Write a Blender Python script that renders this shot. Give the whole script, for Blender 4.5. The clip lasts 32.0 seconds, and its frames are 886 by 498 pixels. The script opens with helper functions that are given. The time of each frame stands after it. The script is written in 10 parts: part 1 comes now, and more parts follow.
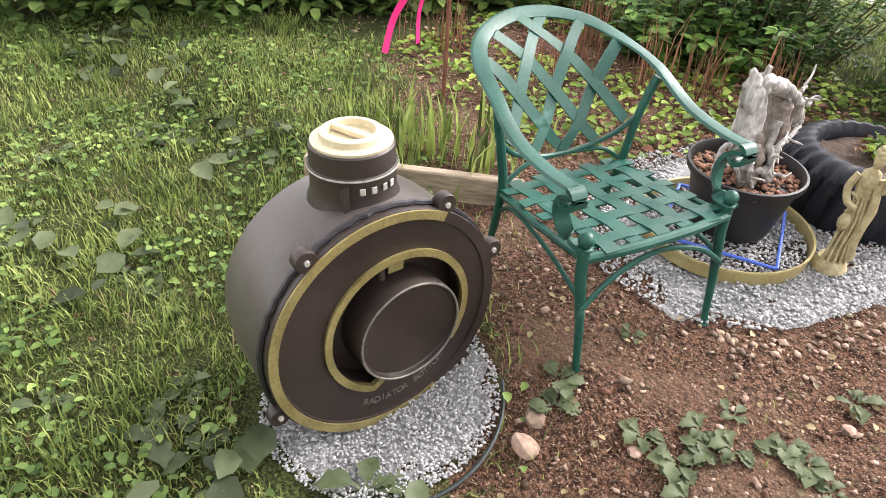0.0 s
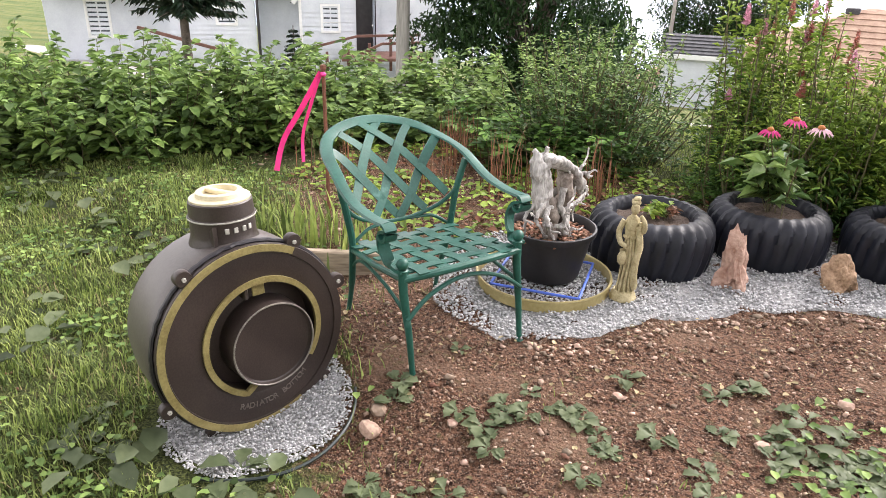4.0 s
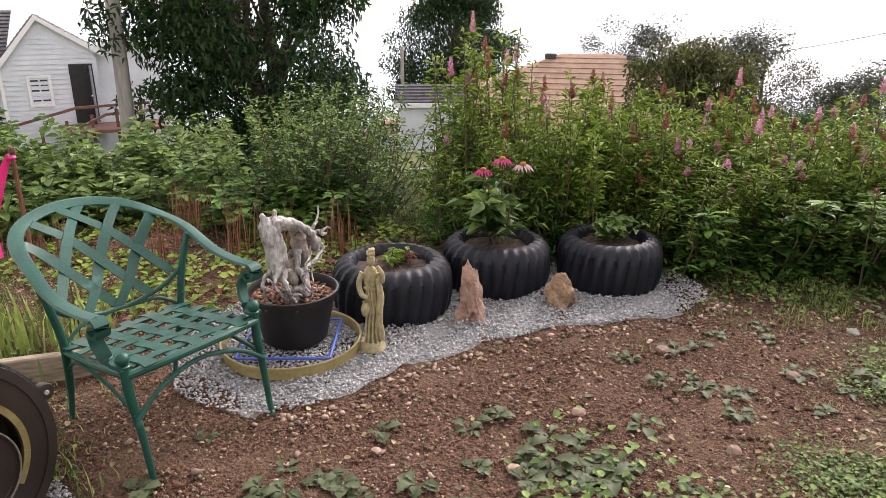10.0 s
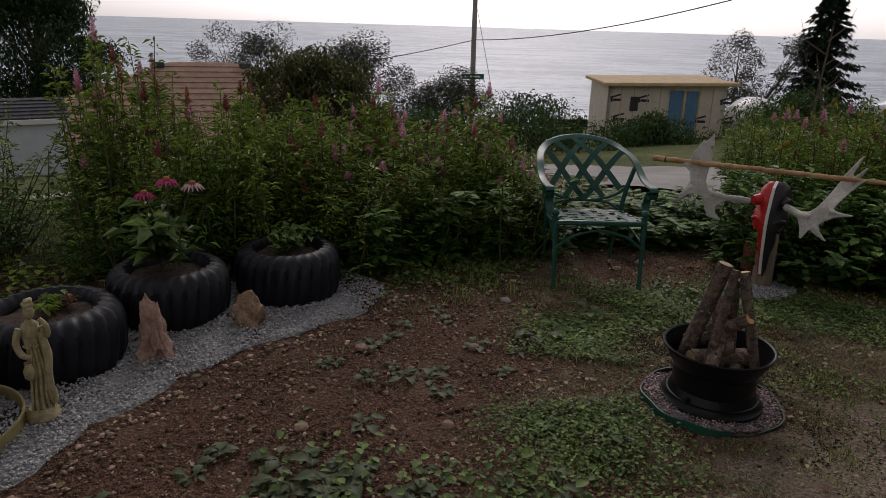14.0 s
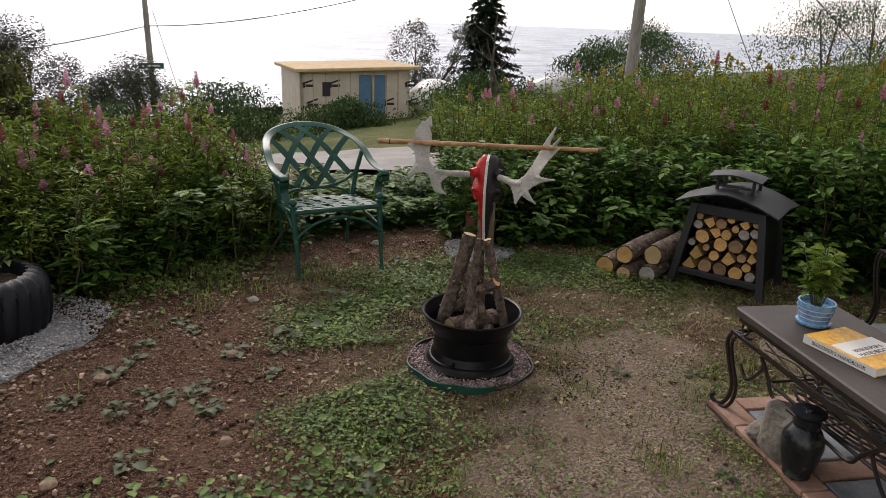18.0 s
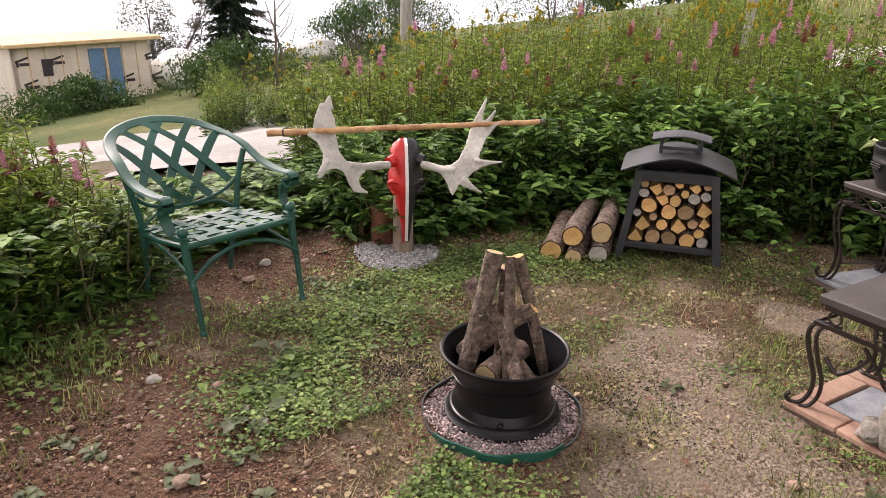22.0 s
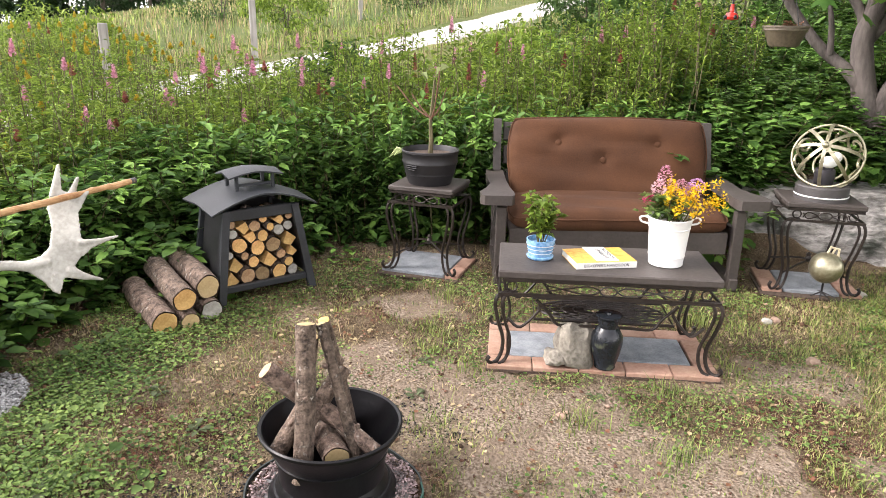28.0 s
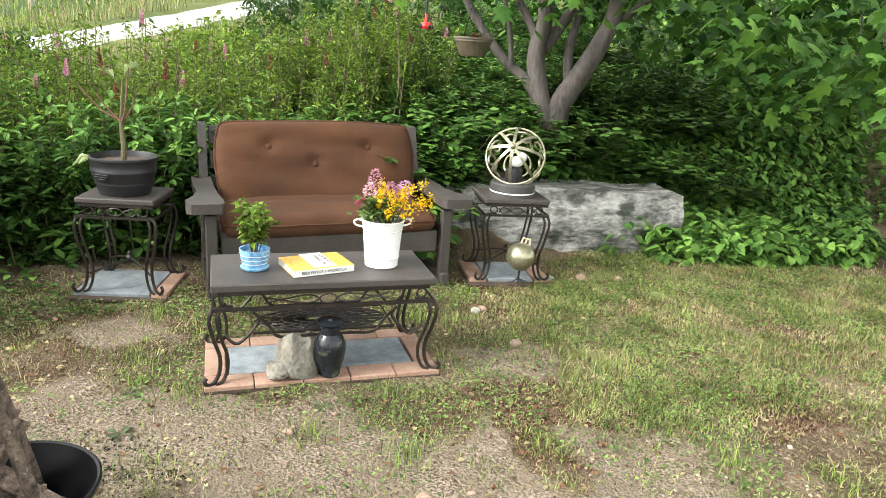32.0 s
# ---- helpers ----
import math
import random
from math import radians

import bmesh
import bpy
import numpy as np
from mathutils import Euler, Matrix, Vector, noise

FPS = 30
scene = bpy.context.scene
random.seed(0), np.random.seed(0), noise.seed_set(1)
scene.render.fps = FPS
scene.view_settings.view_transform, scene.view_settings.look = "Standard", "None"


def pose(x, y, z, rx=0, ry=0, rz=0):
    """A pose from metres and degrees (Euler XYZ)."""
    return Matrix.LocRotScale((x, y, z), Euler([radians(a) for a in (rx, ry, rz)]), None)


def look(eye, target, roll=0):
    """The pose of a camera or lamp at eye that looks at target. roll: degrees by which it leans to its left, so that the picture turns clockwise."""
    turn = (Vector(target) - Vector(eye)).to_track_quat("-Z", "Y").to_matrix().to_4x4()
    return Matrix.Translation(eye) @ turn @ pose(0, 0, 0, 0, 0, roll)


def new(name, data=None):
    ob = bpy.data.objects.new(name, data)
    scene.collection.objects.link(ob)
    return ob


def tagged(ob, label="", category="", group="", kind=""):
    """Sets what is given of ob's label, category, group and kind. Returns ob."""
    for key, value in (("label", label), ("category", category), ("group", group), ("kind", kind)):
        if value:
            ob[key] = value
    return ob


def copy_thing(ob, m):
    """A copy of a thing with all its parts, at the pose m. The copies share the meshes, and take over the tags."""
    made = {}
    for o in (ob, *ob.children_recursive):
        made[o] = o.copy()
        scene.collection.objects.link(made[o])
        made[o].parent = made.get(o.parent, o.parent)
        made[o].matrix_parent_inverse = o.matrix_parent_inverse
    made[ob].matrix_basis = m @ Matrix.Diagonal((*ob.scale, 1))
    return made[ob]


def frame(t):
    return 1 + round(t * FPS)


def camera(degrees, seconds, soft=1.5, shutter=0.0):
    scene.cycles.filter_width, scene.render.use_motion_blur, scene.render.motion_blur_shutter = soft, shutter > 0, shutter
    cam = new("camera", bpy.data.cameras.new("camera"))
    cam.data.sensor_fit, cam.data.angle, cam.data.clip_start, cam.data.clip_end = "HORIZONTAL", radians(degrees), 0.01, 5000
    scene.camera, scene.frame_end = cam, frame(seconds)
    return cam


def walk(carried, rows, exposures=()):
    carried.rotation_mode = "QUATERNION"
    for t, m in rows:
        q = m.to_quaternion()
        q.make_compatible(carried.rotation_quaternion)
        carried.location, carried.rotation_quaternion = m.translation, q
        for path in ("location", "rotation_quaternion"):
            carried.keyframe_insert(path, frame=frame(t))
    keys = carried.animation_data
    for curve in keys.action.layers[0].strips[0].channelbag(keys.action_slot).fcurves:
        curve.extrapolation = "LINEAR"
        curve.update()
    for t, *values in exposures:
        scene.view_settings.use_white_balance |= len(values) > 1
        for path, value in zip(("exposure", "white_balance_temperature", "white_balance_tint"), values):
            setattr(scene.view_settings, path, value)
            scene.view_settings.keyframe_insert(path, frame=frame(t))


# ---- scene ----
cam = camera(64.57, 32.0, soft=0.45)
PATH = [
    (0, (-0.121, -1.148, 1.453), (-1.376, -0.142, 0.264), 4.04),
    (0.5, (-0.008, -1.198, 1.475), (-1.333, -0.235, 0.327), 3.48),
    (1, (0.184, -1.310, 1.477), (-1.205, -0.354, 0.402), 2.89),
    (1.5, (0.297, -1.377, 1.460), (-1.134, -0.419, 0.442), 1.81),
    (2, (0.478, -1.399, 1.430), (-1.000, -0.427, 0.496), 1.81),
    (2.5, (0.603, -1.393, 1.438), (-0.872, -0.372, 0.552), 1.34),
    (3, (0.638, -1.372, 1.440), (-0.812, -0.269, 0.614), 1.01),
    (3.5, (0.661, -1.353, 1.452), (-0.733, -0.170, 0.641), 1.32),
    (5.5, (0.692, -1.312, 1.452), (-0.551, 0.070, 0.713), 1.60),
    (6, (0.696, -1.305, 1.451), (-0.496, 0.130, 0.730), 1.57),
    (6.5, (0.708, -1.295, 1.456), (-0.443, 0.181, 0.750), 1.57),
    (7, (0.714, -1.283, 1.459), (-0.403, 0.224, 0.763), 1.29),
    (7.5, (0.717, -1.275, 1.462), (-0.359, 0.263, 0.772), 1.10),
    (8, (0.723, -1.263, 1.463), (-0.310, 0.301, 0.766), 1.14),
    (8.5, (0.734, -1.251, 1.463), (-0.250, 0.349, 0.775), 1.17),
    (9, (0.739, -1.238, 1.462), (-0.202, 0.388, 0.777), 0.85),
    (9.5, (0.746, -1.234, 1.463), (-0.149, 0.423, 0.790), 0.65),
    (10, (0.753, -1.224, 1.471), (-0.116, 0.456, 0.819), 0.16),
    (10.5, (0.690, -1.187, 1.480), (0.019, 0.583, 0.836), 0.64),
    (11, (0.605, -1.160, 1.486), (0.076, 0.667, 0.866), 0.38),
    (11.5, (0.564, -1.156, 1.482), (0.160, 0.709, 0.883), 0.93),
    (12, (0.536, -1.161, 1.488), (0.238, 0.733, 0.920), 1.30),
    (12.5, (0.519, -1.147, 1.476), (0.335, 0.759, 0.901), 1.08),
    (13, (0.516, -1.159, 1.479), (0.437, 0.760, 0.921), 1.67),
    (13.5, (0.529, -1.188, 1.475), (0.571, 0.732, 0.918), 2.19),
    (14, (0.520, -1.253, 1.483), (0.633, 0.647, 0.867), 1.77),
    (14.5, (0.519, -1.306, 1.482), (0.730, 0.569, 0.817), 1.88),
    (15, (0.493, -1.332, 1.488), (0.868, 0.512, 0.809), 2.29),
    (15.5, (0.422, -1.315, 1.521), (0.936, 0.499, 0.855), 1.73),
    (17.5, (0.289, -1.263, 1.494), (1.156, 0.421, 0.850), 1.48),
    (18, (0.339, -1.160, 1.473), (1.238, 0.515, 0.850), 2.19),
    (18.5, (0.364, -1.041, 1.468), (1.314, 0.622, 0.892), 2.41),
    (19, (0.370, -0.889, 1.442), (1.268, 0.799, 0.856), 3.58),
    (19.5, (0.323, -0.703, 1.420), (1.246, 0.974, 0.839), 2.30),
    (20, (0.266, -0.531, 1.385), (1.211, 1.106, 0.730), 3.54),
    (20.5, (0.274, -0.376, 1.379), (1.248, 1.247, 0.736), 3.11),
    (21, (0.255, -0.182, 1.385), (1.368, 1.346, 0.732), 3.61),
    (21.5, (0.200, -0.078, 1.400), (1.455, 1.321, 0.714), 2.95),
    (22, (0.076, 0.066, 1.405), (1.488, 1.296, 0.705), 0.90),
    (22.5, (0.027, 0.186, 1.386), (1.516, 1.316, 0.676), 2.43),
    (23, (-0.001, 0.393, 1.377), (1.551, 1.414, 0.636), 1.55),
    (23.5, (-0.029, 0.544, 1.385), (1.555, 1.497, 0.621), 2.72),
    (24, (-0.035, 0.716, 1.371), (1.631, 1.499, 0.589), 3.40),
    (24.5, (-0.059, 0.885, 1.355), (1.644, 1.573, 0.562), 2.49),
    (25, (-0.023, 1.026, 1.329), (1.713, 1.566, 0.494), 4.43),
    (25.5, (0.080, 1.128, 1.336), (1.854, 1.536, 0.508), 2.57),
    (26, (0.087, 1.259, 1.347), (1.883, 1.422, 0.482), 2.10),
    (26.5, (0.025, 1.331, 1.364), (1.840, 1.163, 0.539), 1.19),
    (28.5, (-0.119, 1.419, 1.427), (1.734, 0.916, 0.869), 1.21),
    (29, (-0.101, 1.404, 1.423), (1.725, 0.783, 0.894), 1.53),
    (29.5, (-0.109, 1.408, 1.424), (1.676, 0.670, 0.903), 1.99),
    (30, (-0.108, 1.399, 1.428), (1.641, 0.578, 0.911), 2.60),
    (30.5, (-0.094, 1.407, 1.426), (1.611, 0.502, 0.903), 3.27),
    (31, (-0.093, 1.402, 1.427), (1.569, 0.418, 0.907), 3.85),
    (31.5, (-0.084, 1.401, 1.427), (1.540, 0.359, 0.900), 3.86),
    (32, (-0.051, 1.356, 1.420), (1.485, 0.204, 0.861), 3.98),
]
from mathutils import geometry

EXPOSURES = [(0, 1.5, 6700, 15), (3.5, 1.5, 6700, 16), (6, 1.3, 6900, 20), (9, 1.05, 7000, 21), (10, 0.85, 6900, 20), (11, 0.3, 6800, 20), (12, -0.55, 6600, 18), (13, -1.35, 6500, 18), (14, -1.3, 6700, 19), (15, -0.05, 7100, 21), (15.5, 0.0, 7100, 22), (17.5, 0.0, 7000, 20), (18, -0.25, 6900, 18), (19, -0.8, 6700, 18), (20, -0.55, 6900, 21), (21, 0.25, 7100, 22), (22, 0.85, 7200, 25), (23, 1.3, 7100, 24), (25, 1.45, 7000, 21), (26.5, 1.52, 6900, 20), (29, 1.38, 6700, 15), (31, 1.42, 6600, 10), (32, 1.47, 6600, 4)]
walk(cam, [(t, look(eye, target, roll)) for t, eye, target, roll in PATH], EXPOSURES)

# ---- world and light: bright overcast ----
SUN_EL, SUN_ROT = radians(38), radians(8)
world = bpy.data.worlds.new("sky")
scene.world = world
world.use_nodes = True
wn = world.node_tree
wn.nodes.clear()
sky = wn.nodes.new("ShaderNodeTexSky")
sky.sky_type, sky.sun_disc, sky.sun_elevation, sky.sun_rotation = "NISHITA", False, SUN_EL, SUN_ROT
sky.air_density, sky.dust_density = 1.0, 1.2
hsv = wn.nodes.new("ShaderNodeHueSaturation")
hsv.inputs["Saturation"].default_value = 0.1
hsv.inputs["Value"].default_value = 1.6
bg = wn.nodes.new("ShaderNodeBackground")
bg.inputs["Strength"].default_value = 0.15
wout = wn.nodes.new("ShaderNodeOutputWorld")
wn.links.new(sky.outputs[0], hsv.inputs["Color"])
wn.links.new(hsv.outputs[0], bg.inputs["Color"])
wn.links.new(bg.outputs[0], wout.inputs["Surface"])
sun = new("sun", bpy.data.lights.new("sun", "SUN"))
sun.data.energy, sun.data.angle, sun.data.color = 1.4, radians(14), (1.0, 0.97, 0.93)
sun.matrix_world = look((0, 0, 20), (-20 * math.cos(SUN_EL) * math.sin(SUN_ROT), -20 * math.cos(SUN_EL) * math.cos(SUN_ROT), 20 - 20 * math.sin(SUN_EL)))


# ---- materials ----
def mat(name, dark, light, scale=8.0, rough=0.7, bump=0.3, metal=0.0, fine=60.0, obj_var=0.0, island=0.0, bump_dist=0.004, trans=0.0, stretch=(1, 1, 1), coords="Object", spec=0.5, stain=None):
    """A surface of two tones mixed at two scales, with relief."""
    m = bpy.data.materials.new(name)
    m.use_nodes = True
    nt = m.node_tree
    b = nt.nodes["Principled BSDF"]
    tc = nt.nodes.new("ShaderNodeTexCoord")
    mp = nt.nodes.new("ShaderNodeMapping")
    mp.inputs["Scale"].default_value = stretch
    nt.links.new(tc.outputs[coords], mp.inputs["Vector"])
    big, small = nt.nodes.new("ShaderNodeTexNoise"), nt.nodes.new("ShaderNodeTexNoise")
    big.inputs["Scale"].default_value, big.inputs["Detail"].default_value = scale, 4
    small.inputs["Scale"].default_value, small.inputs["Detail"].default_value = fine, 3
    for n in (big, small):
        nt.links.new(mp.outputs[0], n.inputs["Vector"])
    add = nt.nodes.new("ShaderNodeMath")
    add.operation = "MULTIPLY_ADD"
    nt.links.new(small.outputs[0], add.inputs[0])
    add.inputs[1].default_value = 0.6
    nt.links.new(big.outputs[0], add.inputs[2])
    ramp = nt.nodes.new("ShaderNodeMapRange")
    ramp.inputs["From Min"].default_value, ramp.inputs["From Max"].default_value = 0.55, 1.05
    nt.links.new(add.outputs[0], ramp.inputs["Value"])
    mix = nt.nodes.new("ShaderNodeMix")
    mix.data_type = "RGBA"
    mix.inputs["A"].default_value, mix.inputs["B"].default_value = (*dark, 1), (*light, 1)
    nt.links.new(ramp.outputs[0], mix.inputs["Factor"])
    col = mix.outputs["Result"]
    if obj_var or island:
        hs = nt.nodes.new("ShaderNodeHueSaturation")
        src = nt.nodes.new("ShaderNodeObjectInfo").outputs["Random"] if obj_var else nt.nodes.new("ShaderNodeNewGeometry").outputs["Random Per Island"]
        v = obj_var or island
        mr = nt.nodes.new("ShaderNodeMapRange")
        mr.inputs["To Min"].default_value, mr.inputs["To Max"].default_value = 1 - v, 1 + v
        nt.links.new(src, mr.inputs["Value"])
        nt.links.new(mr.outputs[0], hs.inputs["Value"])
        h2 = nt.nodes.new("ShaderNodeMath")
        h2.operation = "MULTIPLY_ADD"
        nt.links.new(src, h2.inputs[0])
        h2.inputs[1].default_value, h2.inputs[2].default_value = -0.05 * v, 0.5 + 0.025 * v
        nt.links.new(h2.outputs[0], hs.inputs["Hue"])
        nt.links.new(col, hs.inputs["Color"])
        col = hs.outputs[0]
    if stain:
        sn = nt.nodes.new("ShaderNodeTexNoise")
        sn.inputs["Scale"].default_value, sn.inputs["Detail"].default_value = stain[1], 6
        nt.links.new(mp.outputs[0], sn.inputs["Vector"])
        sr = nt.nodes.new("ShaderNodeMapRange")
        sr.inputs["From Min"].default_value, sr.inputs["From Max"].default_value = stain[2], stain[2] + 0.1
        nt.links.new(sn.outputs[0], sr.inputs["Value"])
        sm = nt.nodes.new("ShaderNodeMix")
        sm.data_type = "RGBA"
        nt.links.new(sr.outputs[0], sm.inputs["Factor"])
        nt.links.new(col, sm.inputs["A"])
        sm.inputs["B"].default_value = (*stain[0], 1)
        col = sm.outputs["Result"]
    nt.links.new(col, b.inputs["Base Color"])
    b.inputs["Roughness"].default_value, b.inputs["Metallic"].default_value = rough, metal
    b.inputs["Specular IOR Level"].default_value = spec
    if bump:
        bp = nt.nodes.new("ShaderNodeBump")
        bp.inputs["Strength"].default_value, bp.inputs["Distance"].default_value = bump, bump_dist
        nt.links.new(add.outputs[0], bp.inputs["Height"])
        nt.links.new(bp.outputs[0], b.inputs["Normal"])
    if trans:
        tr = nt.nodes.new("ShaderNodeBsdfTranslucent")
        nt.links.new(col, tr.inputs["Color"])
        ms = nt.nodes.new("ShaderNodeMixShader")
        ms.inputs[0].default_value = trans
        nt.links.new(b.outputs[0], ms.inputs[1])
        nt.links.new(tr.outputs[0], ms.inputs[2])
        nt.links.new(ms.outputs[0], nt.nodes["Material Output"].inputs["Surface"])
    return m


def plain(name, c, rough=0.6, metal=0.0, var=0.12, **k):
    return mat(name, [v * (1 - var) for v in c], [min(1, v * (1 + var)) for v in c], rough=rough, metal=metal, **k)


def leafmat(name, dark, light, var=0.35, rough=0.5, trans=0.28):
    return mat(name, dark, light, scale=3, fine=25, rough=rough, bump=0, island=var, trans=trans, spec=0.24)


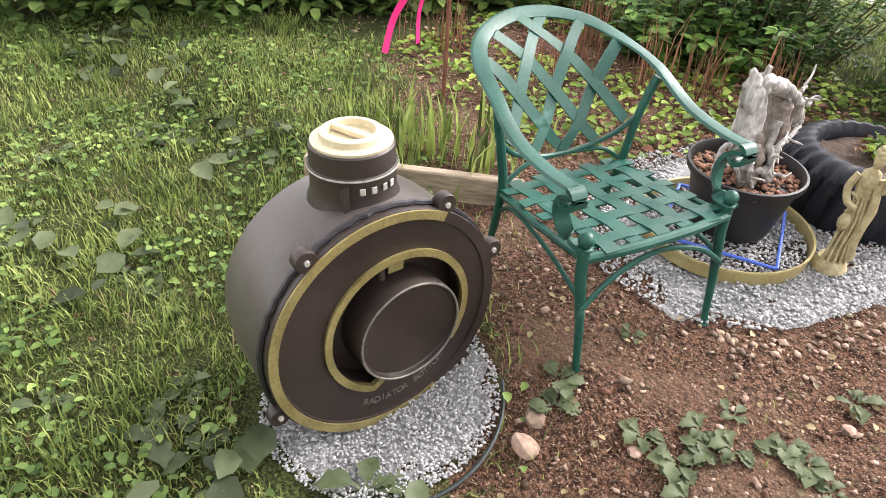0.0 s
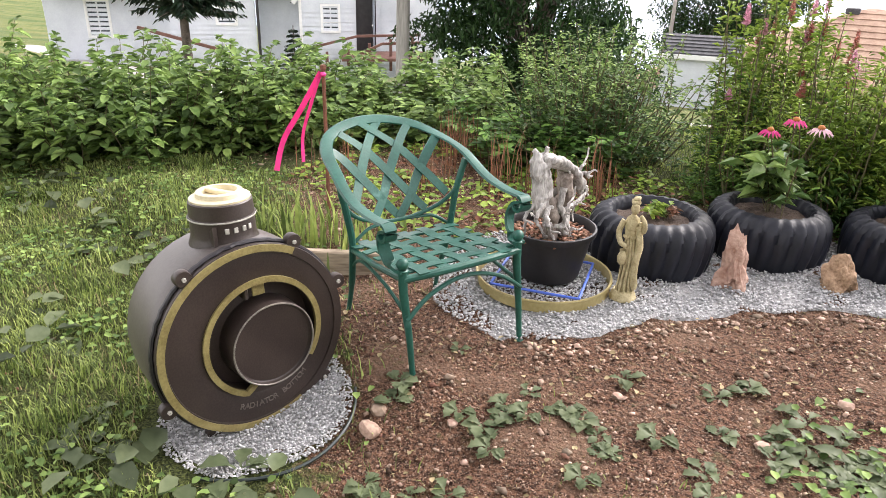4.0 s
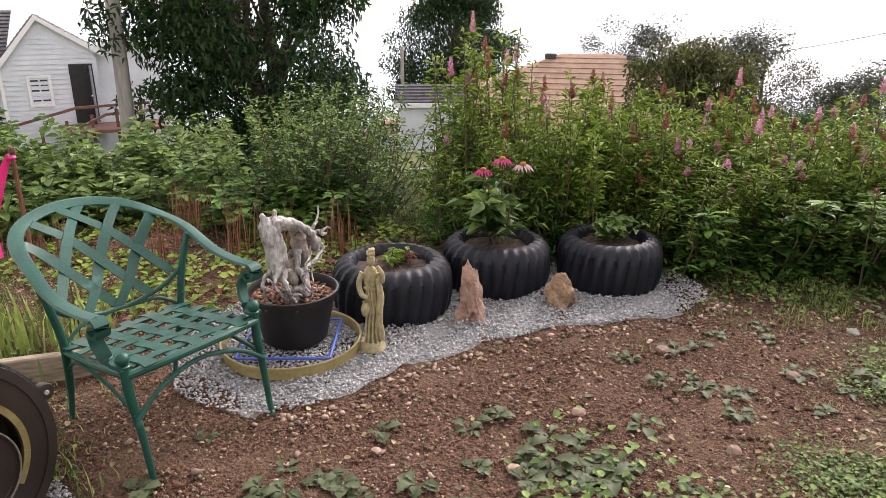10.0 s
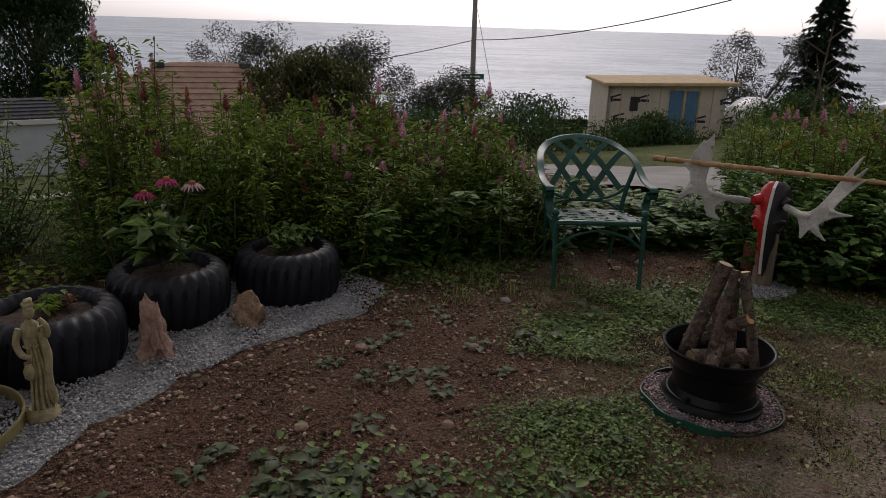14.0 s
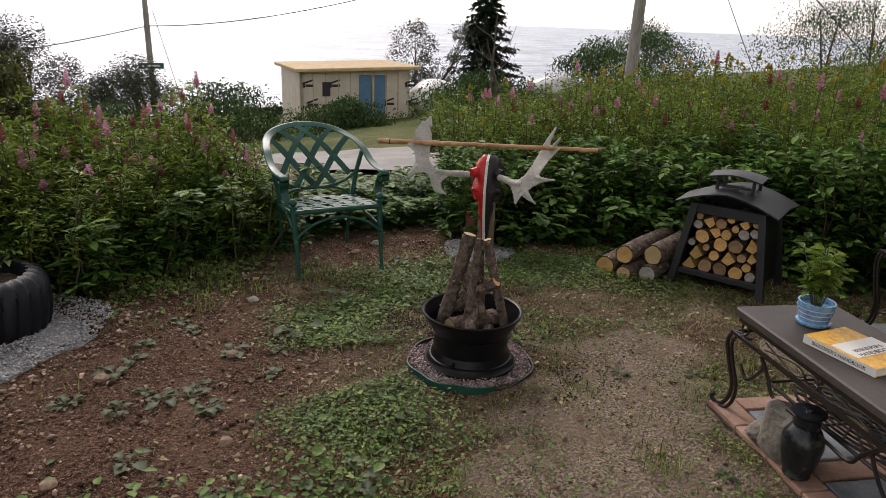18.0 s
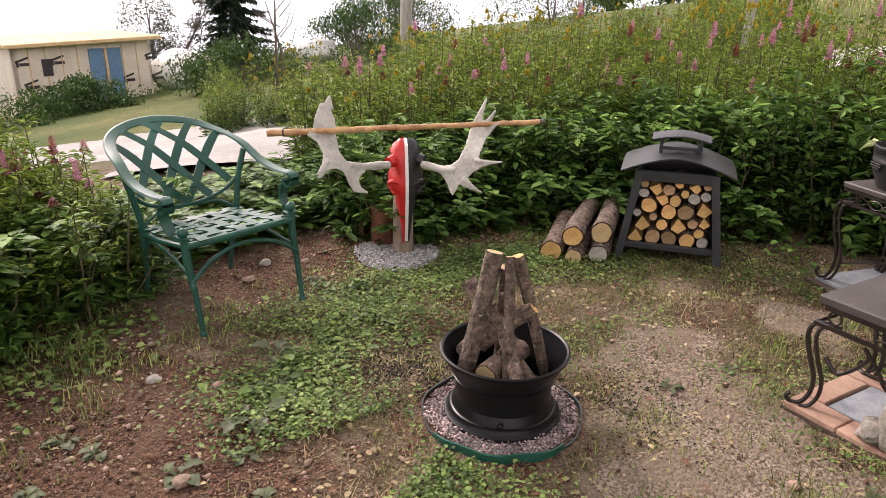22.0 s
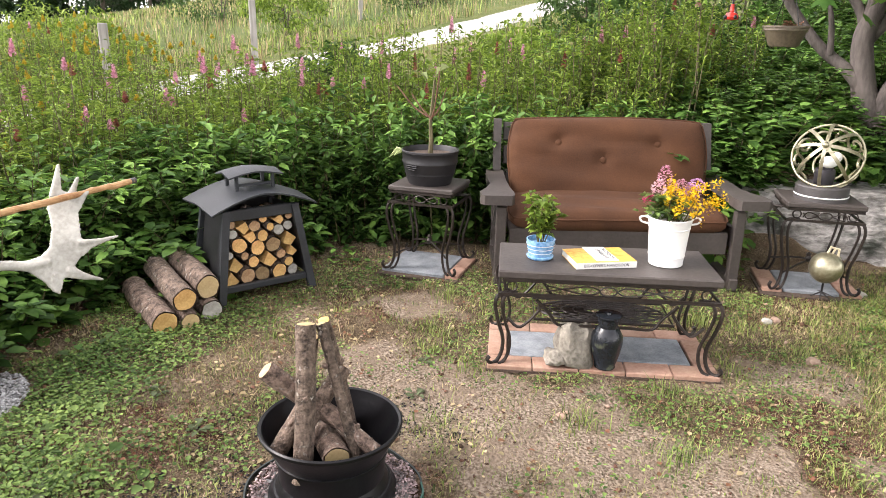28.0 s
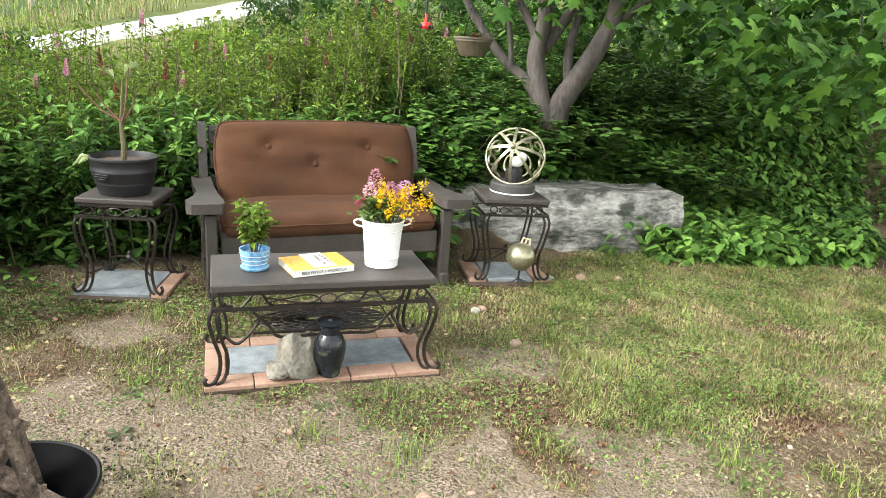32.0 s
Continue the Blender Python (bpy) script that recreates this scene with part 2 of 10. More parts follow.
M = {
    "green_paint": mat("green_paint", (0.007, 0.058, 0.042), (0.018, 0.1, 0.073), 6, 0.4, 0.25, fine=90, spec=0.4, stain=((0.06, 0.16, 0.135), 14, 0.66)),
    "brown_iron": mat("brown_iron", (0.02, 0.013, 0.011), (0.045, 0.032, 0.027), 5, 0.45, 0.5, fine=160, bump_dist=0.002),
    "brown_drum": mat("brown_drum", (0.06, 0.05, 0.045), (0.10, 0.085, 0.078), 4, 0.42, 0.3, fine=120, bump_dist=0.002),
    "gold_paint": mat("gold_paint", (0.2, 0.16, 0.06), (0.36, 0.3, 0.13), 14, 0.42, 0.5, 0.35, 120),
    "cream_gold": mat("cream_gold", (0.5, 0.43, 0.28), (0.66, 0.59, 0.42), 9, 0.45, 0.2, 0.2),
    "tyre": mat("tyre", (0.004, 0.005, 0.009), (0.012, 0.014, 0.023), 5, 0.5, 0.4, fine=60, spec=0.38),
    "black_iron": mat("black_iron", (0.008, 0.008, 0.009), (0.02, 0.02, 0.022), 7, 0.4, 0.3, fine=120),
    "wrought": mat("wrought", (0.012, 0.009, 0.008), (0.04, 0.03, 0.025), 12, 0.42, 0.3, 0.3, 120),
    "rim_black": mat("rim_black", (0.004, 0.004, 0.005), (0.01, 0.01, 0.012), 6, 0.34, 0.15, fine=90, spec=0.25),
    "stove_paint": mat("stove_paint", (0.014, 0.016, 0.02), (0.03, 0.034, 0.04), 6, 0.5, 0.25, fine=150),
    "pot_plastic": mat("pot_plastic", (0.008, 0.0075, 0.009), (0.018, 0.017, 0.019), 7, 0.5, 0.2),
    "bark": mat("bark", (0.034, 0.023, 0.017), (0.27, 0.195, 0.15), 34, 0.9, 1.0, fine=130, obj_var=0.25, bump_dist=0.012, stain=((0.4, 0.36, 0.31), 45, 0.62)),
    "bark_dark": mat("bark_dark", (0.05, 0.04, 0.033), (0.15, 0.12, 0.1), 10, 0.9, 1.0, fine=50, bump_dist=0.01),
    "cut_wood": mat("cut_wood", (0.44, 0.23, 0.07), (0.76, 0.5, 0.2), 9, 0.75, 0.5, fine=90, obj_var=0.3),
    "cut_aged": mat("cut_aged", (0.2, 0.11, 0.05), (0.46, 0.31, 0.17), 14, 0.8, 0.5, fine=90, obj_var=0.3),
    "cut_pale": mat("cut_pale", (0.4, 0.28, 0.13), (0.57, 0.44, 0.24), 9, 0.75, 0.5, fine=90, obj_var=0.15),
    "driftwood": mat("driftwood", (0.15, 0.135, 0.12), (0.66, 0.63, 0.6), 16, 0.85, 1.0, fine=80, bump_dist=0.012, stretch=(1, 1, 0.35)),
    "driftwood_brown": mat("driftwood_brown", (0.11, 0.085, 0.07), (0.32, 0.27, 0.23), 14, 0.88, 1.0, fine=70, bump_dist=0.008),
    "statue_stone": mat("statue_stone", (0.26, 0.21, 0.1), (0.56, 0.48, 0.29), 30, 0.8, 0.6, fine=140, bump_dist=0.003),
    "pink_rock": mat("pink_rock", (0.26, 0.13, 0.09), (0.58, 0.4, 0.32), 14, 0.85, 1.0, fine=60, bump_dist=0.012),
    "tan_rock": mat("tan_rock", (0.2, 0.12, 0.07), (0.5, 0.34, 0.22), 22, 0.9, 1.0, fine=90, bump_dist=0.012),
    "grey_rock": mat("grey_rock", (0.26, 0.25, 0.22), (0.5, 0.48, 0.43), 9, 0.88, 1.0, fine=50, bump_dist=0.01),
    "ledge_rock": mat("ledge_rock", (0.08, 0.078, 0.072), (0.44, 0.42, 0.4), 6, 0.9, 1.0, fine=26, bump_dist=0.035, stretch=(1, 0.8, 1.5), stain=((0.055, 0.06, 0.05), 4.5, 0.53)),
    "gravel": mat("gravel", (0.33, 0.33, 0.335), (0.56, 0.56, 0.56), 40, 0.9, 0.3, fine=200, island=0.28),
    "gravel_pink": mat("gravel_pink", (0.13, 0.1, 0.1), (0.58, 0.45, 0.44), 9, 0.85, 0.3, fine=60, island=0.75),
    "pebble": mat("pebble", (0.17, 0.1, 0.07), (0.5, 0.375, 0.285), 5, 0.85, 0.3, fine=60, island=0.55),
    "clod": mat("clod", (0.035, 0.017, 0.01), (0.19, 0.1, 0.062), 9, 0.95, 0.5, fine=60, island=0.6),
    "chips": mat("chips", (0.16, 0.08, 0.05), (0.4, 0.22, 0.14), 9, 0.9, 0.3, fine=60, island=0.4),
    "soil_dark": mat("soil_dark", (0.04, 0.025, 0.018), (0.1, 0.07, 0.05), 20, 0.95, 1.0, fine=80, bump_dist=0.01),
    "terracotta": mat("terracotta", (0.3, 0.165, 0.115), (0.46, 0.3, 0.225), 9, 0.85, 0.4, fine=70, obj_var=0.15),
    "slate": mat("slate", (0.15, 0.17, 0.19), (0.32, 0.345, 0.37), 14, 0.75, 0.5, fine=110, obj_var=0.15),
    "bench_paint": mat("bench_paint", (0.036, 0.029, 0.026), (0.07, 0.058, 0.052), 6, 0.55, 0.35, fine=60, stretch=(1, 1, 1)),
    "cushion": mat("cushion", (0.045, 0.0155, 0.0045), (0.086, 0.032, 0.0105), 4, 0.92, 0.6, fine=120, bump_dist=0.003),
    "antler": mat("antler", (0.29, 0.28, 0.245), (0.53, 0.52, 0.47), 8, 0.7, 0.7, fine=60, bump_dist=0.006),
    "red_paint": mat("red_paint", (0.42, 0.012, 0.012), (0.62, 0.03, 0.025), 8, 0.4, 0.4, fine=50),
    "black_paint": mat("black_paint", (0.012, 0.01, 0.014), (0.03, 0.027, 0.03), 8, 0.5, 0.4, fine=50),
    "white_paint": mat("white_paint", (0.68, 0.68, 0.66), (0.84, 0.84, 0.82), 5, 0.45, 0.15, fine=60),
    "stick_wood": mat("stick_wood", (0.3, 0.14, 0.055), (0.6, 0.37, 0.18), 10, 0.6, 0.5, fine=60, stretch=(1, 1, 1)),
    "post_wood": mat("post_wood", (0.2, 0.15, 0.11), (0.4, 0.32, 0.25), 8, 0.85, 0.6, fine=60, stretch=(1, 1, 0.25)),
    "old_plank": mat("old_plank", (0.16, 0.12, 0.08), (0.42, 0.34, 0.25), 12, 0.85, 0.9, fine=50, stretch=(0.3, 2.0, 2.0)),
    "rust": mat("rust", (0.09, 0.03, 0.018), (0.22, 0.085, 0.045), 9, 0.85, 0.6, fine=70),
    "pink_tape": plain("pink_tape", (0.9, 0.06, 0.32), 0.45, trans=0.3),
    "tray_gold": mat("tray_gold", (0.33, 0.26, 0.1), (0.5, 0.42, 0.2), 6, 0.38, 0.15, 0.25),
    "blue_plastic": plain("blue_plastic", (0.06, 0.13, 0.55), 0.4),
    "edging_green": plain("edging_green", (0.008, 0.09, 0.06), 0.45),
    "edging_dark": plain("edging_dark", (0.02, 0.03, 0.028), 0.5),
    "blue_glaze": mat("blue_glaze", (0.06, 0.2, 0.42), (0.3, 0.52, 0.72), 34, 0.25, 0.2, fine=90),
    "enamel_white": plain("enamel_white", (0.82, 0.82, 0.80), 0.3, var=0.04),
    "vase_glaze": mat("vase_glaze", (0.006, 0.008, 0.012), (0.02, 0.024, 0.03), 8, 0.25, 0.4, fine=60, stain=((0.08, 0.09, 0.06), 16, 0.58)),
    "silver_gold": mat("silver_gold", (0.26, 0.235, 0.15), (0.5, 0.47, 0.34), 12, 0.32, 0.3, 0.8),
    "grey_base": plain("grey_base", (0.06, 0.055, 0.055), 0.5),
    "siding": mat("siding", (0.56, 0.59, 0.65), (0.67, 0.7, 0.75), 2, 0.6, 0.1, fine=20),
    # same siding toned down in colour for the shade on the set-back wing
    "siding_shaded": mat("siding_shaded", (0.5, 0.53, 0.58), (0.6, 0.63, 0.68), 2, 0.6, 0.1, fine=20),
    "trim_white": plain("trim_white", (0.8, 0.8, 0.8), 0.5, var=0.05),
    "shingle_grey": mat("shingle_grey", (0.05, 0.05, 0.055), (0.11, 0.11, 0.12), 6, 0.9, 0.6, fine=14, obj_var=0.1, bump_dist=0.02),
    "shingle_brown": mat("shingle_brown", (0.27, 0.165, 0.115), (0.41, 0.275, 0.2), 3, 0.9, 0.6, fine=14, obj_var=0.1, bump_dist=0.02),
    "window_glass": plain("window_glass", (0.05, 0.06, 0.075), 0.1),
    "door_grey": plain("door_grey", (0.22, 0.25, 0.3), 0.5),
    "deck_wood": mat("deck_wood", (0.1, 0.045, 0.035), (0.2, 0.1, 0.08), 4, 0.8, 0.4, fine=30),
    "pole_wood": mat("pole_wood", (0.2, 0.19, 0.17), (0.42, 0.4, 0.37), 4, 0.9, 0.5, fine=30, stretch=(1, 1, 0.15)),
    "cable": plain("cable", (0.02, 0.02, 0.02), 0.6),
    "osb_wrap": mat("osb_wrap", (0.6, 0.53, 0.42), (0.74, 0.68, 0.58), 3, 0.7, 0.2, fine=20),
    "raw_lumber": mat("raw_lumber", (0.5, 0.35, 0.17), (0.68, 0.52, 0.3), 4, 0.8, 0.3, fine=30),
    "door_blue": plain("door_blue", (0.1, 0.22, 0.36), 0.5),
    "print_black": plain("print_black", (0.03, 0.025, 0.03), 0.6),
    "sign_green": plain("sign_green", (0.0, 0.16, 0.09), 0.4),
    "book_white": plain("book_white", (0.78, 0.77, 0.73), 0.5, var=0.03),
    "book_yellow": mat("book_yellow", (0.62, 0.26, 0.02), (0.86, 0.55, 0.1), 40, 0.45, 0.1, fine=120),
    "red_plastic": plain("red_plastic", (0.55, 0.03, 0.02), 0.35),
    "hang_pot": mat("hang_pot", (0.07, 0.055, 0.035), (0.16, 0.13, 0.09), 8, 0.5, 0.3),
    "road": mat("road", (0.27, 0.26, 0.245), (0.4, 0.385, 0.365), 1.2, 0.95, 0.6, fine=20, bump_dist=0.02),
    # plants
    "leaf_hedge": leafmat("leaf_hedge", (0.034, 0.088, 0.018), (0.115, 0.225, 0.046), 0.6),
    "leaf_tip": leafmat("leaf_tip", (0.11, 0.2, 0.024), (0.27, 0.365, 0.068), 0.5),
    "leaf_rasp": leafmat("leaf_rasp", (0.07, 0.14, 0.032), (0.22, 0.32, 0.095), 0.6),
    "leaf_dark": leafmat("leaf_dark", (0.012, 0.035, 0.012), (0.035, 0.075, 0.02), 0.4),
    "leaf_mid": leafmat("leaf_mid", (0.03, 0.075, 0.018), (0.075, 0.14, 0.035), 0.4),
    "leaf_olive": leafmat("leaf_olive", (0.06, 0.075, 0.025), (0.13, 0.14, 0.05), 0.4),
    "leaf_grey": leafmat("leaf_grey", (0.05, 0.065, 0.04), (0.1, 0.12, 0.075), 0.35),
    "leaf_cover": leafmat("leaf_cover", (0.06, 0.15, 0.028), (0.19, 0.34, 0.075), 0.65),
    "leaf_maple": leafmat("leaf_maple", (0.025, 0.075, 0.012), (0.085, 0.18, 0.028), 0.65),
    "leaf_spruce": leafmat("leaf_spruce", (0.008, 0.022, 0.012), (0.022, 0.045, 0.022), 0.4, 0.6, 0.1),
    "leaf_dock": leafmat("leaf_dock", (0.055, 0.078, 0.036), (0.145, 0.175, 0.092), 0.55),
    "leaf_red": leafmat("leaf_red", (0.13, 0.06, 0.034), (0.27, 0.14, 0.08), 0.5),
    "leaf_pale": leafmat("leaf_pale", (0.24, 0.31, 0.12), (0.42, 0.48, 0.24), 0.3),
    "grass": leafmat("grass", (0.095, 0.15, 0.028), (0.31, 0.38, 0.125), 0.75),
    "grass_dry": leafmat("grass_dry", (0.2, 0.15, 0.07), (0.5, 0.42, 0.24), 0.5),
    "clover": leafmat("clover", (0.07, 0.14, 0.03), (0.22, 0.32, 0.095), 0.65),
    "stem": plain("stem", (0.1, 0.085, 0.04), 0.8, var=0.3),
    "stem_brown": plain("stem_brown", (0.14, 0.07, 0.045), 0.9, var=0.3),
    "flower_pink": leafmat("flower_pink", (0.48, 0.2, 0.3), (0.68, 0.4, 0.48), 0.4),
    "flower_rust": leafmat("flower_rust", (0.2, 0.06, 0.05), (0.4, 0.16, 0.12), 0.5),
    "flower_magenta": leafmat("flower_magenta", (0.6, 0.05, 0.22), (0.72, 0.12, 0.3), 0.2),
    "flower_pale": leafmat("flower_pale", (0.7, 0.42, 0.5), (0.85, 0.62, 0.66), 0.2),
    "flower_yellow": leafmat("flower_yellow", (0.7, 0.42, 0.01), (0.85, 0.6, 0.03), 0.2),
    "flower_gold": leafmat("flower_gold", (0.4, 0.3, 0.02), (0.62, 0.5, 0.08), 0.4),
    "flower_mauve": leafmat("flower_mauve", (0.5, 0.24, 0.5), (0.68, 0.42, 0.66), 0.2),
    "cone": plain("cone", (0.35, 0.12, 0.03), 0.8),
}


# ---- mesh helpers ----
class G:
    """Gathers the points and faces of one mesh."""

    def __init__(self):
        self.v, self.f = [], []

    def add(self, vs, fs, m=None):
        o = len(self.v)
        self.v += [tuple(m @ Vector(p)) for p in vs] if m else [tuple(p) for p in vs]
        self.f += [tuple(i + o for i in q) for q in fs]
        return self

    def box(self, c, s, rot=(0, 0, 0), ch=0.0, m=None):
        """A box with its edges taken off by ch."""
        hx, hy, hz = [a / 2 for a in s]
        c = Vector(c)
        r = Euler([radians(a) for a in rot]).to_matrix()
        ch = min(ch, hx * 0.9, hy * 0.9, hz * 0.9)
        if ch <= 0:
            vs = [(x * hx, y * hy, z * hz) for z in (-1, 1) for y in (-1, 1) for x in (-1, 1)]
            fs = [(0, 2, 3, 1), (4, 5, 7, 6), (0, 1, 5, 4), (1, 3, 7, 5), (3, 2, 6, 7), (2, 0, 4, 6)]
        else:
            vs, idx = [], {}
            for sx in (-1, 1):
                for sy in (-1, 1):
                    for sz in (-1, 1):
                        for a in range(3):
                            p = [sx * hx, sy * hy, sz * hz]
                            for b in range(3):
                                if b != a:
                                    p[b] -= (sx, sy, sz)[b] * ch
                            idx[(sx, sy, sz, a)] = len(vs)
                            vs.append(tuple(p))
            fs = []
            for a in range(3):
                b, d = (a + 1) % 3, (a + 2) % 3
                for s1 in (-1, 1):
                    q = []
                    for sb, sd in ((-1, -1), (1, -1), (1, 1), (-1, 1)):
                        k = [0, 0, 0]
                        k[a], k[b], k[d] = s1, sb, sd
                        q.append(idx[(*k, a)])
                    fs.append(tuple(q if s1 > 0 else q[::-1]))
                for sb in (-1, 1):
                    for sd in (-1, 1):
                        k1, k2 = [0, 0, 0], [0, 0, 0]
                        k1[a], k1[b], k1[d] = -1, sb, sd
                        k2[a], k2[b], k2[d] = 1, sb, sd
                        q = (idx[(*k1, b)], idx[(*k2, b)], idx[(*k2, d)], idx[(*k1, d)])
                        fs.append(q if sb * sd < 0 else q[::-1])
            for sx in (-1, 1):
                for sy in (-1, 1):
                    for sz in (-1, 1):
                        q = tuple(idx[(sx, sy, sz, a)] for a in range(3))
                        fs.append(q if sx * sy * sz > 0 else q[::-1])
        vs = [c + r @ Vector(p) for p in vs]
        return self.add(vs, fs, m)

    def tube(self, pts, r, n=8, cap=True, closed=False, flat=None, m=None):
        """A round bar along pts; r a number or one a point; flat squeezes it to a strap (across, thick) with an up vector."""
        pts = [Vector(p) for p in pts]
        k = len(pts)
        rs = list(r) if hasattr(r, "__len__") else [r] * k
        vs, fs = [], []
        side = None
        for i, p in enumerate(pts):
            a = pts[(i + 1) % k] if closed or i < k - 1 else p
            b = pts[i - 1] if closed or i > 0 else p
            d = (a - b).normalized() if (a - b).length > 1e-9 else Vector((0, 0, 1))
            if flat:
                up = Vector(flat[2])
                s = d.cross(up).normalized()
                u = s.cross(d).normalized()
                ring = [p + s * (math.cos(t) * flat[0] / 2) + u * (math.sin(t) * flat[1] / 2) for t in [2 * math.pi * (j + 0.5) / n for j in range(n)]] if n > 4 else [p + s * (x * flat[0] / 2) + u * (y * flat[1] / 2) for x, y in ((-1, -1), (1, -1), (1, 1), (-1, 1))]
            else:
                if side is None:
                    side = d.orthogonal().normalized()
                side = (side - d * side.dot(d)).normalized()
                u = d.cross(side)
                ring = [p + (side * math.cos(t) + u * math.sin(t)) * rs[i] for t in [2 * math.pi * j / n for j in range(n)]]
            vs += ring
        for i in range(k if closed else k - 1):
            for j in range(n):
                o, q = i * n, ((i + 1) % k) * n
                fs.append((o + j, o + (j + 1) % n, q + (j + 1) % n, q + j))
        if cap and not closed:
            fs += [tuple(range(n))[::-1], tuple((k - 1) * n + j for j in range(n))]
        return self.add(vs, fs, m)

    def lathe(self, prof, n=24, m=None, wob=0.0):
        """A turned body; prof is rows of (radius, height)."""
        vs, fs = [], []
        for r, z in prof:
            for j in range(n):
                t = 2 * math.pi * j / n
                q = r * (1 + wob * math.sin(3 * t + z * 40))
                vs.append((q * math.cos(t), q * math.sin(t), z))
        for i in range(len(prof) - 1):
            for j in range(n):
                fs.append((i * n + j, i * n + (j + 1) % n, (i + 1) * n + (j + 1) % n, (i + 1) * n + j))
        return self.add(vs, fs, m)

    def ball(self, c, r, n=12, k=8, s=(1, 1, 1)):
        prof = [(max(1e-4, r * math.sin(math.pi * i / k)), -r * math.cos(math.pi * i / k)) for i in range(k + 1)]
        return self.lathe(prof, n, Matrix.Translation(c) @ Matrix.Diagonal((*s, 1)))

    def poly(self, outline, d, m=None):
        """A flat plate: outline in x, z, thickness d along y."""
        k = len(outline)
        vs = [(x, -d / 2, z) for x, z in outline] + [(x, d / 2, z) for x, z in outline]
        fs = [tuple(range(k)), tuple(range(2 * k - 1, k - 1, -1))] + [(i, k + i, k + (i + 1) % k, (i + 1) % k) for i in range(k)]
        return self.add(vs, fs, m)


def data(name, g, material, smooth=None):
    me = bpy.data.meshes.new(name)
    me.from_pydata([tuple(p) for p in g.v], [], g.f)
    me.materials.append(material)
    if smooth is not None:
        me.shade_smooth()
        me.set_sharp_from_angle(angle=radians(smooth))
    return me


def part(name, g, material, parent=None, label="", smooth=35, m=None):
    ob = new(name, data(name, g, material, smooth))
    if parent:
        ob.parent = parent
    if m is not None:
        ob.matrix_basis = m
    return tagged(ob, label)


def thing(name, m, label, category, group="", kind=""):
    ob = new(name)
    ob.matrix_basis = m
    ob.empty_display_size = 0.1
    return tagged(ob, label, category, group, kind)


def cloud(name, vs, fs, material, parent=None, label="", kind="", category=""):
    """Many small faces from arrays."""
    me = bpy.data.meshes.new(name)
    vs, fs = np.asarray(vs, np.float32), np.asarray(fs, np.int32)
    me.vertices.add(len(vs))
    me.vertices.foreach_set("co", vs.ravel())
    me.loops.add(fs.size)
    me.loops.foreach_set("vertex_index", fs.ravel())
    me.polygons.add(len(fs))
    me.polygons.foreach_set("loop_start", np.arange(0, fs.size, fs.shape[1], dtype=np.int32))
    me.update(calc_edges=True)
    me.materials.append(material)
    ob = new(name, me)
    if parent:
        ob.parent = parent
    return tagged(ob, label, category, kind=kind)


def spline(pts, n=8, closed=False):
    """A smooth line through pts."""
    p = [Vector(a) for a in pts]
    k, out = len(p), []
    for i in range(k if closed else k - 1):
        a, b, c, d = (p[(i - 1) % k], p[i], p[(i + 1) % k], p[(i + 2) % k]) if closed else (p[max(i - 1, 0)], p[i], p[i + 1], p[min(i + 2, k - 1)])
        for j in range(n):
            t = j / n
            out.append(0.5 * ((2 * b) + (c - a) * t + (2 * a - 5 * b + 4 * c - d) * t * t + (3 * b - a - 3 * c + d) * t ** 3))
    return out if closed else out + [p[-1]]


RNG = np.random.default_rng(7)


def unit(a):
    return a / np.maximum(np.linalg.norm(a, axis=-1, keepdims=True), 1e-9)


def leaves(pos, way, length, width, droop=0.2, up=None):
    """Folded pointed leaves: roots, directions, sizes. Returns points and triangles, two a leaf, folded on the midrib."""
    n = len(pos)
    way = unit(way)
    up = np.tile((0, 0, 1.0), (n, 1)) + RNG.normal(0, 0.25, (n, 3)) if up is None else up
    side = unit(np.cross(way, up))
    nrm = unit(np.cross(side, way))
    L, W = np.broadcast_to(length, n)[:, None], np.broadcast_to(width, n)[:, None]
    tip = pos + way * L - np.array((0, 0, 1.0)) * L * droop
    lift = nrm * W * 0.22
    a, b = pos + way * L * 0.45 + side * W * 0.5 + lift, pos + way * L * 0.45 - side * W * 0.5 + lift
    vs = np.stack([pos, a, tip, b], 1).reshape(-1, 3)
    o = np.arange(n)[:, None] * 4
    return vs, np.concatenate([o + q for q in ([0, 2, 1], [0, 3, 2])], 0)


def ovals(pos, way, length, width, droop=0.2):
    """Rounded leaves, cupped on the midrib: six points and four triangles a leaf."""
    n = len(pos)
    way = unit(way)
    up = np.tile((0, 0, 1.0), (n, 1)) + RNG.normal(0, 0.25, (n, 3))
    side = unit(np.cross(way, up))
    nrm = unit(np.cross(side, way))
    L, W = np.broadcast_to(length, n)[:, None], np.broadcast_to(width, n)[:, None]
    z = np.array((0, 0, 1.0))
    pts = [pos]
    for t, w, k in ((0.3, 0.46, 1), (0.72, 0.4, 1), (0.72, 0.4, -1), (0.3, 0.46, -1)):
        pts.append(pos + way * L * t + side * W * w * k + nrm * W * 0.16 - z * L * droop * t * t)
    pts.insert(3, pos + way * L - z * L * droop)
    vs = np.stack(pts, 1).reshape(-1, 3)
    o = np.arange(n)[:, None] * 6
    return vs, np.concatenate([o + q for q in ([0, 3, 1], [1, 3, 2], [0, 5, 3], [5, 4, 3])], 0)


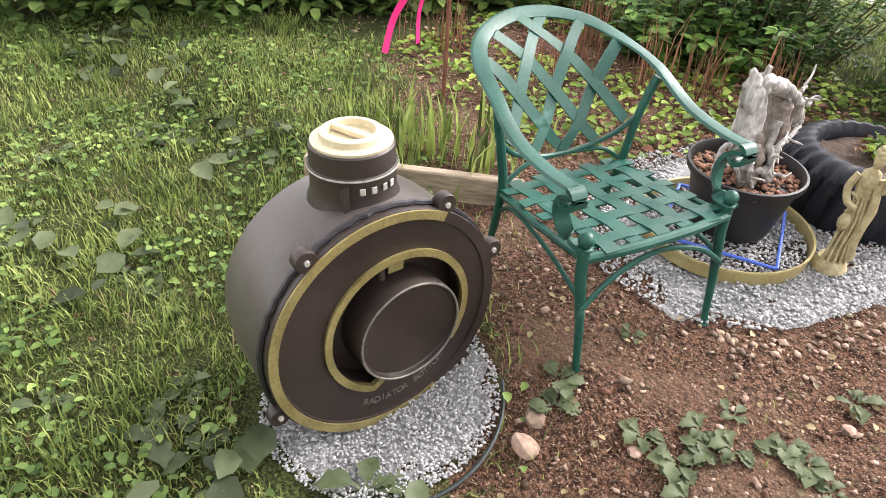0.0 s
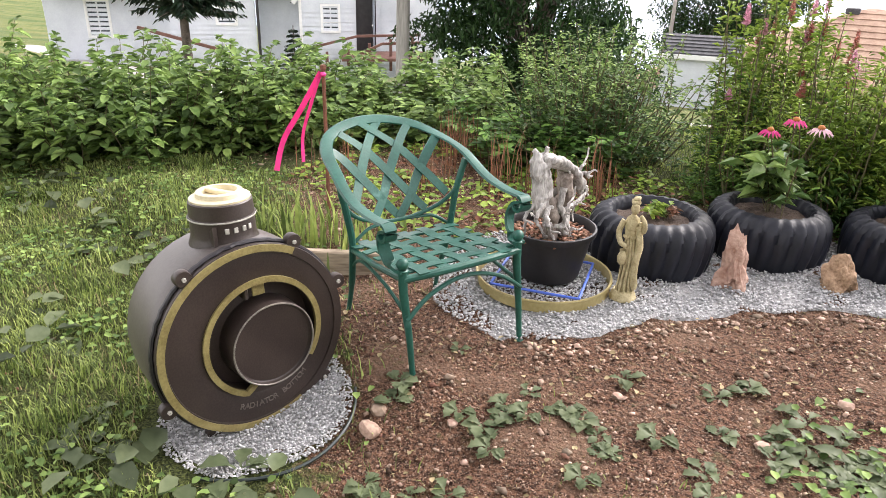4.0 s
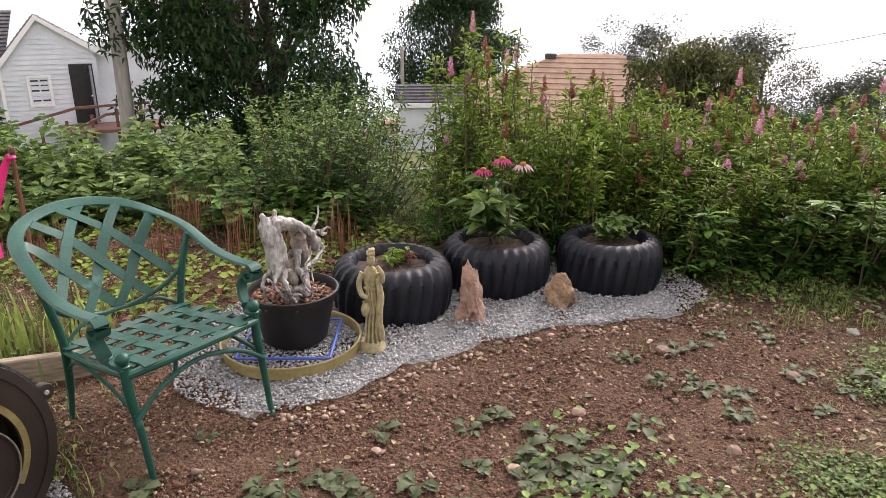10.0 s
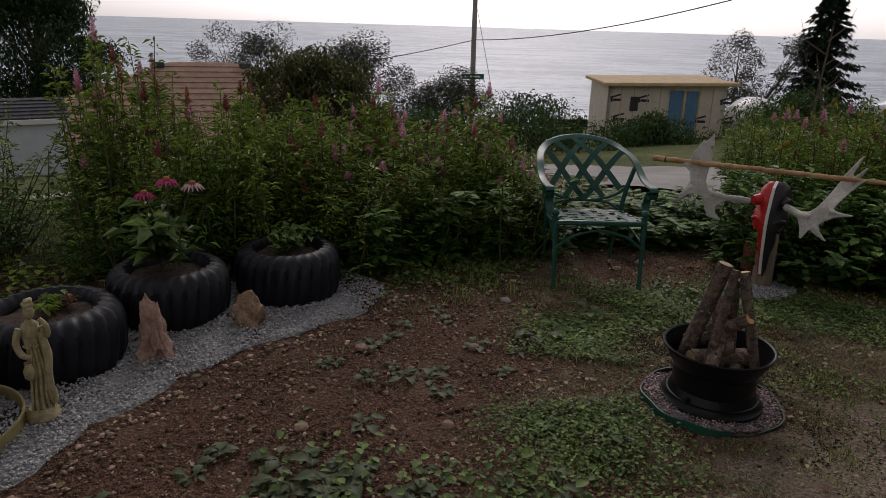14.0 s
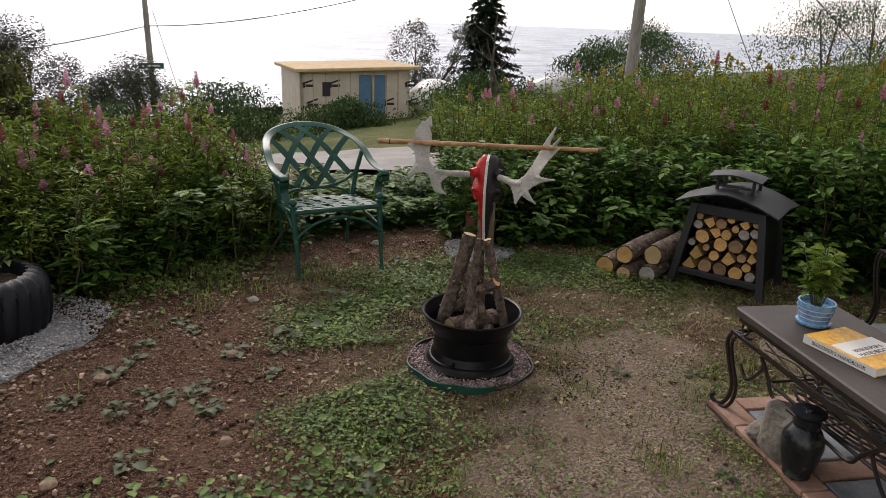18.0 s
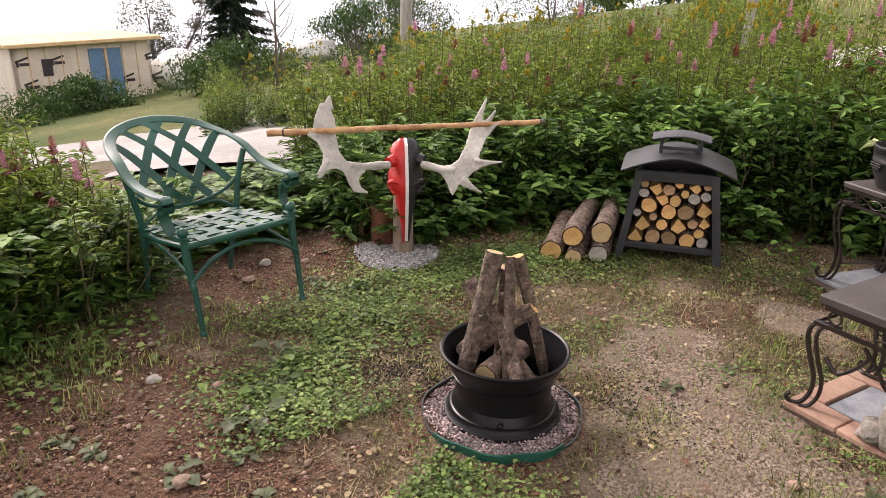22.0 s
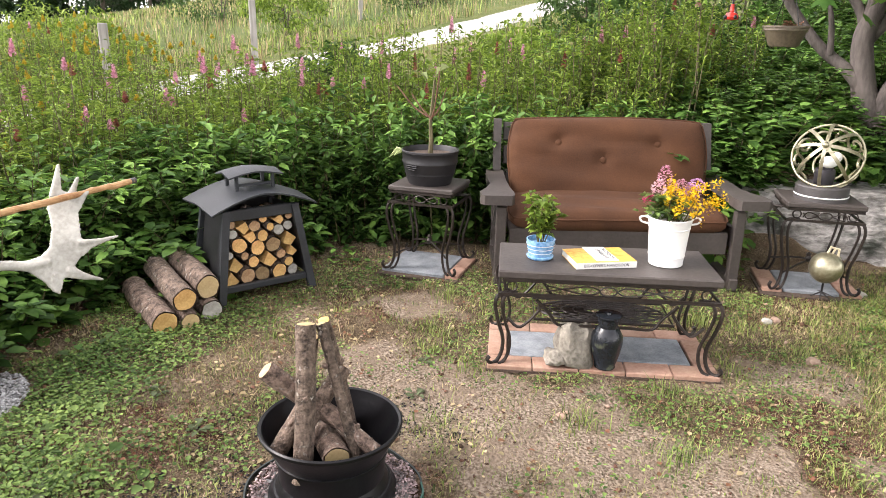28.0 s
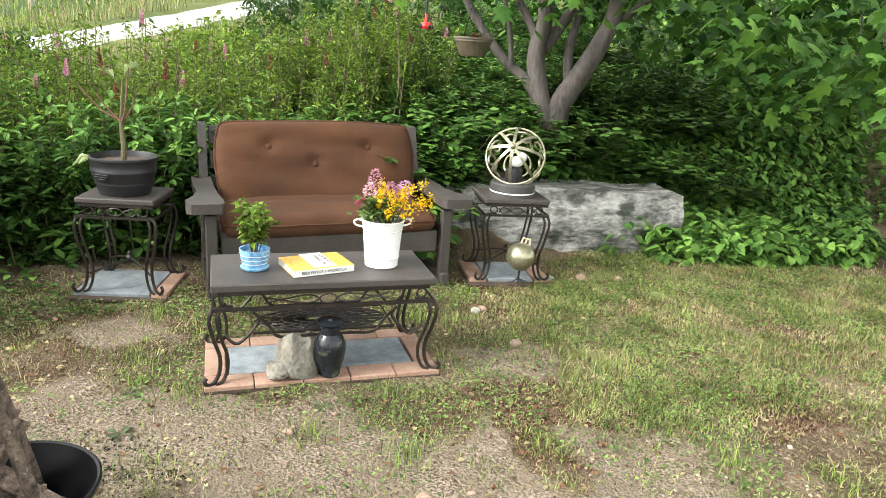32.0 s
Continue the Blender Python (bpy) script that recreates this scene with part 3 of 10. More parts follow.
def blades(pos, height, lean, width):
    """Bent grass blades: root, height, lean vector; five points and three triangles a blade."""
    n = len(pos)
    lean = np.asarray(lean)
    side = unit(np.stack([-lean[:, 1], lean[:, 0], np.zeros(n)], 1) + 1e-6)
    H, W = np.broadcast_to(height, n)[:, None], np.broadcast_to(width, n)[:, None]
    z = np.array((0, 0, 1.0))
    l3 = np.concatenate([lean, np.zeros((n, 1))], 1)
    m = pos + z * H * 0.55 + l3 * H * 0.3
    tip = pos + z * H * 0.9 + l3 * H
    vs = np.stack([pos - side * W / 2, pos + side * W / 2, m + side * W * 0.4, m - side * W * 0.4, tip], 1).reshape(-1, 3)
    o = np.arange(n)[:, None] * 5
    fs = np.concatenate([o + q for q in ([0, 1, 2], [0, 2, 3], [3, 2, 4])], 0)
    return vs, fs


def merge(*sets):
    vs, fs, o = [], [], 0
    for v, f in sets:
        vs.append(v)
        fs.append(f + o)
        o += len(v)
    return np.concatenate(vs), np.concatenate(fs)


OCTA_V = np.array([(1, 0.1, 0), (-1, 0, 0.1), (0.1, 1, 0), (0, -1, 0.1), (0.1, 0, 1), (0, 0, -1), (0.65, 0.65, 0.3), (-0.6, -0.7, 0.35)])
OCTA_F = np.array([(4, 0, 6), (4, 6, 2), (4, 2, 1), (4, 1, 7), (4, 7, 3), (4, 3, 0), (5, 6, 0), (5, 2, 6), (5, 1, 2), (5, 7, 1), (5, 3, 7), (5, 0, 3)])


def pebbles(xy, z, size, squash=0.6, sink=0.3):
    """Small uneven stones at xy on heights z."""
    n = len(xy)
    size = np.broadcast_to(size, n)
    sc = np.stack([size * RNG.uniform(0.7, 1.3, n), size * RNG.uniform(0.6, 1.0, n), size * squash * RNG.uniform(0.7, 1.2, n)], 1) / 2
    v = OCTA_V[None] * RNG.uniform(0.75, 1.25, (n, 8, 1)) * sc[:, None]
    a, t = RNG.uniform(0, 6.28, n), RNG.normal(0, 0.4, n)
    v = np.stack([v[..., 0], v[..., 1] * np.cos(t)[:, None] - v[..., 2] * np.sin(t)[:, None], v[..., 1] * np.sin(t)[:, None] + v[..., 2] * np.cos(t)[:, None]], -1)
    v = np.stack([v[..., 0] * np.cos(a)[:, None] - v[..., 1] * np.sin(a)[:, None], v[..., 0] * np.sin(a)[:, None] + v[..., 1] * np.cos(a)[:, None], v[..., 2]], -1)
    v += np.stack([xy[:, 0], xy[:, 1], z + sc[:, 2] * (1 - sink)], 1)[:, None]
    return v.reshape(-1, 3), (OCTA_F[None] + (np.arange(n) * 8)[:, None, None]).reshape(-1, 3)


def inside(xy, poly):
    """Which points lie in a closed outline."""
    x, y, c = xy[:, 0], xy[:, 1], np.zeros(len(xy), bool)
    for (x1, y1), (x2, y2) in zip(poly, poly[1:] + poly[:1]):
        c ^= ((y1 > y) != (y2 > y)) & (x < (x2 - x1) * (y - y1) / (y2 - y1 + 1e-12) + x1)
    return c


def scatter(poly, n):
    p = np.array(poly)
    xy = RNG.uniform(p.min(0), p.max(0), (int(n), 2))
    return xy[inside(xy, poly)]


def sstep(a, b, x):
    t = np.clip((x - a) / (b - a), 0, 1)
    return t * t * (3 - 2 * t)


# ---- the lie of the land: a level yard on a hillside above the sea ----
def land(x, y):
    x, y = np.asarray(x, float), np.asarray(y, float)
    d = np.hypot(x - 1.0, y - 0.3)
    far = sstep(4.2, 11, d)
    slope = 0.076 * 80 * np.tanh(x / 80) - 0.13 * np.where(y < 0, 60 * np.tanh(y / 60), y)
    slope = slope - 0.0016 * np.clip(y - 45, 0, 400) ** 2 * 0.6
    h = far * slope
    bank = sstep(9.5, 7.0, x) * sstep(3.4, 4.4, x + 0.3 * np.clip(-y - 3.2, 0, 3)) * sstep(-0.9, -2.0, y)
    h = h + 0.72 * bank
    h = h - 0.105 * sstep(0.15, -0.4, y) * sstep(0.5, -0.7, x) * sstep(-6.0, -3.0, x)
    h = h + 0.012 * np.sin(x * 5.1 + 1) * np.cos(y * 4.3) + 0.008 * np.sin(x * 13 + y * 9)
    return np.maximum(h, -40)


def lz(x, y):
    return float(land(x, y))


GRAVEL = [(-1.36, 0.50), (-1.2, 0.45), (-1.04, 0.47), (-0.9, 0.54), (-0.76, 0.65), (-0.69, 0.87), (-0.6, 1.16), (-0.45, 1.42), (-0.27, 1.67), (-0.1, 1.85), (0.05, 1.98), (0.22, 2.13), (0.37, 2.3), (0.43, 2.5), (0.36, 2.66), (0.11, 2.84), (-0.4, 2.75), (-1.0, 2.3), (-1.7, 1.6), (-1.75, 1.0), (-1.55, 0.65)]
SOIL = [(-3.2, 0.9), (-1.9, 0.2), (-1.25, -0.15), (-0.8, -0.55), (-0.3, -0.75), (0.3, -0.6), (0.6, 0.0), (0.75, 0.7), (1.0, 1.25), (1.25, 1.7), (1.35, 2.2), (1.2, 3.2), (0, 3.3), (-1.3, 2.55), (-3.4, 2.2)]


# trodden patches of pale dry earth: place and reach
DRY = ((2.3, 0.78, 0.42), (1.98, 0.45, 0.4), (2.7, 1.12, 0.28), (1.7, 0.25, 0.42), (1.35, 0.05, 0.42), (1.2, -0.6, 0.35), (2.15, -0.75, 0.25), (3.3, 0.75, 0.22))


def dry(xy):
    d = np.zeros(len(xy))
    w = 1 + 0.28 * np.sin(xy[:, 0] * 7.3 + 2 * np.sin(xy[:, 1] * 5.1)) + 0.15 * np.sin(xy[:, 1] * 17 + xy[:, 0] * 9)
    for x, y, r in DRY:
        d = np.maximum(d, sstep(r * 1.15, r * 0.55, np.hypot(xy[:, 0] - x, xy[:, 1] - y) * w))
    return d


# ---- ground: one sheet from the yard to beyond the shore ----
def axis(lo, hi, step, far, n):
    mid = np.arange(lo, hi + 1e-6, step)
    out = np.geomspace(step * 2, far, n)
    return np.concatenate([(lo - out)[::-1], mid, hi + out])


def build_ground():
    xs, ys = axis(-5, 6.5, 0.065, 3500, 46), axis(-4.5, 5.5, 0.065, 3500, 46)
    X, Y = np.meshgrid(xs, ys)
    Z = land(X, Y)
    near = (np.abs(X - 0.7) < 5.8) & (np.abs(Y - 0.5) < 5)
    Z = Z + np.where(near, RNG.normal(0, 0.004, Z.shape), 0)
    w, h = len(xs), len(ys)
    vs = np.stack([X, Y, Z], -1).reshape(-1, 3)
    i = (np.arange(h - 1)[:, None] * w + np.arange(w - 1)[None]).ravel()
    ob = cloud("ground", vs, np.stack([i, i + 1, i + w + 1, i + w], 1), ground_material(), None, "bare brown soil, weedy turf and rough meadow", "structure", "ground")
    ob.data.shade_smooth()
    xy = vs[:, :2]
    # softened mask of the dug bed and of the trodden earth near the seats
    d = np.full(len(vs), 9.0)
    for (x1, y1), (x2, y2) in zip(SOIL, SOIL[1:] + SOIL[:1]):
        e = np.array((x2 - x1, y2 - y1))
        t = np.clip(((xy - (x1, y1)) @ e) / (e @ e), 0, 1)
        d = np.minimum(d, np.linalg.norm(xy - (x1, y1) - t[:, None] * e, axis=1))
    soil = sstep(-0.35, 0.3, np.where(inside(xy, SOIL), d, -d))
    for x, y, r in ((1.25, 0.3, 0.75), (0.7, 0.9, 0.5), (1.7, -0.5, 0.6), (2.0, 2.9, 0.55), (2.5, 2.9, 0.5), (1.75, 1.3, 0.45), (2.9, -1.3, 0.5), (1.3, -1.6, 0.5), (3.4, 0.9, 0.4), (2.3, 1.9, 0.3)):
        soil = np.maximum(soil, 0.85 * sstep(r, r * 0.35, np.hypot(xy[:, 0] - x, xy[:, 1] - y)))
    bare = dry(xy)
    at = ob.data.attributes.new("soil", "FLOAT", "POINT")
    at.data.foreach_set("value", (soil * (1 - bare)).astype(np.float32))
    at = ob.data.attributes.new("dry", "FLOAT", "POINT")
    at.data.foreach_set("value", bare.astype(np.float32))
    at = ob.data.attributes.new("lawn", "FLOAT", "POINT")
    at.data.foreach_set("value", sstep(0.9, -0.2, xy[:, 0] + 0.6 * np.clip(xy[:, 1], 0, 2.4)).astype(np.float32))
    at = ob.data.attributes.new("yard", "FLOAT", "POINT")
    at.data.foreach_set("value", sstep(8.5, 5.5, np.hypot(xy[:, 0] - 0.8, xy[:, 1] - 0.3)).astype(np.float32))
    return ob


def ground_material():
    m = bpy.data.materials.new("ground_mix")
    m.use_nodes = True
    nt = m.node_tree
    b = nt.nodes["Principled BSDF"]
    b.inputs["Roughness"].default_value = 0.95
    b.inputs["Specular IOR Level"].default_value = 0.2
    tc = nt.nodes.new("ShaderNodeTexCoord")

    def noise_at(scale, detail=5):
        n = nt.nodes.new("ShaderNodeTexNoise")
        n.inputs["Scale"].default_value, n.inputs["Detail"].default_value = scale, detail
        nt.links.new(tc.outputs["Object"], n.inputs["Vector"])
        return n.outputs[0]

    def rng(v, a, z, lo=0.0, hi=1.0):
        n = nt.nodes.new("ShaderNodeMapRange")
        for k, x in zip(("From Min", "From Max", "To Min", "To Max"), (a, z, lo, hi)):
            n.inputs[k].default_value = x
        nt.links.new(v, n.inputs["Value"])
        return n.outputs[0]

    def mix(f, a, c):
        n = nt.nodes.new("ShaderNodeMix")
        n.data_type = "RGBA"
        nt.links.new(f, n.inputs["Factor"])
        for k, x in (("A", a), ("B", c)):
            if isinstance(x, tuple):
                n.inputs[k].default_value = (*x, 1)
            else:
                nt.links.new(x, n.inputs[k])
        return n.outputs["Result"]

    soil_c = mix(rng(noise_at(60, 8), 0.38, 0.62), (0.036, 0.016, 0.009), (0.175, 0.09, 0.055))
    soil_c = mix(rng(noise_at(230, 3), 0.58, 0.64), soil_c, (0.36, 0.27, 0.21))
    soil_c = mix(rng(noise_at(150, 3), 0.56, 0.64), soil_c, (0.022, 0.012, 0.008))
    soil_c = mix(rng(noise_at(2.2), 0.5, 0.75), soil_c, (0.19, 0.12, 0.08))
    turf_c = mix(rng(noise_at(9), 0.35, 0.7), (0.1, 0.072, 0.044), (0.28, 0.215, 0.145))
    turf_c = mix(rng(noise_at(120, 6), 0.42, 0.6), (0.075, 0.05, 0.03), turf_c)
    turf_c = mix(rng(noise_at(190, 3), 0.58, 0.68), turf_c, (0.34, 0.27, 0.17))
    turf_c = mix(rng(noise_at(1.25, 4), 0.5, 0.64), turf_c, mix(rng(noise_at(85, 6), 0.4, 0.62), (0.16, 0.115, 0.078), (0.35, 0.275, 0.2)))
    # lawn ground: colour darkened for the shade down between the blades
    green_c = mix(rng(noise_at(130, 6), 0.4, 0.62), (0.022, 0.03, 0.01), (0.1, 0.115, 0.035))
    a0 = nt.nodes.new("ShaderNodeAttribute")
    a0.attribute_name = "lawn"
    turf_c = mix(a0.outputs["Fac"], turf_c, green_c)
    ad = nt.nodes.new("ShaderNodeAttribute")
    ad.attribute_name = "dry"
    dry_c = mix(rng(noise_at(95, 7), 0.38, 0.62), (0.135, 0.097, 0.068), (0.4, 0.325, 0.252))
    dry_c = mix(rng(noise_at(6, 5), 0.45, 0.65), dry_c, (0.25, 0.192, 0.142))
    turf_c = mix(rng(ad.outputs["Fac"], 0.15, 0.75), turf_c, dry_c)
    field = mix(rng(noise_at(0.25), 0.35, 0.65), (0.06, 0.1, 0.025), (0.17, 0.17, 0.06))
    field = mix(rng(noise_at(3), 0.45, 0.75), field, (0.08, 0.11, 0.035))
    a1, a2 = nt.nodes.new("ShaderNodeAttribute"), nt.nodes.new("ShaderNodeAttribute")
    a1.attribute_name, a2.attribute_name = "soil", "yard"
    blur = nt.nodes.new("ShaderNodeMath")
    blur.operation = "MULTIPLY_ADD"
    nt.links.new(rng(noise_at(11), 0.3, 0.7, -0.5, 0.5), blur.inputs[0])
    blur.inputs[1].default_value = 1.0
    nt.links.new(a1.outputs["Fac"], blur.inputs[2])
    near = mix(rng(blur.outputs[0], 0.3, 0.7), turf_c, soil_c)
    nt.links.new(mix(a2.outputs["Fac"], field, near), b.inputs["Base Color"])
    bp = nt.nodes.new("ShaderNodeBump")
    bp.inputs["Strength"].default_value, bp.inputs["Distance"].default_value = 1.0, 0.03
    nt.links.new(noise_at(70, 10), bp.inputs["Height"])
    nt.links.new(bp.outputs[0], b.inputs["Normal"])
    return m


build_ground()


def build_sea():
    m = bpy.data.materials.new("sea_water")
    m.use_nodes = True
    nt = m.node_tree
    b = nt.nodes["Principled BSDF"]
    b.inputs["Base Color"].default_value = (0.2, 0.23, 0.27, 1)
    b.inputs["Roughness"].default_value = 0.32
    b.inputs["Specular IOR Level"].default_value = 0.3
    tc = nt.nodes.new("ShaderNodeTexCoord")
    mp = nt.nodes.new("ShaderNodeMapping")
    mp.inputs["Scale"].default_value = (0.45, 1.0, 1.0)
    nt.links.new(tc.outputs["Object"], mp.inputs["Vector"])
    hs = []
    for s in (0.3, 0.03):
        n = nt.nodes.new("ShaderNodeTexNoise")
        n.inputs["Scale"].default_value, n.inputs["Detail"].default_value = s, 6
        nt.links.new(mp.outputs[0], n.inputs["Vector"])
        hs.append(n.outputs[0])
    ad = nt.nodes.new("ShaderNodeMath")
    nt.links.new(hs[0], ad.inputs[0])
    nt.links.new(hs[1], ad.inputs[1])
    # ripple reflections painted into the base colour as pale and dark streaks
    rp = nt.nodes.new("ShaderNodeMapRange")
    rp.inputs["From Min"].default_value, rp.inputs["From Max"].default_value = 0.86, 1.1
    nt.links.new(ad.outputs[0], rp.inputs["Value"])
    mx = nt.nodes.new("ShaderNodeMix")
    mx.data_type = "RGBA"
    mx.inputs["A"].default_value, mx.inputs["B"].default_value = (0.15, 0.21, 0.285, 1), (0.38, 0.47, 0.56, 1)
    nt.links.new(rp.outputs[0], mx.inputs["Factor"])
    nt.links.new(mx.outputs["Result"], b.inputs["Base Color"])
    bp = nt.nodes.new("ShaderNodeBump")
    bp.inputs["Strength"].default_value, bp.inputs["Distance"].default_value = 0.5, 3.0
    nt.links.new(ad.outputs[0], bp.inputs["Height"])
    nt.links.new(bp.outputs[0], b.inputs["Normal"])
    g = G().add([(-4900, 70, -25), (4900, 70, -25), (4900, 4950, -25), (-4900, 4950, -25)], [(0, 1, 2, 3)])
    tagged(part("water", g, m, None, "calm grey-blue sea with small waves"), category="sea", kind="structure")


build_sea()


# ---- plants ----
def shrub(seed, height, radius, stems, leaf, mats, flowers=None, tip=0.35, spread=0.5, per=46, wide=0.3, droop=0.25, nflower=0.4, label="dense leafy green garden shrub", low=0.03, whorl=8, spike=0.09):
    """An upright shrub: stems, foliage, paler young foliage and flower spikes."""
    rng = np.random.default_rng(seed)
    ob = thing("shrub", Matrix(), label, "shrub", "hedge shrubs")
    g, P, D, Lh, fl = G(), [], [], [], []
    for s in range(stems):
        a, r = rng.uniform(0, 6.283), radius * math.sqrt(rng.uniform(0, 1)) * 0.6
        h = height * (rng.uniform(0.5, 1.12) if flowers else rng.uniform(0.6, 1.0))
        b = np.array((math.cos(a) * r, math.sin(a) * r, -0.03))
        t = b + np.array((math.cos(a) * radius * spread * rng.uniform(0, 1), math.sin(a) * radius * spread * rng.uniform(0, 1), h))
        t[:2] += rng.normal(0, 0.05, 2)
        mid = (b + t) / 2 + np.array((*rng.normal(0, 0.04, 2), 0.05))
        g.tube([b, mid, t], [0.006, 0.0045, 0.002], 4)
        tw = max(4, per // whorl)
        ut = np.linspace(low + 0.05, 1, tw)
        at = np.arange(tw) * 2.4 + rng.uniform(0, 6)
        q = ((1 - ut)[:, None] ** 2 * b + (2 * ut * (1 - ut))[:, None] * mid + ut[:, None] ** 2 * t)
        out = np.stack([np.cos(at), np.sin(at), np.zeros(tw)], 1)
        q = q + out * (rng.uniform(0.03, 0.2, tw) * (1.05 - ut))[:, None]
        # a whorl of leaves at the end of each twig
        n = tw * whorl
        an = rng.uniform(0, 6.283, n)
        el = rng.uniform(-0.2, 1.0, n)
        d = np.stack([np.cos(an) * np.cos(el), np.sin(an) * np.cos(el), np.sin(el)], 1) + np.repeat(out, whorl, 0) * 0.35
        P.append(np.repeat(q, whorl, 0) + d * 0.012 + np.stack([np.zeros(n), np.zeros(n), rng.uniform(-0.04, 0.02, n)], 1))
        D.append(d)
        uu = np.repeat(ut, whorl)
        Lh.append(np.stack([uu + rng.normal(0, 0.08, n), leaf * rng.uniform(0.6, 1.25, n) * (1 - 0.3 * uu)], 1))
        if flowers and h > height * 0.75 and rng.uniform() < nflower:
            fl.append((t, h))
    P, D, Lh = map(np.concatenate, (P, D, Lh))
    tagged(part("branching_stem", g, M["stem"], ob, smooth=60), kind="stuff")
    young = Lh[:, 0] > 1 - tip
    for nm, sel, mt in (("foliage", ~young, mats[0]), ("young_foliage", young, mats[1])):
        if sel.any():
            v, f = (ovals if wide >= 0.4 else leaves)(P[sel], D[sel], Lh[sel, 1], Lh[sel, 1] * wide, droop)
            cloud(nm, v, f, M[mt], ob)
    for i, (t, h) in enumerate(fl):
        L, n = spike * rng.uniform(0.65, 1.35), 80
        u = np.linspace(0, 1, n)
        an = np.arange(n) * 2.4
        rr = 0.018 * (1 - u * 0.7)
        pos = t + np.stack([np.cos(an) * rr * 0.4, np.sin(an) * rr * 0.4, u * L - 0.01], 1)
        v, f = leaves(pos, np.stack([np.cos(an), np.sin(an), np.full(n, 0.7)], 1), rr * 1.3 + 0.004, rr * 0.9 + 0.003, 0)
        cloud("flower_spike", v, f, M[flowers[i % len(flowers)]], ob, "upright flower spike")
    return ob


def plant_row(kinds, line, step, rows, gap, seed, scale=(0.85, 1.15), away=1):
    """Copies of shrubs along a line, in rows set further out."""
    rng = np.random.default_rng(seed)
    pts = [Vector((*p[:2], 0)) for p in line]
    hs = [p[2] for p in line]
    for r in range(rows):
        for i in range(len(pts) - 1):
            a, b = pts[i], pts[i + 1]
            d = b - a
            n = Vector((-d.y, d.x, 0)).normalized() * away
            k = max(1, round(d.length / step))
            for j in range(k):
                t = (j + rng.uniform(0.2, 0.8)) / k
                p = a + d * t + n * (gap * r + rng.normal(0, 0.08))
                s = (hs[i] + (hs[i + 1] - hs[i]) * t) * rng.uniform(*scale) * (1 + 0.06 * r)
                src = kinds[int(rng.integers(len(kinds)))]
                c = copy_thing(src, pose(p.x, p.y, lz(p.x, p.y), 0, 0, rng.uniform(0, 360)))
                w = rng.uniform(0.9, 1.15)
                c.scale = (w, w, s)


def drop(obs):
    for ob in obs:
        for o in (*ob.children_recursive, ob):
            bpy.data.objects.remove(o)


PINK = ("flower_pink", "flower_rust", "flower_pink", "flower_rust", "flower_pink")
RUST = ("flower_rust", "flower_pink", "flower_rust")
spirea = [shrub(11 + i, 1.0, 0.36, 24, 0.07, ("leaf_hedge", "leaf_tip"), PINK, per=112, wide=0.26, spread=0.3, nflower=0.1, tip=0.42, label="tall hedge shrub with pink flower spikes") for i in range(4)]
spires = [shrub(21 + i, 1.0, 0.32, 20, 0.088, ("leaf_hedge", "leaf_tip"), RUST, spike=0.12, per=120, wide=0.27, spread=0.25, nflower=0.36, tip=0.6, label="upright hedge shrub with rusty flower spikes") for i in range(3)]
leafy = [shrub(31 + i, 1.0, 0.45, 20, 0.112, ("leaf_hedge", "leaf_cover"), None, per=96, wide=0.4, tip=0.12, label="dense dark green hedge shrub") for i in range(3)]
broad = [shrub(41 + i, 0.7, 0.45, 15, 0.125, ("leaf_hedge", "leaf_cover"), None, per=42, whorl=5, wide=0.58, tip=0.25, spread=0.9, droop=0.4, label="low broad-leaved green shrub") for i in range(2)]
rasp = [shrub(51 + i, 1.0, 0.5, 14, 0.125, ("leaf_rasp", "leaf_rasp"), None, per=60, whorl=5, wide=0.62, spread=1.0, droop=0.45, label="raspberry bush with broad toothed leaves") for i in range(3)]
rose = [shrub(61 + i, 1.0, 0.55, 26, 0.055, ("leaf_mid", "leaf_rasp"), None, per=96, wide=0.5, spread=0.9, label="wild rose bush with small leaves") for i in range(2)]
golden = [shrub(71, 1.0, 0.45, 20, 0.07, ("leaf_tip", "leaf_tip"), ("flower_gold",), spike=0.06, per=56, nflower=0.35, label="goldenrod clump with yellow flower heads")]
alls = spirea + spires + leafy + broad + rasp + rose + golden

# hedge behind the tyres
plant_row(spires + spirea[:1], [(-1.28, 2.66, 0.95), (-0.95, 2.8, 1.06), (-0.2, 3.05, 0.9), (0.35, 3.35, 0.76), (0.95, 3.6, 0.76), (1.45, 3.65, 0.68)], 0.25, 3, 0.34, 1, (0.66, 1.18))
plant_row(spirea, [(0.1, 3.0, 0.55), (0.7, 3.25, 0.58), (1.3, 3.42, 0.55)], 0.24, 1, 0.3, 2)
plant_row(leafy, [(0.2, 3.2, 0.55), (1.5, 3.5, 0.5)], 0.3, 1, 0.3, 22)
plant_row(leafy, [(1.7, 3.75, 0.26), (2.4, 3.7, 0.2), (3.0, 3.65, 0.3)], 0.28, 2, 0.35, 23)
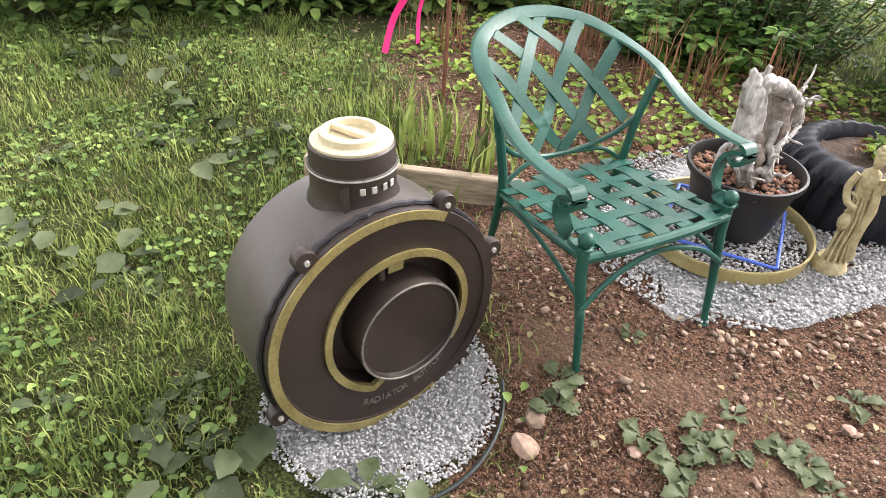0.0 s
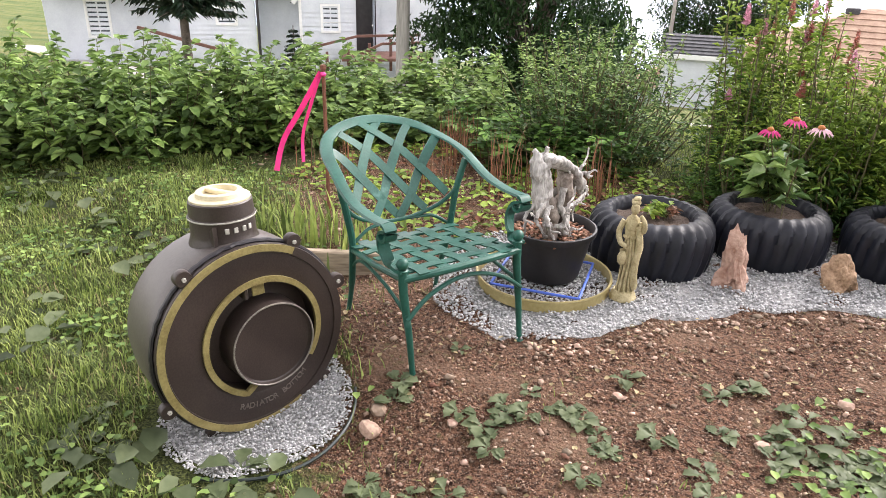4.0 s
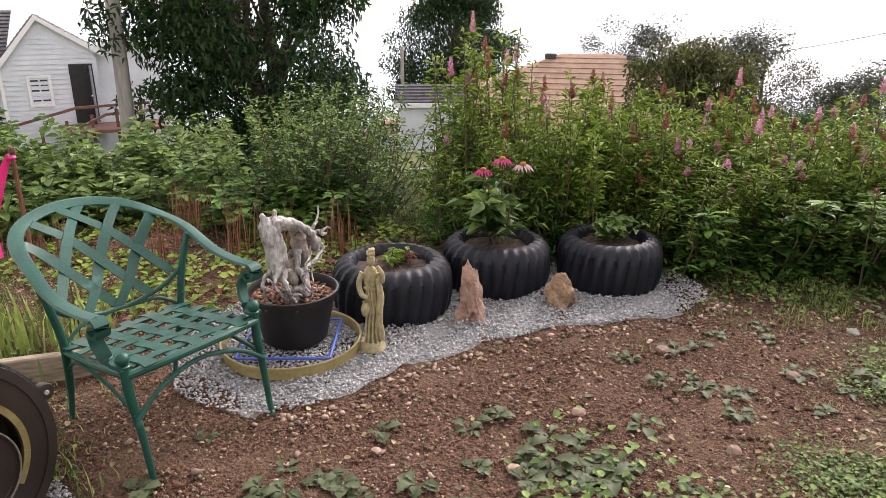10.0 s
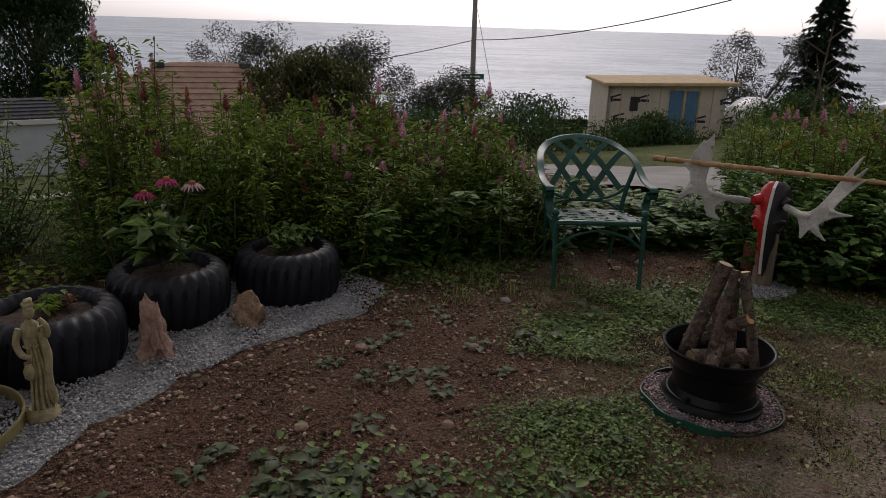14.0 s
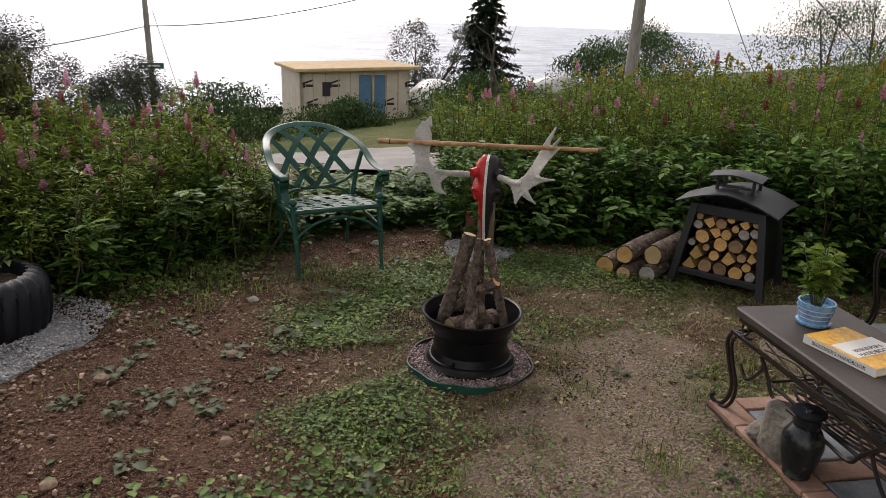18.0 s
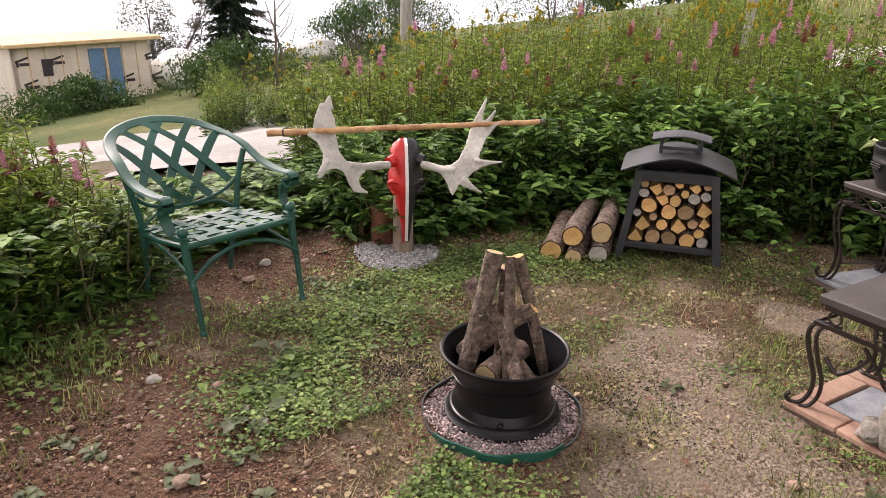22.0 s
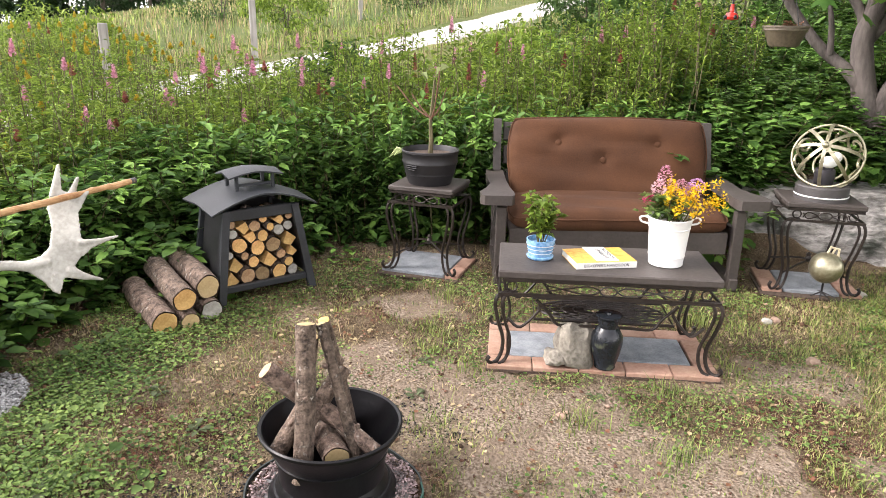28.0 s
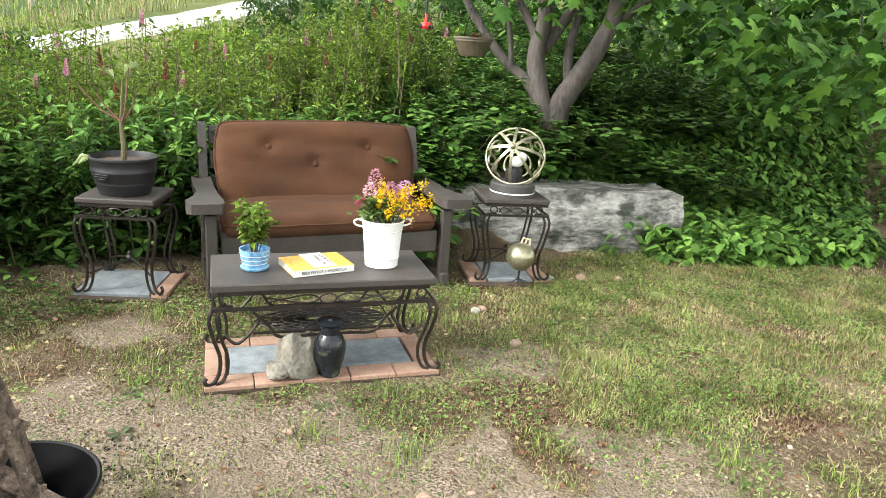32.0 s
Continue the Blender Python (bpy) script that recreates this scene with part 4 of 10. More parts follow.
# hedge from the gap round behind the seats
plant_row(leafy, [(2.95, 3.35, 0.6), (3.75, 2.95, 0.68), (4.75, 2.0, 0.78), (4.78, 0.8, 0.95), (4.62, -0.3, 0.95), (4.4, -1.2, 0.85)], 0.26, 1, 0.3, 3)
plant_row(spirea, [(3.1, 3.7, 0.74), (4.1, 3.25, 0.82), (5.0, 2.15, 0.92), (5.1, 0.9, 1.12), (5.0, -0.4, 1.18), (4.75, -1.4, 1.15), (5.2, -2.3, 0.9)], 0.3, 3, 0.38, 4)
plant_row(broad, [(3.05, 3.1, 0.5), (4.0, 2.6, 0.6), (4.66, 1.4, 0.6)], 0.32, 1, 0.3, 5)
plant_row(golden, [(5.5, 5.5, 0.9), (7.5, 4.0, 1.0), (8.0, 2.0, 1.0)], 0.7, 3, 0.7, 6)
plant_row(golden + spirea[:2], [(5.6, 9.6, 0.9), (8.4, 7.6, 1.0), (11.0, 5.4, 1.0), (13.0, 3.6, 1.0)], 0.55, 3, 0.7, 61, (0.6, 1.1))
plant_row(golden, [(3.3, 4.0, 0.62), (4.3, 3.6, 0.75), (5.2, 2.6, 0.85)], 0.5, 1, 0.4, 62)
plant_row(spirea, [(4.8, 4.6, 0.9), (6.0, 3.4, 1.0), (6.4, 1.6, 1.05)], 0.55, 2, 0.6, 7)
plant_row(spirea, [(6.3, 0.8, 1.1), (6.2, -1.2, 1.1)], 0.6, 2, 0.6, 77)
# berry canes, roses and garden bed by the road
plant_row(rasp, [(-7.4, -1.6, 0.75), (-6.4, -1.0, 0.8), (-5.2, -0.35, 0.85), (-4.45, 0.3, 0.8), (-4.1, 1.2, 0.8), (-3.9, 2.0, 0.65), (-3.5, 3.1, 0.55)], 0.4, 2, 0.55, 8, (0.55, 1.15))
plant_row(rasp, [(-6.6, -2.6, 0.5), (-6.2, -1.9, 0.55)], 0.4, 2, 0.5, 18)
plant_row(rose, [(-2.5, 2.75, 0.85), (-2.15, 3.05, 0.85)], 0.28, 2, 0.3, 9)
plant_row(broad, [(-3.0, 2.3, 0.5), (-2.1, 2.75, 0.45)], 0.4, 1, 0.4, 10)
# tangle of low shrubs over the bank behind the ledge
plant_row(broad, [(4.35, -1.7, 0.45), (4.3, -2.75, 0.42), (3.95, -3.5, 0.4), (3.4, -4.3, 0.4)], 0.3, 6, 0.42, 14, (0.7, 1.2))
plant_row(broad, [(4.02, -1.25, 0.5), (4.06, -1.85, 0.5)], 0.22, 2, 0.25, 24)
plant_row(leafy, [(4.6, -1.7, 0.5), (4.7, -3.2, 0.5), (4.3, -4.8, 0.5)], 0.45, 5, 0.6, 15, (0.7, 1.3))
drop(alls)


def tree(name, base, height, crown_r, trunk_r, leaf_mat, label, seed, leaf=0.16, n=6000, crown_from=0.3, shape=1.0, stems=1, wide=0.45, clumps=60):
    """A tapered trunk with limbs and a crown of small leaves in uneven clumps."""
    rng = np.random.default_rng(seed)
    ob = thing(name, Matrix.Translation(base), label, "tree")
    g, tips = G(), []
    for s in range(stems):
        lean = rng.normal(0, 0.06 + 0.1 * (stems > 1), 2)
        top = np.array((lean[0] * height, lean[1] * height, height * 0.9))
        g.tube([(0, 0, -0.3), tuple(top * 0.35 + rng.normal(0, 0.05, 3)), tuple(top * 0.7), tuple(top)], [trunk_r, trunk_r * 0.75, trunk_r * 0.4, trunk_r * 0.1], 7)
        for i in range(clumps // stems):
            u = rng.uniform(crown_from, 1)
            a = rng.uniform(0, 6.283)
            r = crown_r * math.sin(math.pi * min(1, (u - crown_from) / (1 - crown_from) * 0.8 + 0.2)) ** 0.7 * rng.uniform(0.45, 1.05) * shape
            st = top * max(0.15, u - 0.22)
            e = np.array((math.cos(a) * r + top[0] * u, math.sin(a) * r + top[1] * u, height * u))
            g.tube([tuple(st), tuple((st + e) / 2 + (0, 0, 0.06 * height * rng.uniform(-0.3, 1))), tuple(e)], [trunk_r * 0.22, trunk_r * 0.12, trunk_r * 0.03], 4)
            tips.append((e, crown_r * rng.uniform(0.2, 0.42)))
    part("trunk", g, M["bark_dark"], ob, smooth=60)
    per = n // len(tips)
    P, D = [], []
    for e, r in tips:
        d = unit(rng.normal(0, 1, (per, 3)))
        P.append(e + d * r * rng.uniform(0.2, 1, (per, 1)) ** 0.5 * (1, 1, 0.75))
        D.append(rng.normal(0, 1, (per, 3)) + (0, 0, 0.7 if wide < 0.3 else -0.4))
    P, D = np.concatenate(P), np.concatenate(D)
    sz = leaf * rng.uniform(0.6, 1.2, len(P))
    v, f = leaves(P, D, sz, sz * wide, 0.3)
    cloud("crown", v, f, M[leaf_mat], ob)
    return ob


def spruce(name, base, height, radius, label, seed, low=0.06, tiers=26):
    rng = np.random.default_rng(seed)
    ob = thing(name, Matrix.Translation(base), label, "tree")
    g, P, D, S = G(), [], [], []
    g.tube([(0, 0, -0.3), (0, 0, height * 0.5), (0, 0, height)], [radius * 0.06, radius * 0.04, 0.01], 7)
    for i in range(tiers):
        u = low + (1 - low) * i / tiers
        for k in range(9):
            a = rng.uniform(0, 6.283)
            L = radius * (1 - u) ** 0.85 * rng.uniform(0.65, 1.1) + 0.05
            z0 = height * u
            e = np.array((math.cos(a) * L, math.sin(a) * L, z0 - L * 0.18 + 0.1 * L * rng.uniform(-1, 1)))
            g.tube([(0, 0, z0), tuple((e + (0, 0, z0)) / 2 * (1, 1, 1)), tuple(e)], [0.02, 0.014, 0.004], 3)
            m = 34
            t = rng.uniform(0.12, 1, m)
            q = np.array((0, 0, z0)) * (1 - t)[:, None] + e * t[:, None] + rng.normal(0, 0.03, (m, 3)) * radius * 0.4
            sd = np.array((-math.sin(a), math.cos(a), 0)) * rng.choice([-1, 1], m)[:, None]
            P.append(q)
            D.append(sd * 0.8 + np.array((math.cos(a), math.sin(a), -0.25)) * 0.7 + rng.normal(0, 0.2, (m, 3)))
            S.append(radius * 0.16 * (1.1 - 0.6 * t) * rng.uniform(0.7, 1.2, m))
    part("trunk", g, M["bark_dark"], ob, smooth=60)
    v, f = leaves(np.concatenate(P), np.concatenate(D), np.concatenate(S), np.concatenate(S) * 0.3, 0.35)
    cloud("crown", v, f, M["leaf_spruce"], ob)
    return ob


tree("tree", (-9.3, 10.9, -2.6), 8.2, 2.5, 0.22, "leaf_dark", "large dark green willow-like tree by the road", 5, 0.17, 40000, 0.06, stems=3, wide=0.36, clumps=150)
tree("tree", (-18.6, 36.1, -6.5), 9.5, 3.4, 0.28, "leaf_dark", "tall rounded dark tree beyond the shed", 6, 0.2, 34000, 0.3, clumps=90)
tree("tree", (-1.5, 17.2, -2.6), 3.2, 1.7, 0.12, "leaf_olive", "bushy olive-green tree beside the road", 8, 0.15, 16000, 0.05, clumps=70, stems=3)
tree("tree", (-1.0, 29, -4.3), 4.8, 3.2, 0.14, "leaf_grey", "grey-green willow thicket above the shore", 9, 0.16, 26000, 0.05, clumps=70, stems=3, wide=0.22)
tree("tree", (3.2, 29, -4.5), 3.8, 2.4, 0.12, "leaf_grey", "grey-green willow thicket above the shore", 10, 0.16, 20000, 0.05, clumps=50, stems=3, wide=0.22)
tree("tree", (-8.0, 41, -6.5), 7.0, 3.2, 0.12, "leaf_grey", "grey-green willow thicket above the shore", 12, 0.2, 16000, 0.05, clumps=50, stems=3, wide=0.22)
tree("tree", (13.9, 27, -3), 4.2, 1.6, 0.1, "leaf_grey", "thin grey-green tree beside the unfinished hut", 13, 0.15, 9000, 0.1, clumps=40, stems=2, wide=0.25)
spruce("spruce_tree", (15.3, 23.8, -2.2), 5.6, 2.1, "dark green spruce tree beyond the road", 3)
spruce("spruce_tree", (-13.7, 4.7, -1.9), 5.0, 1.9, "dark spruce with a bare lower trunk", 4, low=0.42, tiers=18)
spruce("spruce_tree", (-18.3, 9.9, -2.9), 2.0, 0.7, "young spruce against the white house", 5, tiers=14)
for i, (x, y, h, r, mt) in enumerate(((4.6, 20, 1.5, 2.0, "leaf_mid"), (8.5, 21.2, 0.9, 1.6, "leaf_mid"), (1.0, 20, 1.4, 1.8, "leaf_mid"), (12.5, 19, 1.2, 2.0, "leaf_mid"), (18, 20, 2.0, 2.2, "leaf_mid"), (24, 24, 2.6, 2.6, "leaf_mid"), (34, 22, 4.0, 3.5, "leaf_mid"), (44, 26, 5.0, 4.0, "leaf_mid"), (30, 30, 3.2, 3.0, "leaf_grey"))):
    tree("bush", (x, y, lz(x, y) - 0.1), h, r, 0.06, mt, "wild green bush beside the road", 40 + i, 0.13, 6000, 0.02, clumps=40, stems=3)
for i in range(22):
    x, y, h = 70 + 5 * math.sin(i * 2.3), -28 + 3.0 * i, 6.5 + 1.5 * math.sin(i * 1.7)
    tree("far_tree", (x, y, lz(x, y) - 0.2), h, h * 0.42, 0.14, "leaf_dark" if i % 3 else "leaf_mid", "dark tree in the far woods on the hill", 160 + i, 0.75, 1300, 0.03, clumps=34)
for i, (x, y, h) in enumerate(((62, 14, 5), (70, 6, 5), (66, -2, 4.5), (75, 22, 6), (58, 24, 5), (85, 12, 7), (90, -6, 7))):
    tree("far_tree", (x, y, lz(x, y) - 0.2), h, h * 0.55, 0.12, "leaf_dark", "dark tree on the far hillside", 60 + i, 0.4, 1800, 0.05, clumps=30, stems=2)


# ---- garden chairs: green cast metal with woven straps ----
def build_chair():
    ob = thing("garden_chair", Matrix(), "green painted metal garden chair with woven strap seat", "chair", "green garden chairs")
    P = M["green_paint"]
    for s in (-1, 1):
        leg = part("leg", G().tube([(s * 0.265, -0.005, 0.0), (s * 0.258, 0.012, 0.16), (s * 0.25, 0.04, 0.33), (s * 0.25, 0.045, 0.425)], [0.011, 0.013, 0.0165, 0.0165], 12), P, ob)
        part("foot", G().lathe([(0.004, 0), (0.018, 0), (0.018, 0.008), (0.012, 0.016), (0.011, 0.03)], 12, Matrix.Translation((s * 0.265, -0.005, 0))), P, leg)
        part("knob", G().ball((s * 0.25, 0.045, 0.445), 0.0225, 14, 9).lathe([(0.02, 0), (0.021, 0.006), (0.016, 0.01)], 12, Matrix.Translation((s * 0.25, 0.045, 0.415))), P, leg)
        part("leg", G().tube(spline([(s * 0.235, 0.57, 0.0), (s * 0.225, 0.525, 0.2), (s * 0.228, 0.485, 0.4), (s * 0.25, 0.485, 0.54), (s * 0.283, 0.47, 0.655)], 4), [0.011] * 4 + [0.014] * 9 + [0.013] * 4, 10), P, ob)
        # armrest with its curl and the S-shaped support
        arm = spline([(s * 0.25, 0.03, 0.415), (s * 0.262, 0.10, 0.43), (s * 0.275, 0.135, 0.50), (s * 0.283, 0.115, 0.555), (s * 0.286, 0.07, 0.57)], 6)
        part("arm_support", G().tube(arm, 0, 4, flat=(0.042, 0.012, (0, 1, 0.8))), P, ob)
        curl = [(s * 0.287, 0.085 + 0.028 * math.cos(t), 0.562 + 0.03 * math.sin(t)) for t in [math.pi * (0.5 + k / 8) for k in range(12)]]
        part("arm_curl", G().tube(curl, 0, 4, flat=(0.046, 0.012, (0, 0.2, 1))), P, ob)
        part("side_rail", G().tube([(s * 0.25, 0.04, 0.385), (s * 0.24, 0.27, 0.375), (s * 0.226, 0.5, 0.38)], 0.012, 8), P, ob)
        part("side_stretcher", G().tube(spline([(s * 0.258, 0.015, 0.25), (s * 0.236, 0.2, 0.31), (s * 0.222, 0.42, 0.345), (s * 0.226, 0.5, 0.30)], 5), 0.0075, 8), P, ob)
        part("back_scroll", G().tube(spline([(s * 0.226, 0.49, 0.40), (s * 0.15, 0.50, 0.452), (s * 0.07, 0.51, 0.458), (0, 0.512, 0.462)], 6), 0.0075, 8), P, ob)
    hoop = spline([(-0.287, 0.085, 0.592), (-0.292, 0.18, 0.594), (-0.295, 0.32, 0.615), (-0.29, 0.44, 0.66), (-0.268, 0.535, 0.715), (-0.2, 0.605, 0.775), (-0.105, 0.643, 0.81), (0, 0.655, 0.822), (0.105, 0.643, 0.81), (0.2, 0.605, 0.775), (0.268, 0.535, 0.715), (0.29, 0.44, 0.66), (0.295, 0.32, 0.615), (0.292, 0.18, 0.594), (0.287, 0.085, 0.592)], 6)
    g = G()
    pts = [Vector(p) for p in hoop]
    vs, fs = [], []
    for i, p in enumerate(pts):
        d = (pts[min(i + 1, len(pts) - 1)] - pts[max(i - 1, 0)]).normalized()
        k = sstep(0.5, 0.62, p.y)
        face = (Vector((0, -0.93, 0.36)) * float(k) + Vector((0, 0, 1)) * (1 - float(k))).normalized()
        sd = d.cross(face).normalized()
        face = sd.cross(d).normalized()
        w, t = 0.023, 0.0075
        vs += [p + sd * (x * w) + face * (y * t) for x, y in ((-1, -0.3), (-0.8, 0.7), (0, 1), (0.8, 0.7), (1, -0.3), (0, -0.8))]
    k = 6
    fs = [(i * k + j, i * k + (j + 1) % k, (i + 1) * k + (j + 1) % k, (i + 1) * k + j) for i in range(len(pts) - 1) for j in range(k)] + [tuple(range(k))[::-1], tuple((len(pts) - 1) * k + j for j in range(k))]
    part("back_hoop", g.add(vs, fs), P, ob, smooth=50)
    low = spline([(-0.283, 0.47, 0.655), (-0.262, 0.482, 0.57), (-0.19, 0.498, 0.505), (-0.08, 0.51, 0.468), (0, 0.512, 0.462), (0.08, 0.51, 0.468), (0.19, 0.498, 0.505), (0.262, 0.482, 0.57), (0.283, 0.47, 0.655)], 5)
    part("back_rail", G().tube(low, 0.0085, 8), P, ob)
    # woven diagonal straps of the back
    def back(u, w, off):
        t = (w + 0.2) / 0.4
        y = 0.512 + 0.14 * t - 0.05 * (u / 0.28) ** 2 * 1.6
        return Vector((u, y - off, 0.462 + 0.36 * t))
    for sg in (-1, 1):
        for c in (-0.12, -0.02, 0.09):
            d = Vector((math.cos(radians(50)) * sg, math.sin(radians(50))))
            o = Vector((-d.y, d.x)) * c * sg
            hits = [s for s in np.linspace(-0.4, 0.4, 161) if ((o.x + d.x * s) / 0.268) ** 2 + ((o.y + d.y * s) / 0.195) ** 2 < 1]
            line = [back(o.x + d.x * s, o.y + d.y * s, 0.004 * math.sin(s * 24 + c * 20) * sg) for s in np.linspace(hits[0], hits[-1], 12)]
            part("back_strap", G().tube(line, 0, 4, flat=(0.033, 0.005, (0, -0.93, 0.36))), P, ob)
    part("front_rail", G().tube(spline([(-0.25, 0.04, 0.385), (-0.12, 0.02, 0.392), (0, 0.015, 0.394), (0.12, 0.02, 0.392), (0.25, 0.04, 0.385)], 5), 0.0155, 10), P, ob)
    part("rear_rail", G().tube([(-0.226, 0.49, 0.385), (0.226, 0.49, 0.385)], 0.011, 8), P, ob)
    part("front_stretcher", G().tube(spline([(-0.258, 0.012, 0.235), (-0.15, 0.02, 0.31), (0, 0.025, 0.345), (0.15, 0.02, 0.31), (0.258, 0.012, 0.235)], 6), 0.0085, 8), P, ob)
    for i in range(5):
        x = (i - 2) * 0.088
        part("seat_strap", G().tube([(x, 0.015 + 0.49 * k / 14, 0.402 + 0.0035 * math.sin(k * 1.35 + i * 3.14)) for k in range(15)], 0, 4, flat=(0.045, 0.005, (0, 0, 1))), P, ob)
    for i in range(5):
        y = 0.075 + i * 0.095
        part("seat_strap", G().tube([(-0.24 + 0.48 * k / 14, y, 0.401 - 0.0035 * math.sin(k * 1.35 + i * 3.14)) for k in range(15)], 0, 4, flat=(0.042, 0.005, (0, 0, 1))), P, ob)
    return ob


def rake(ob):
    """Leans the front legs and the back of the chair and lets the seat fall to the rear."""
    for c in ob.children_recursive:
        for v in c.data.vertices:
            x, y, z = v.co
            y2 = y + 0.013 * min(1, max(0, z / 0.35)) * (1 - float(sstep(0.15, 0.45, y))) + 0.5 * float(sstep(0.45, 0.6, y)) * max(0, z - 0.55)
            fall = 0.05 * min(1, max(0, (y - 0.05) / 0.45)) * float(sstep(0, 0.35, z)) * (1 - float(sstep(0.48, 0.74, z)))
            v.co = (x * (0.95 + 0.09 * float(sstep(0.0, 0.4, z)) + 0.01 * float(sstep(0.5, 0.7, z))), y2, z * 0.985 - fall - 0.3 * max(0, z - 0.68))
        c.data.update()


chair = build_chair()
rake(chair)
chair.matrix_basis = pose(-0.949, 0.309, -0.015, 0, 0, 81.8)
other = copy_thing(chair, pose(1.648, 2.533, 0.025, 0, 0, -1.6))
tagged(other, "green painted metal garden chair standing before the hedge gap")


# ---- old iron radiator section on its gravel disc ----
M["worn_iron"] = mat("worn_iron", (0.13, 0.115, 0.1), (0.27, 0.25, 0.215), 30, 0.5, 0.3, 0.3, 120)
M["cast_letter"] = mat("cast_letter", (0.1, 0.085, 0.075), (0.2, 0.17, 0.15), 30, 0.6, 0.2)
def build_radiator():
    R, Dp = RAD_R, 0.30
    ob = thing("iron_radiator_section", RAD_POSE, "round brown iron radiator section with gold-painted rims", "radiator")
    turn = pose(0, 0, 0, 0, 90, 0)  # axis of the lathe along local x
    I, Gd = M["brown_iron"], M["gold_paint"]
    part("barrel", G().lathe([(R * 0.99, -0.012), (R * 0.985, -0.02), (R * 1.0, -0.03), (R * 1.0, -0.10), (R * 0.985, -0.22), (R * 0.94, -Dp), (R * 0.8, -Dp - 0.012), (0.001, -Dp - 0.016)], 64, turn), M["brown_drum"], ob, "grey-brown painted barrel")
    part("rope_seal", G().tube([(-0.022 + 0.004 * math.sin(k * 9), (R + 0.002) * math.cos(k * 0.06545), (R + 0.002) * math.sin(k * 0.06545)) for k in range(96)], 0.0075, 6, closed=True), M["black_paint"], ob, "dark rope seal behind the rim")
    # face: outer plate with a crescent opening round the raised port
    # the face: a broad plate with an off-centre hole, gold rim on the worn side only
    part("face_rim", G().lathe([(R * 0.99, -0.012), (R * 0.995, 0.0), (R * 0.99, 0.006), (R * 0.905, 0.006), (R * 0.9, 0.0)], 72, turn), I, ob, "dark brown outer flange")
    hy, hr, n = R * 0.085, R * 0.6, 72
    vs = []
    for r, cy, x in ((R * 0.9, 0, 0.0), (hr + 0.012, hy, 0.003), (hr, hy, -0.002), (hr, hy, -0.075)):
        vs += [(x, cy + r * math.cos(2 * math.pi * k / n), r * math.sin(2 * math.pi * k / n)) for k in range(n)]
    part("face_plate", G().add(vs, [(q * n + k, q * n + (k + 1) % n, (q + 1) * n + (k + 1) % n, (q + 1) * n + k) for q in range(3) for k in range(n)]), I, ob, "dark brown face plate", 40)
    rim = [(0.007, R * 0.95 * math.cos(t), R * 0.95 * math.sin(t)) for t in np.linspace(radians(60), radians(297), 90)]
    part("outer_rim", G().tube(rim, 0, 4, flat=(0.024, 0.009, (1, 0, 0))), Gd, ob, "worn gold-painted rim")
    arc = [(0.004, hy + (hr + 0.004) * math.cos(t), (hr + 0.004) * math.sin(t)) for t in np.linspace(radians(-38), radians(246), 72)]
    arc += [(0.004, hy + (hr - 0.022 * q) * math.cos(radians(246 + 5 * q)), (hr - 0.022 * q) * math.sin(radians(246 + 5 * q))) for q in (1, 2)]
    part("inner_rim", G().tube(arc, 0, 4, flat=(0.02, 0.014, (1, 0, 0))), Gd, ob, "gold-painted edge of the crescent opening")
    part("lower_plate", G().lathe([(hr * 1.01, 0.0), (0.001, 0.0)], 48, Matrix.Translation((-0.07, hy, 0)) @ turn), I, ob)
    cy, cz, pr = R * 0.155, -R * 0.09, R * 0.455
    c = Matrix.Translation((0, cy, cz))
    part("port", G().lathe([(pr, -0.07), (pr * 0.985, 0.022), (pr * 0.975, 0.026), (pr * 0.94, 0.026), (pr * 0.925, 0.016), (pr * 0.9, 0.013), (0.001, 0.012)], 64, c @ turn), I, ob, "raised round port cover")
    part("port_rim", G().tube([(0.027, cy + pr * 0.962 * math.cos(t), cz + pr * 0.962 * math.sin(t)) for t in np.linspace(0, 2 * math.pi, 72, endpoint=False)], 0.0032, 6, closed=True), M["worn_iron"], ob, "bare metal edge of the port")
    # the lower side of the hole is closed by a plate that meets the port
    vs, m2 = [], 30
    for k in range(m2 + 1):
        t = radians(-112 + 92 * k / m2)
        vs += [(0.002, hy + hr * 1.01 * math.cos(t), hr * 1.01 * math.sin(t)), (0.002, cy + pr * 0.97 * math.cos(t), cz + pr * 0.97 * math.sin(t))]
    part("bridge_plate", G().add(vs, [(2 * k, 2 * k + 2, 2 * k + 3, 2 * k + 1) for k in range(m2)]), I, ob)
    part("bracket", G().box((-0.02, hy - R * 0.14, hr * 0.86), (0.05, 0.016, 0.05), ch=0.004), I, ob)
    part("gold_tab", G().box((-0.022, hy + R * 0.02, hr * 0.86), (0.006, 0.045, 0.06), ch=0.002), Gd, ob, "gold-painted lug inside the opening")
    for k, a in enumerate((127, 61, 205, 19, -45, 260)):
        t = radians(a)
        q = Matrix.Translation((-0.012, (R + 0.012) * math.cos(t), (R + 0.012) * math.sin(t))) @ pose(0, 0, 0, a, 0, 0)
        lug = part("lug", G().lathe([(0.001, -0.016), (0.026, -0.016), (0.028, -0.012), (0.028, 0.012), (0.026, 0.016), (0.001, 0.016)], 16, q @ turn).box((0, -0.012, 0), (0.03, 0.03, 0.05), ch=0.004, m=q), I, ob)
        part("bolt", G().lathe([(0.001, 0.022), (0.007, 0.022), (0.008, 0.016)], 6, q @ turn), M["grey_rock"], lug)
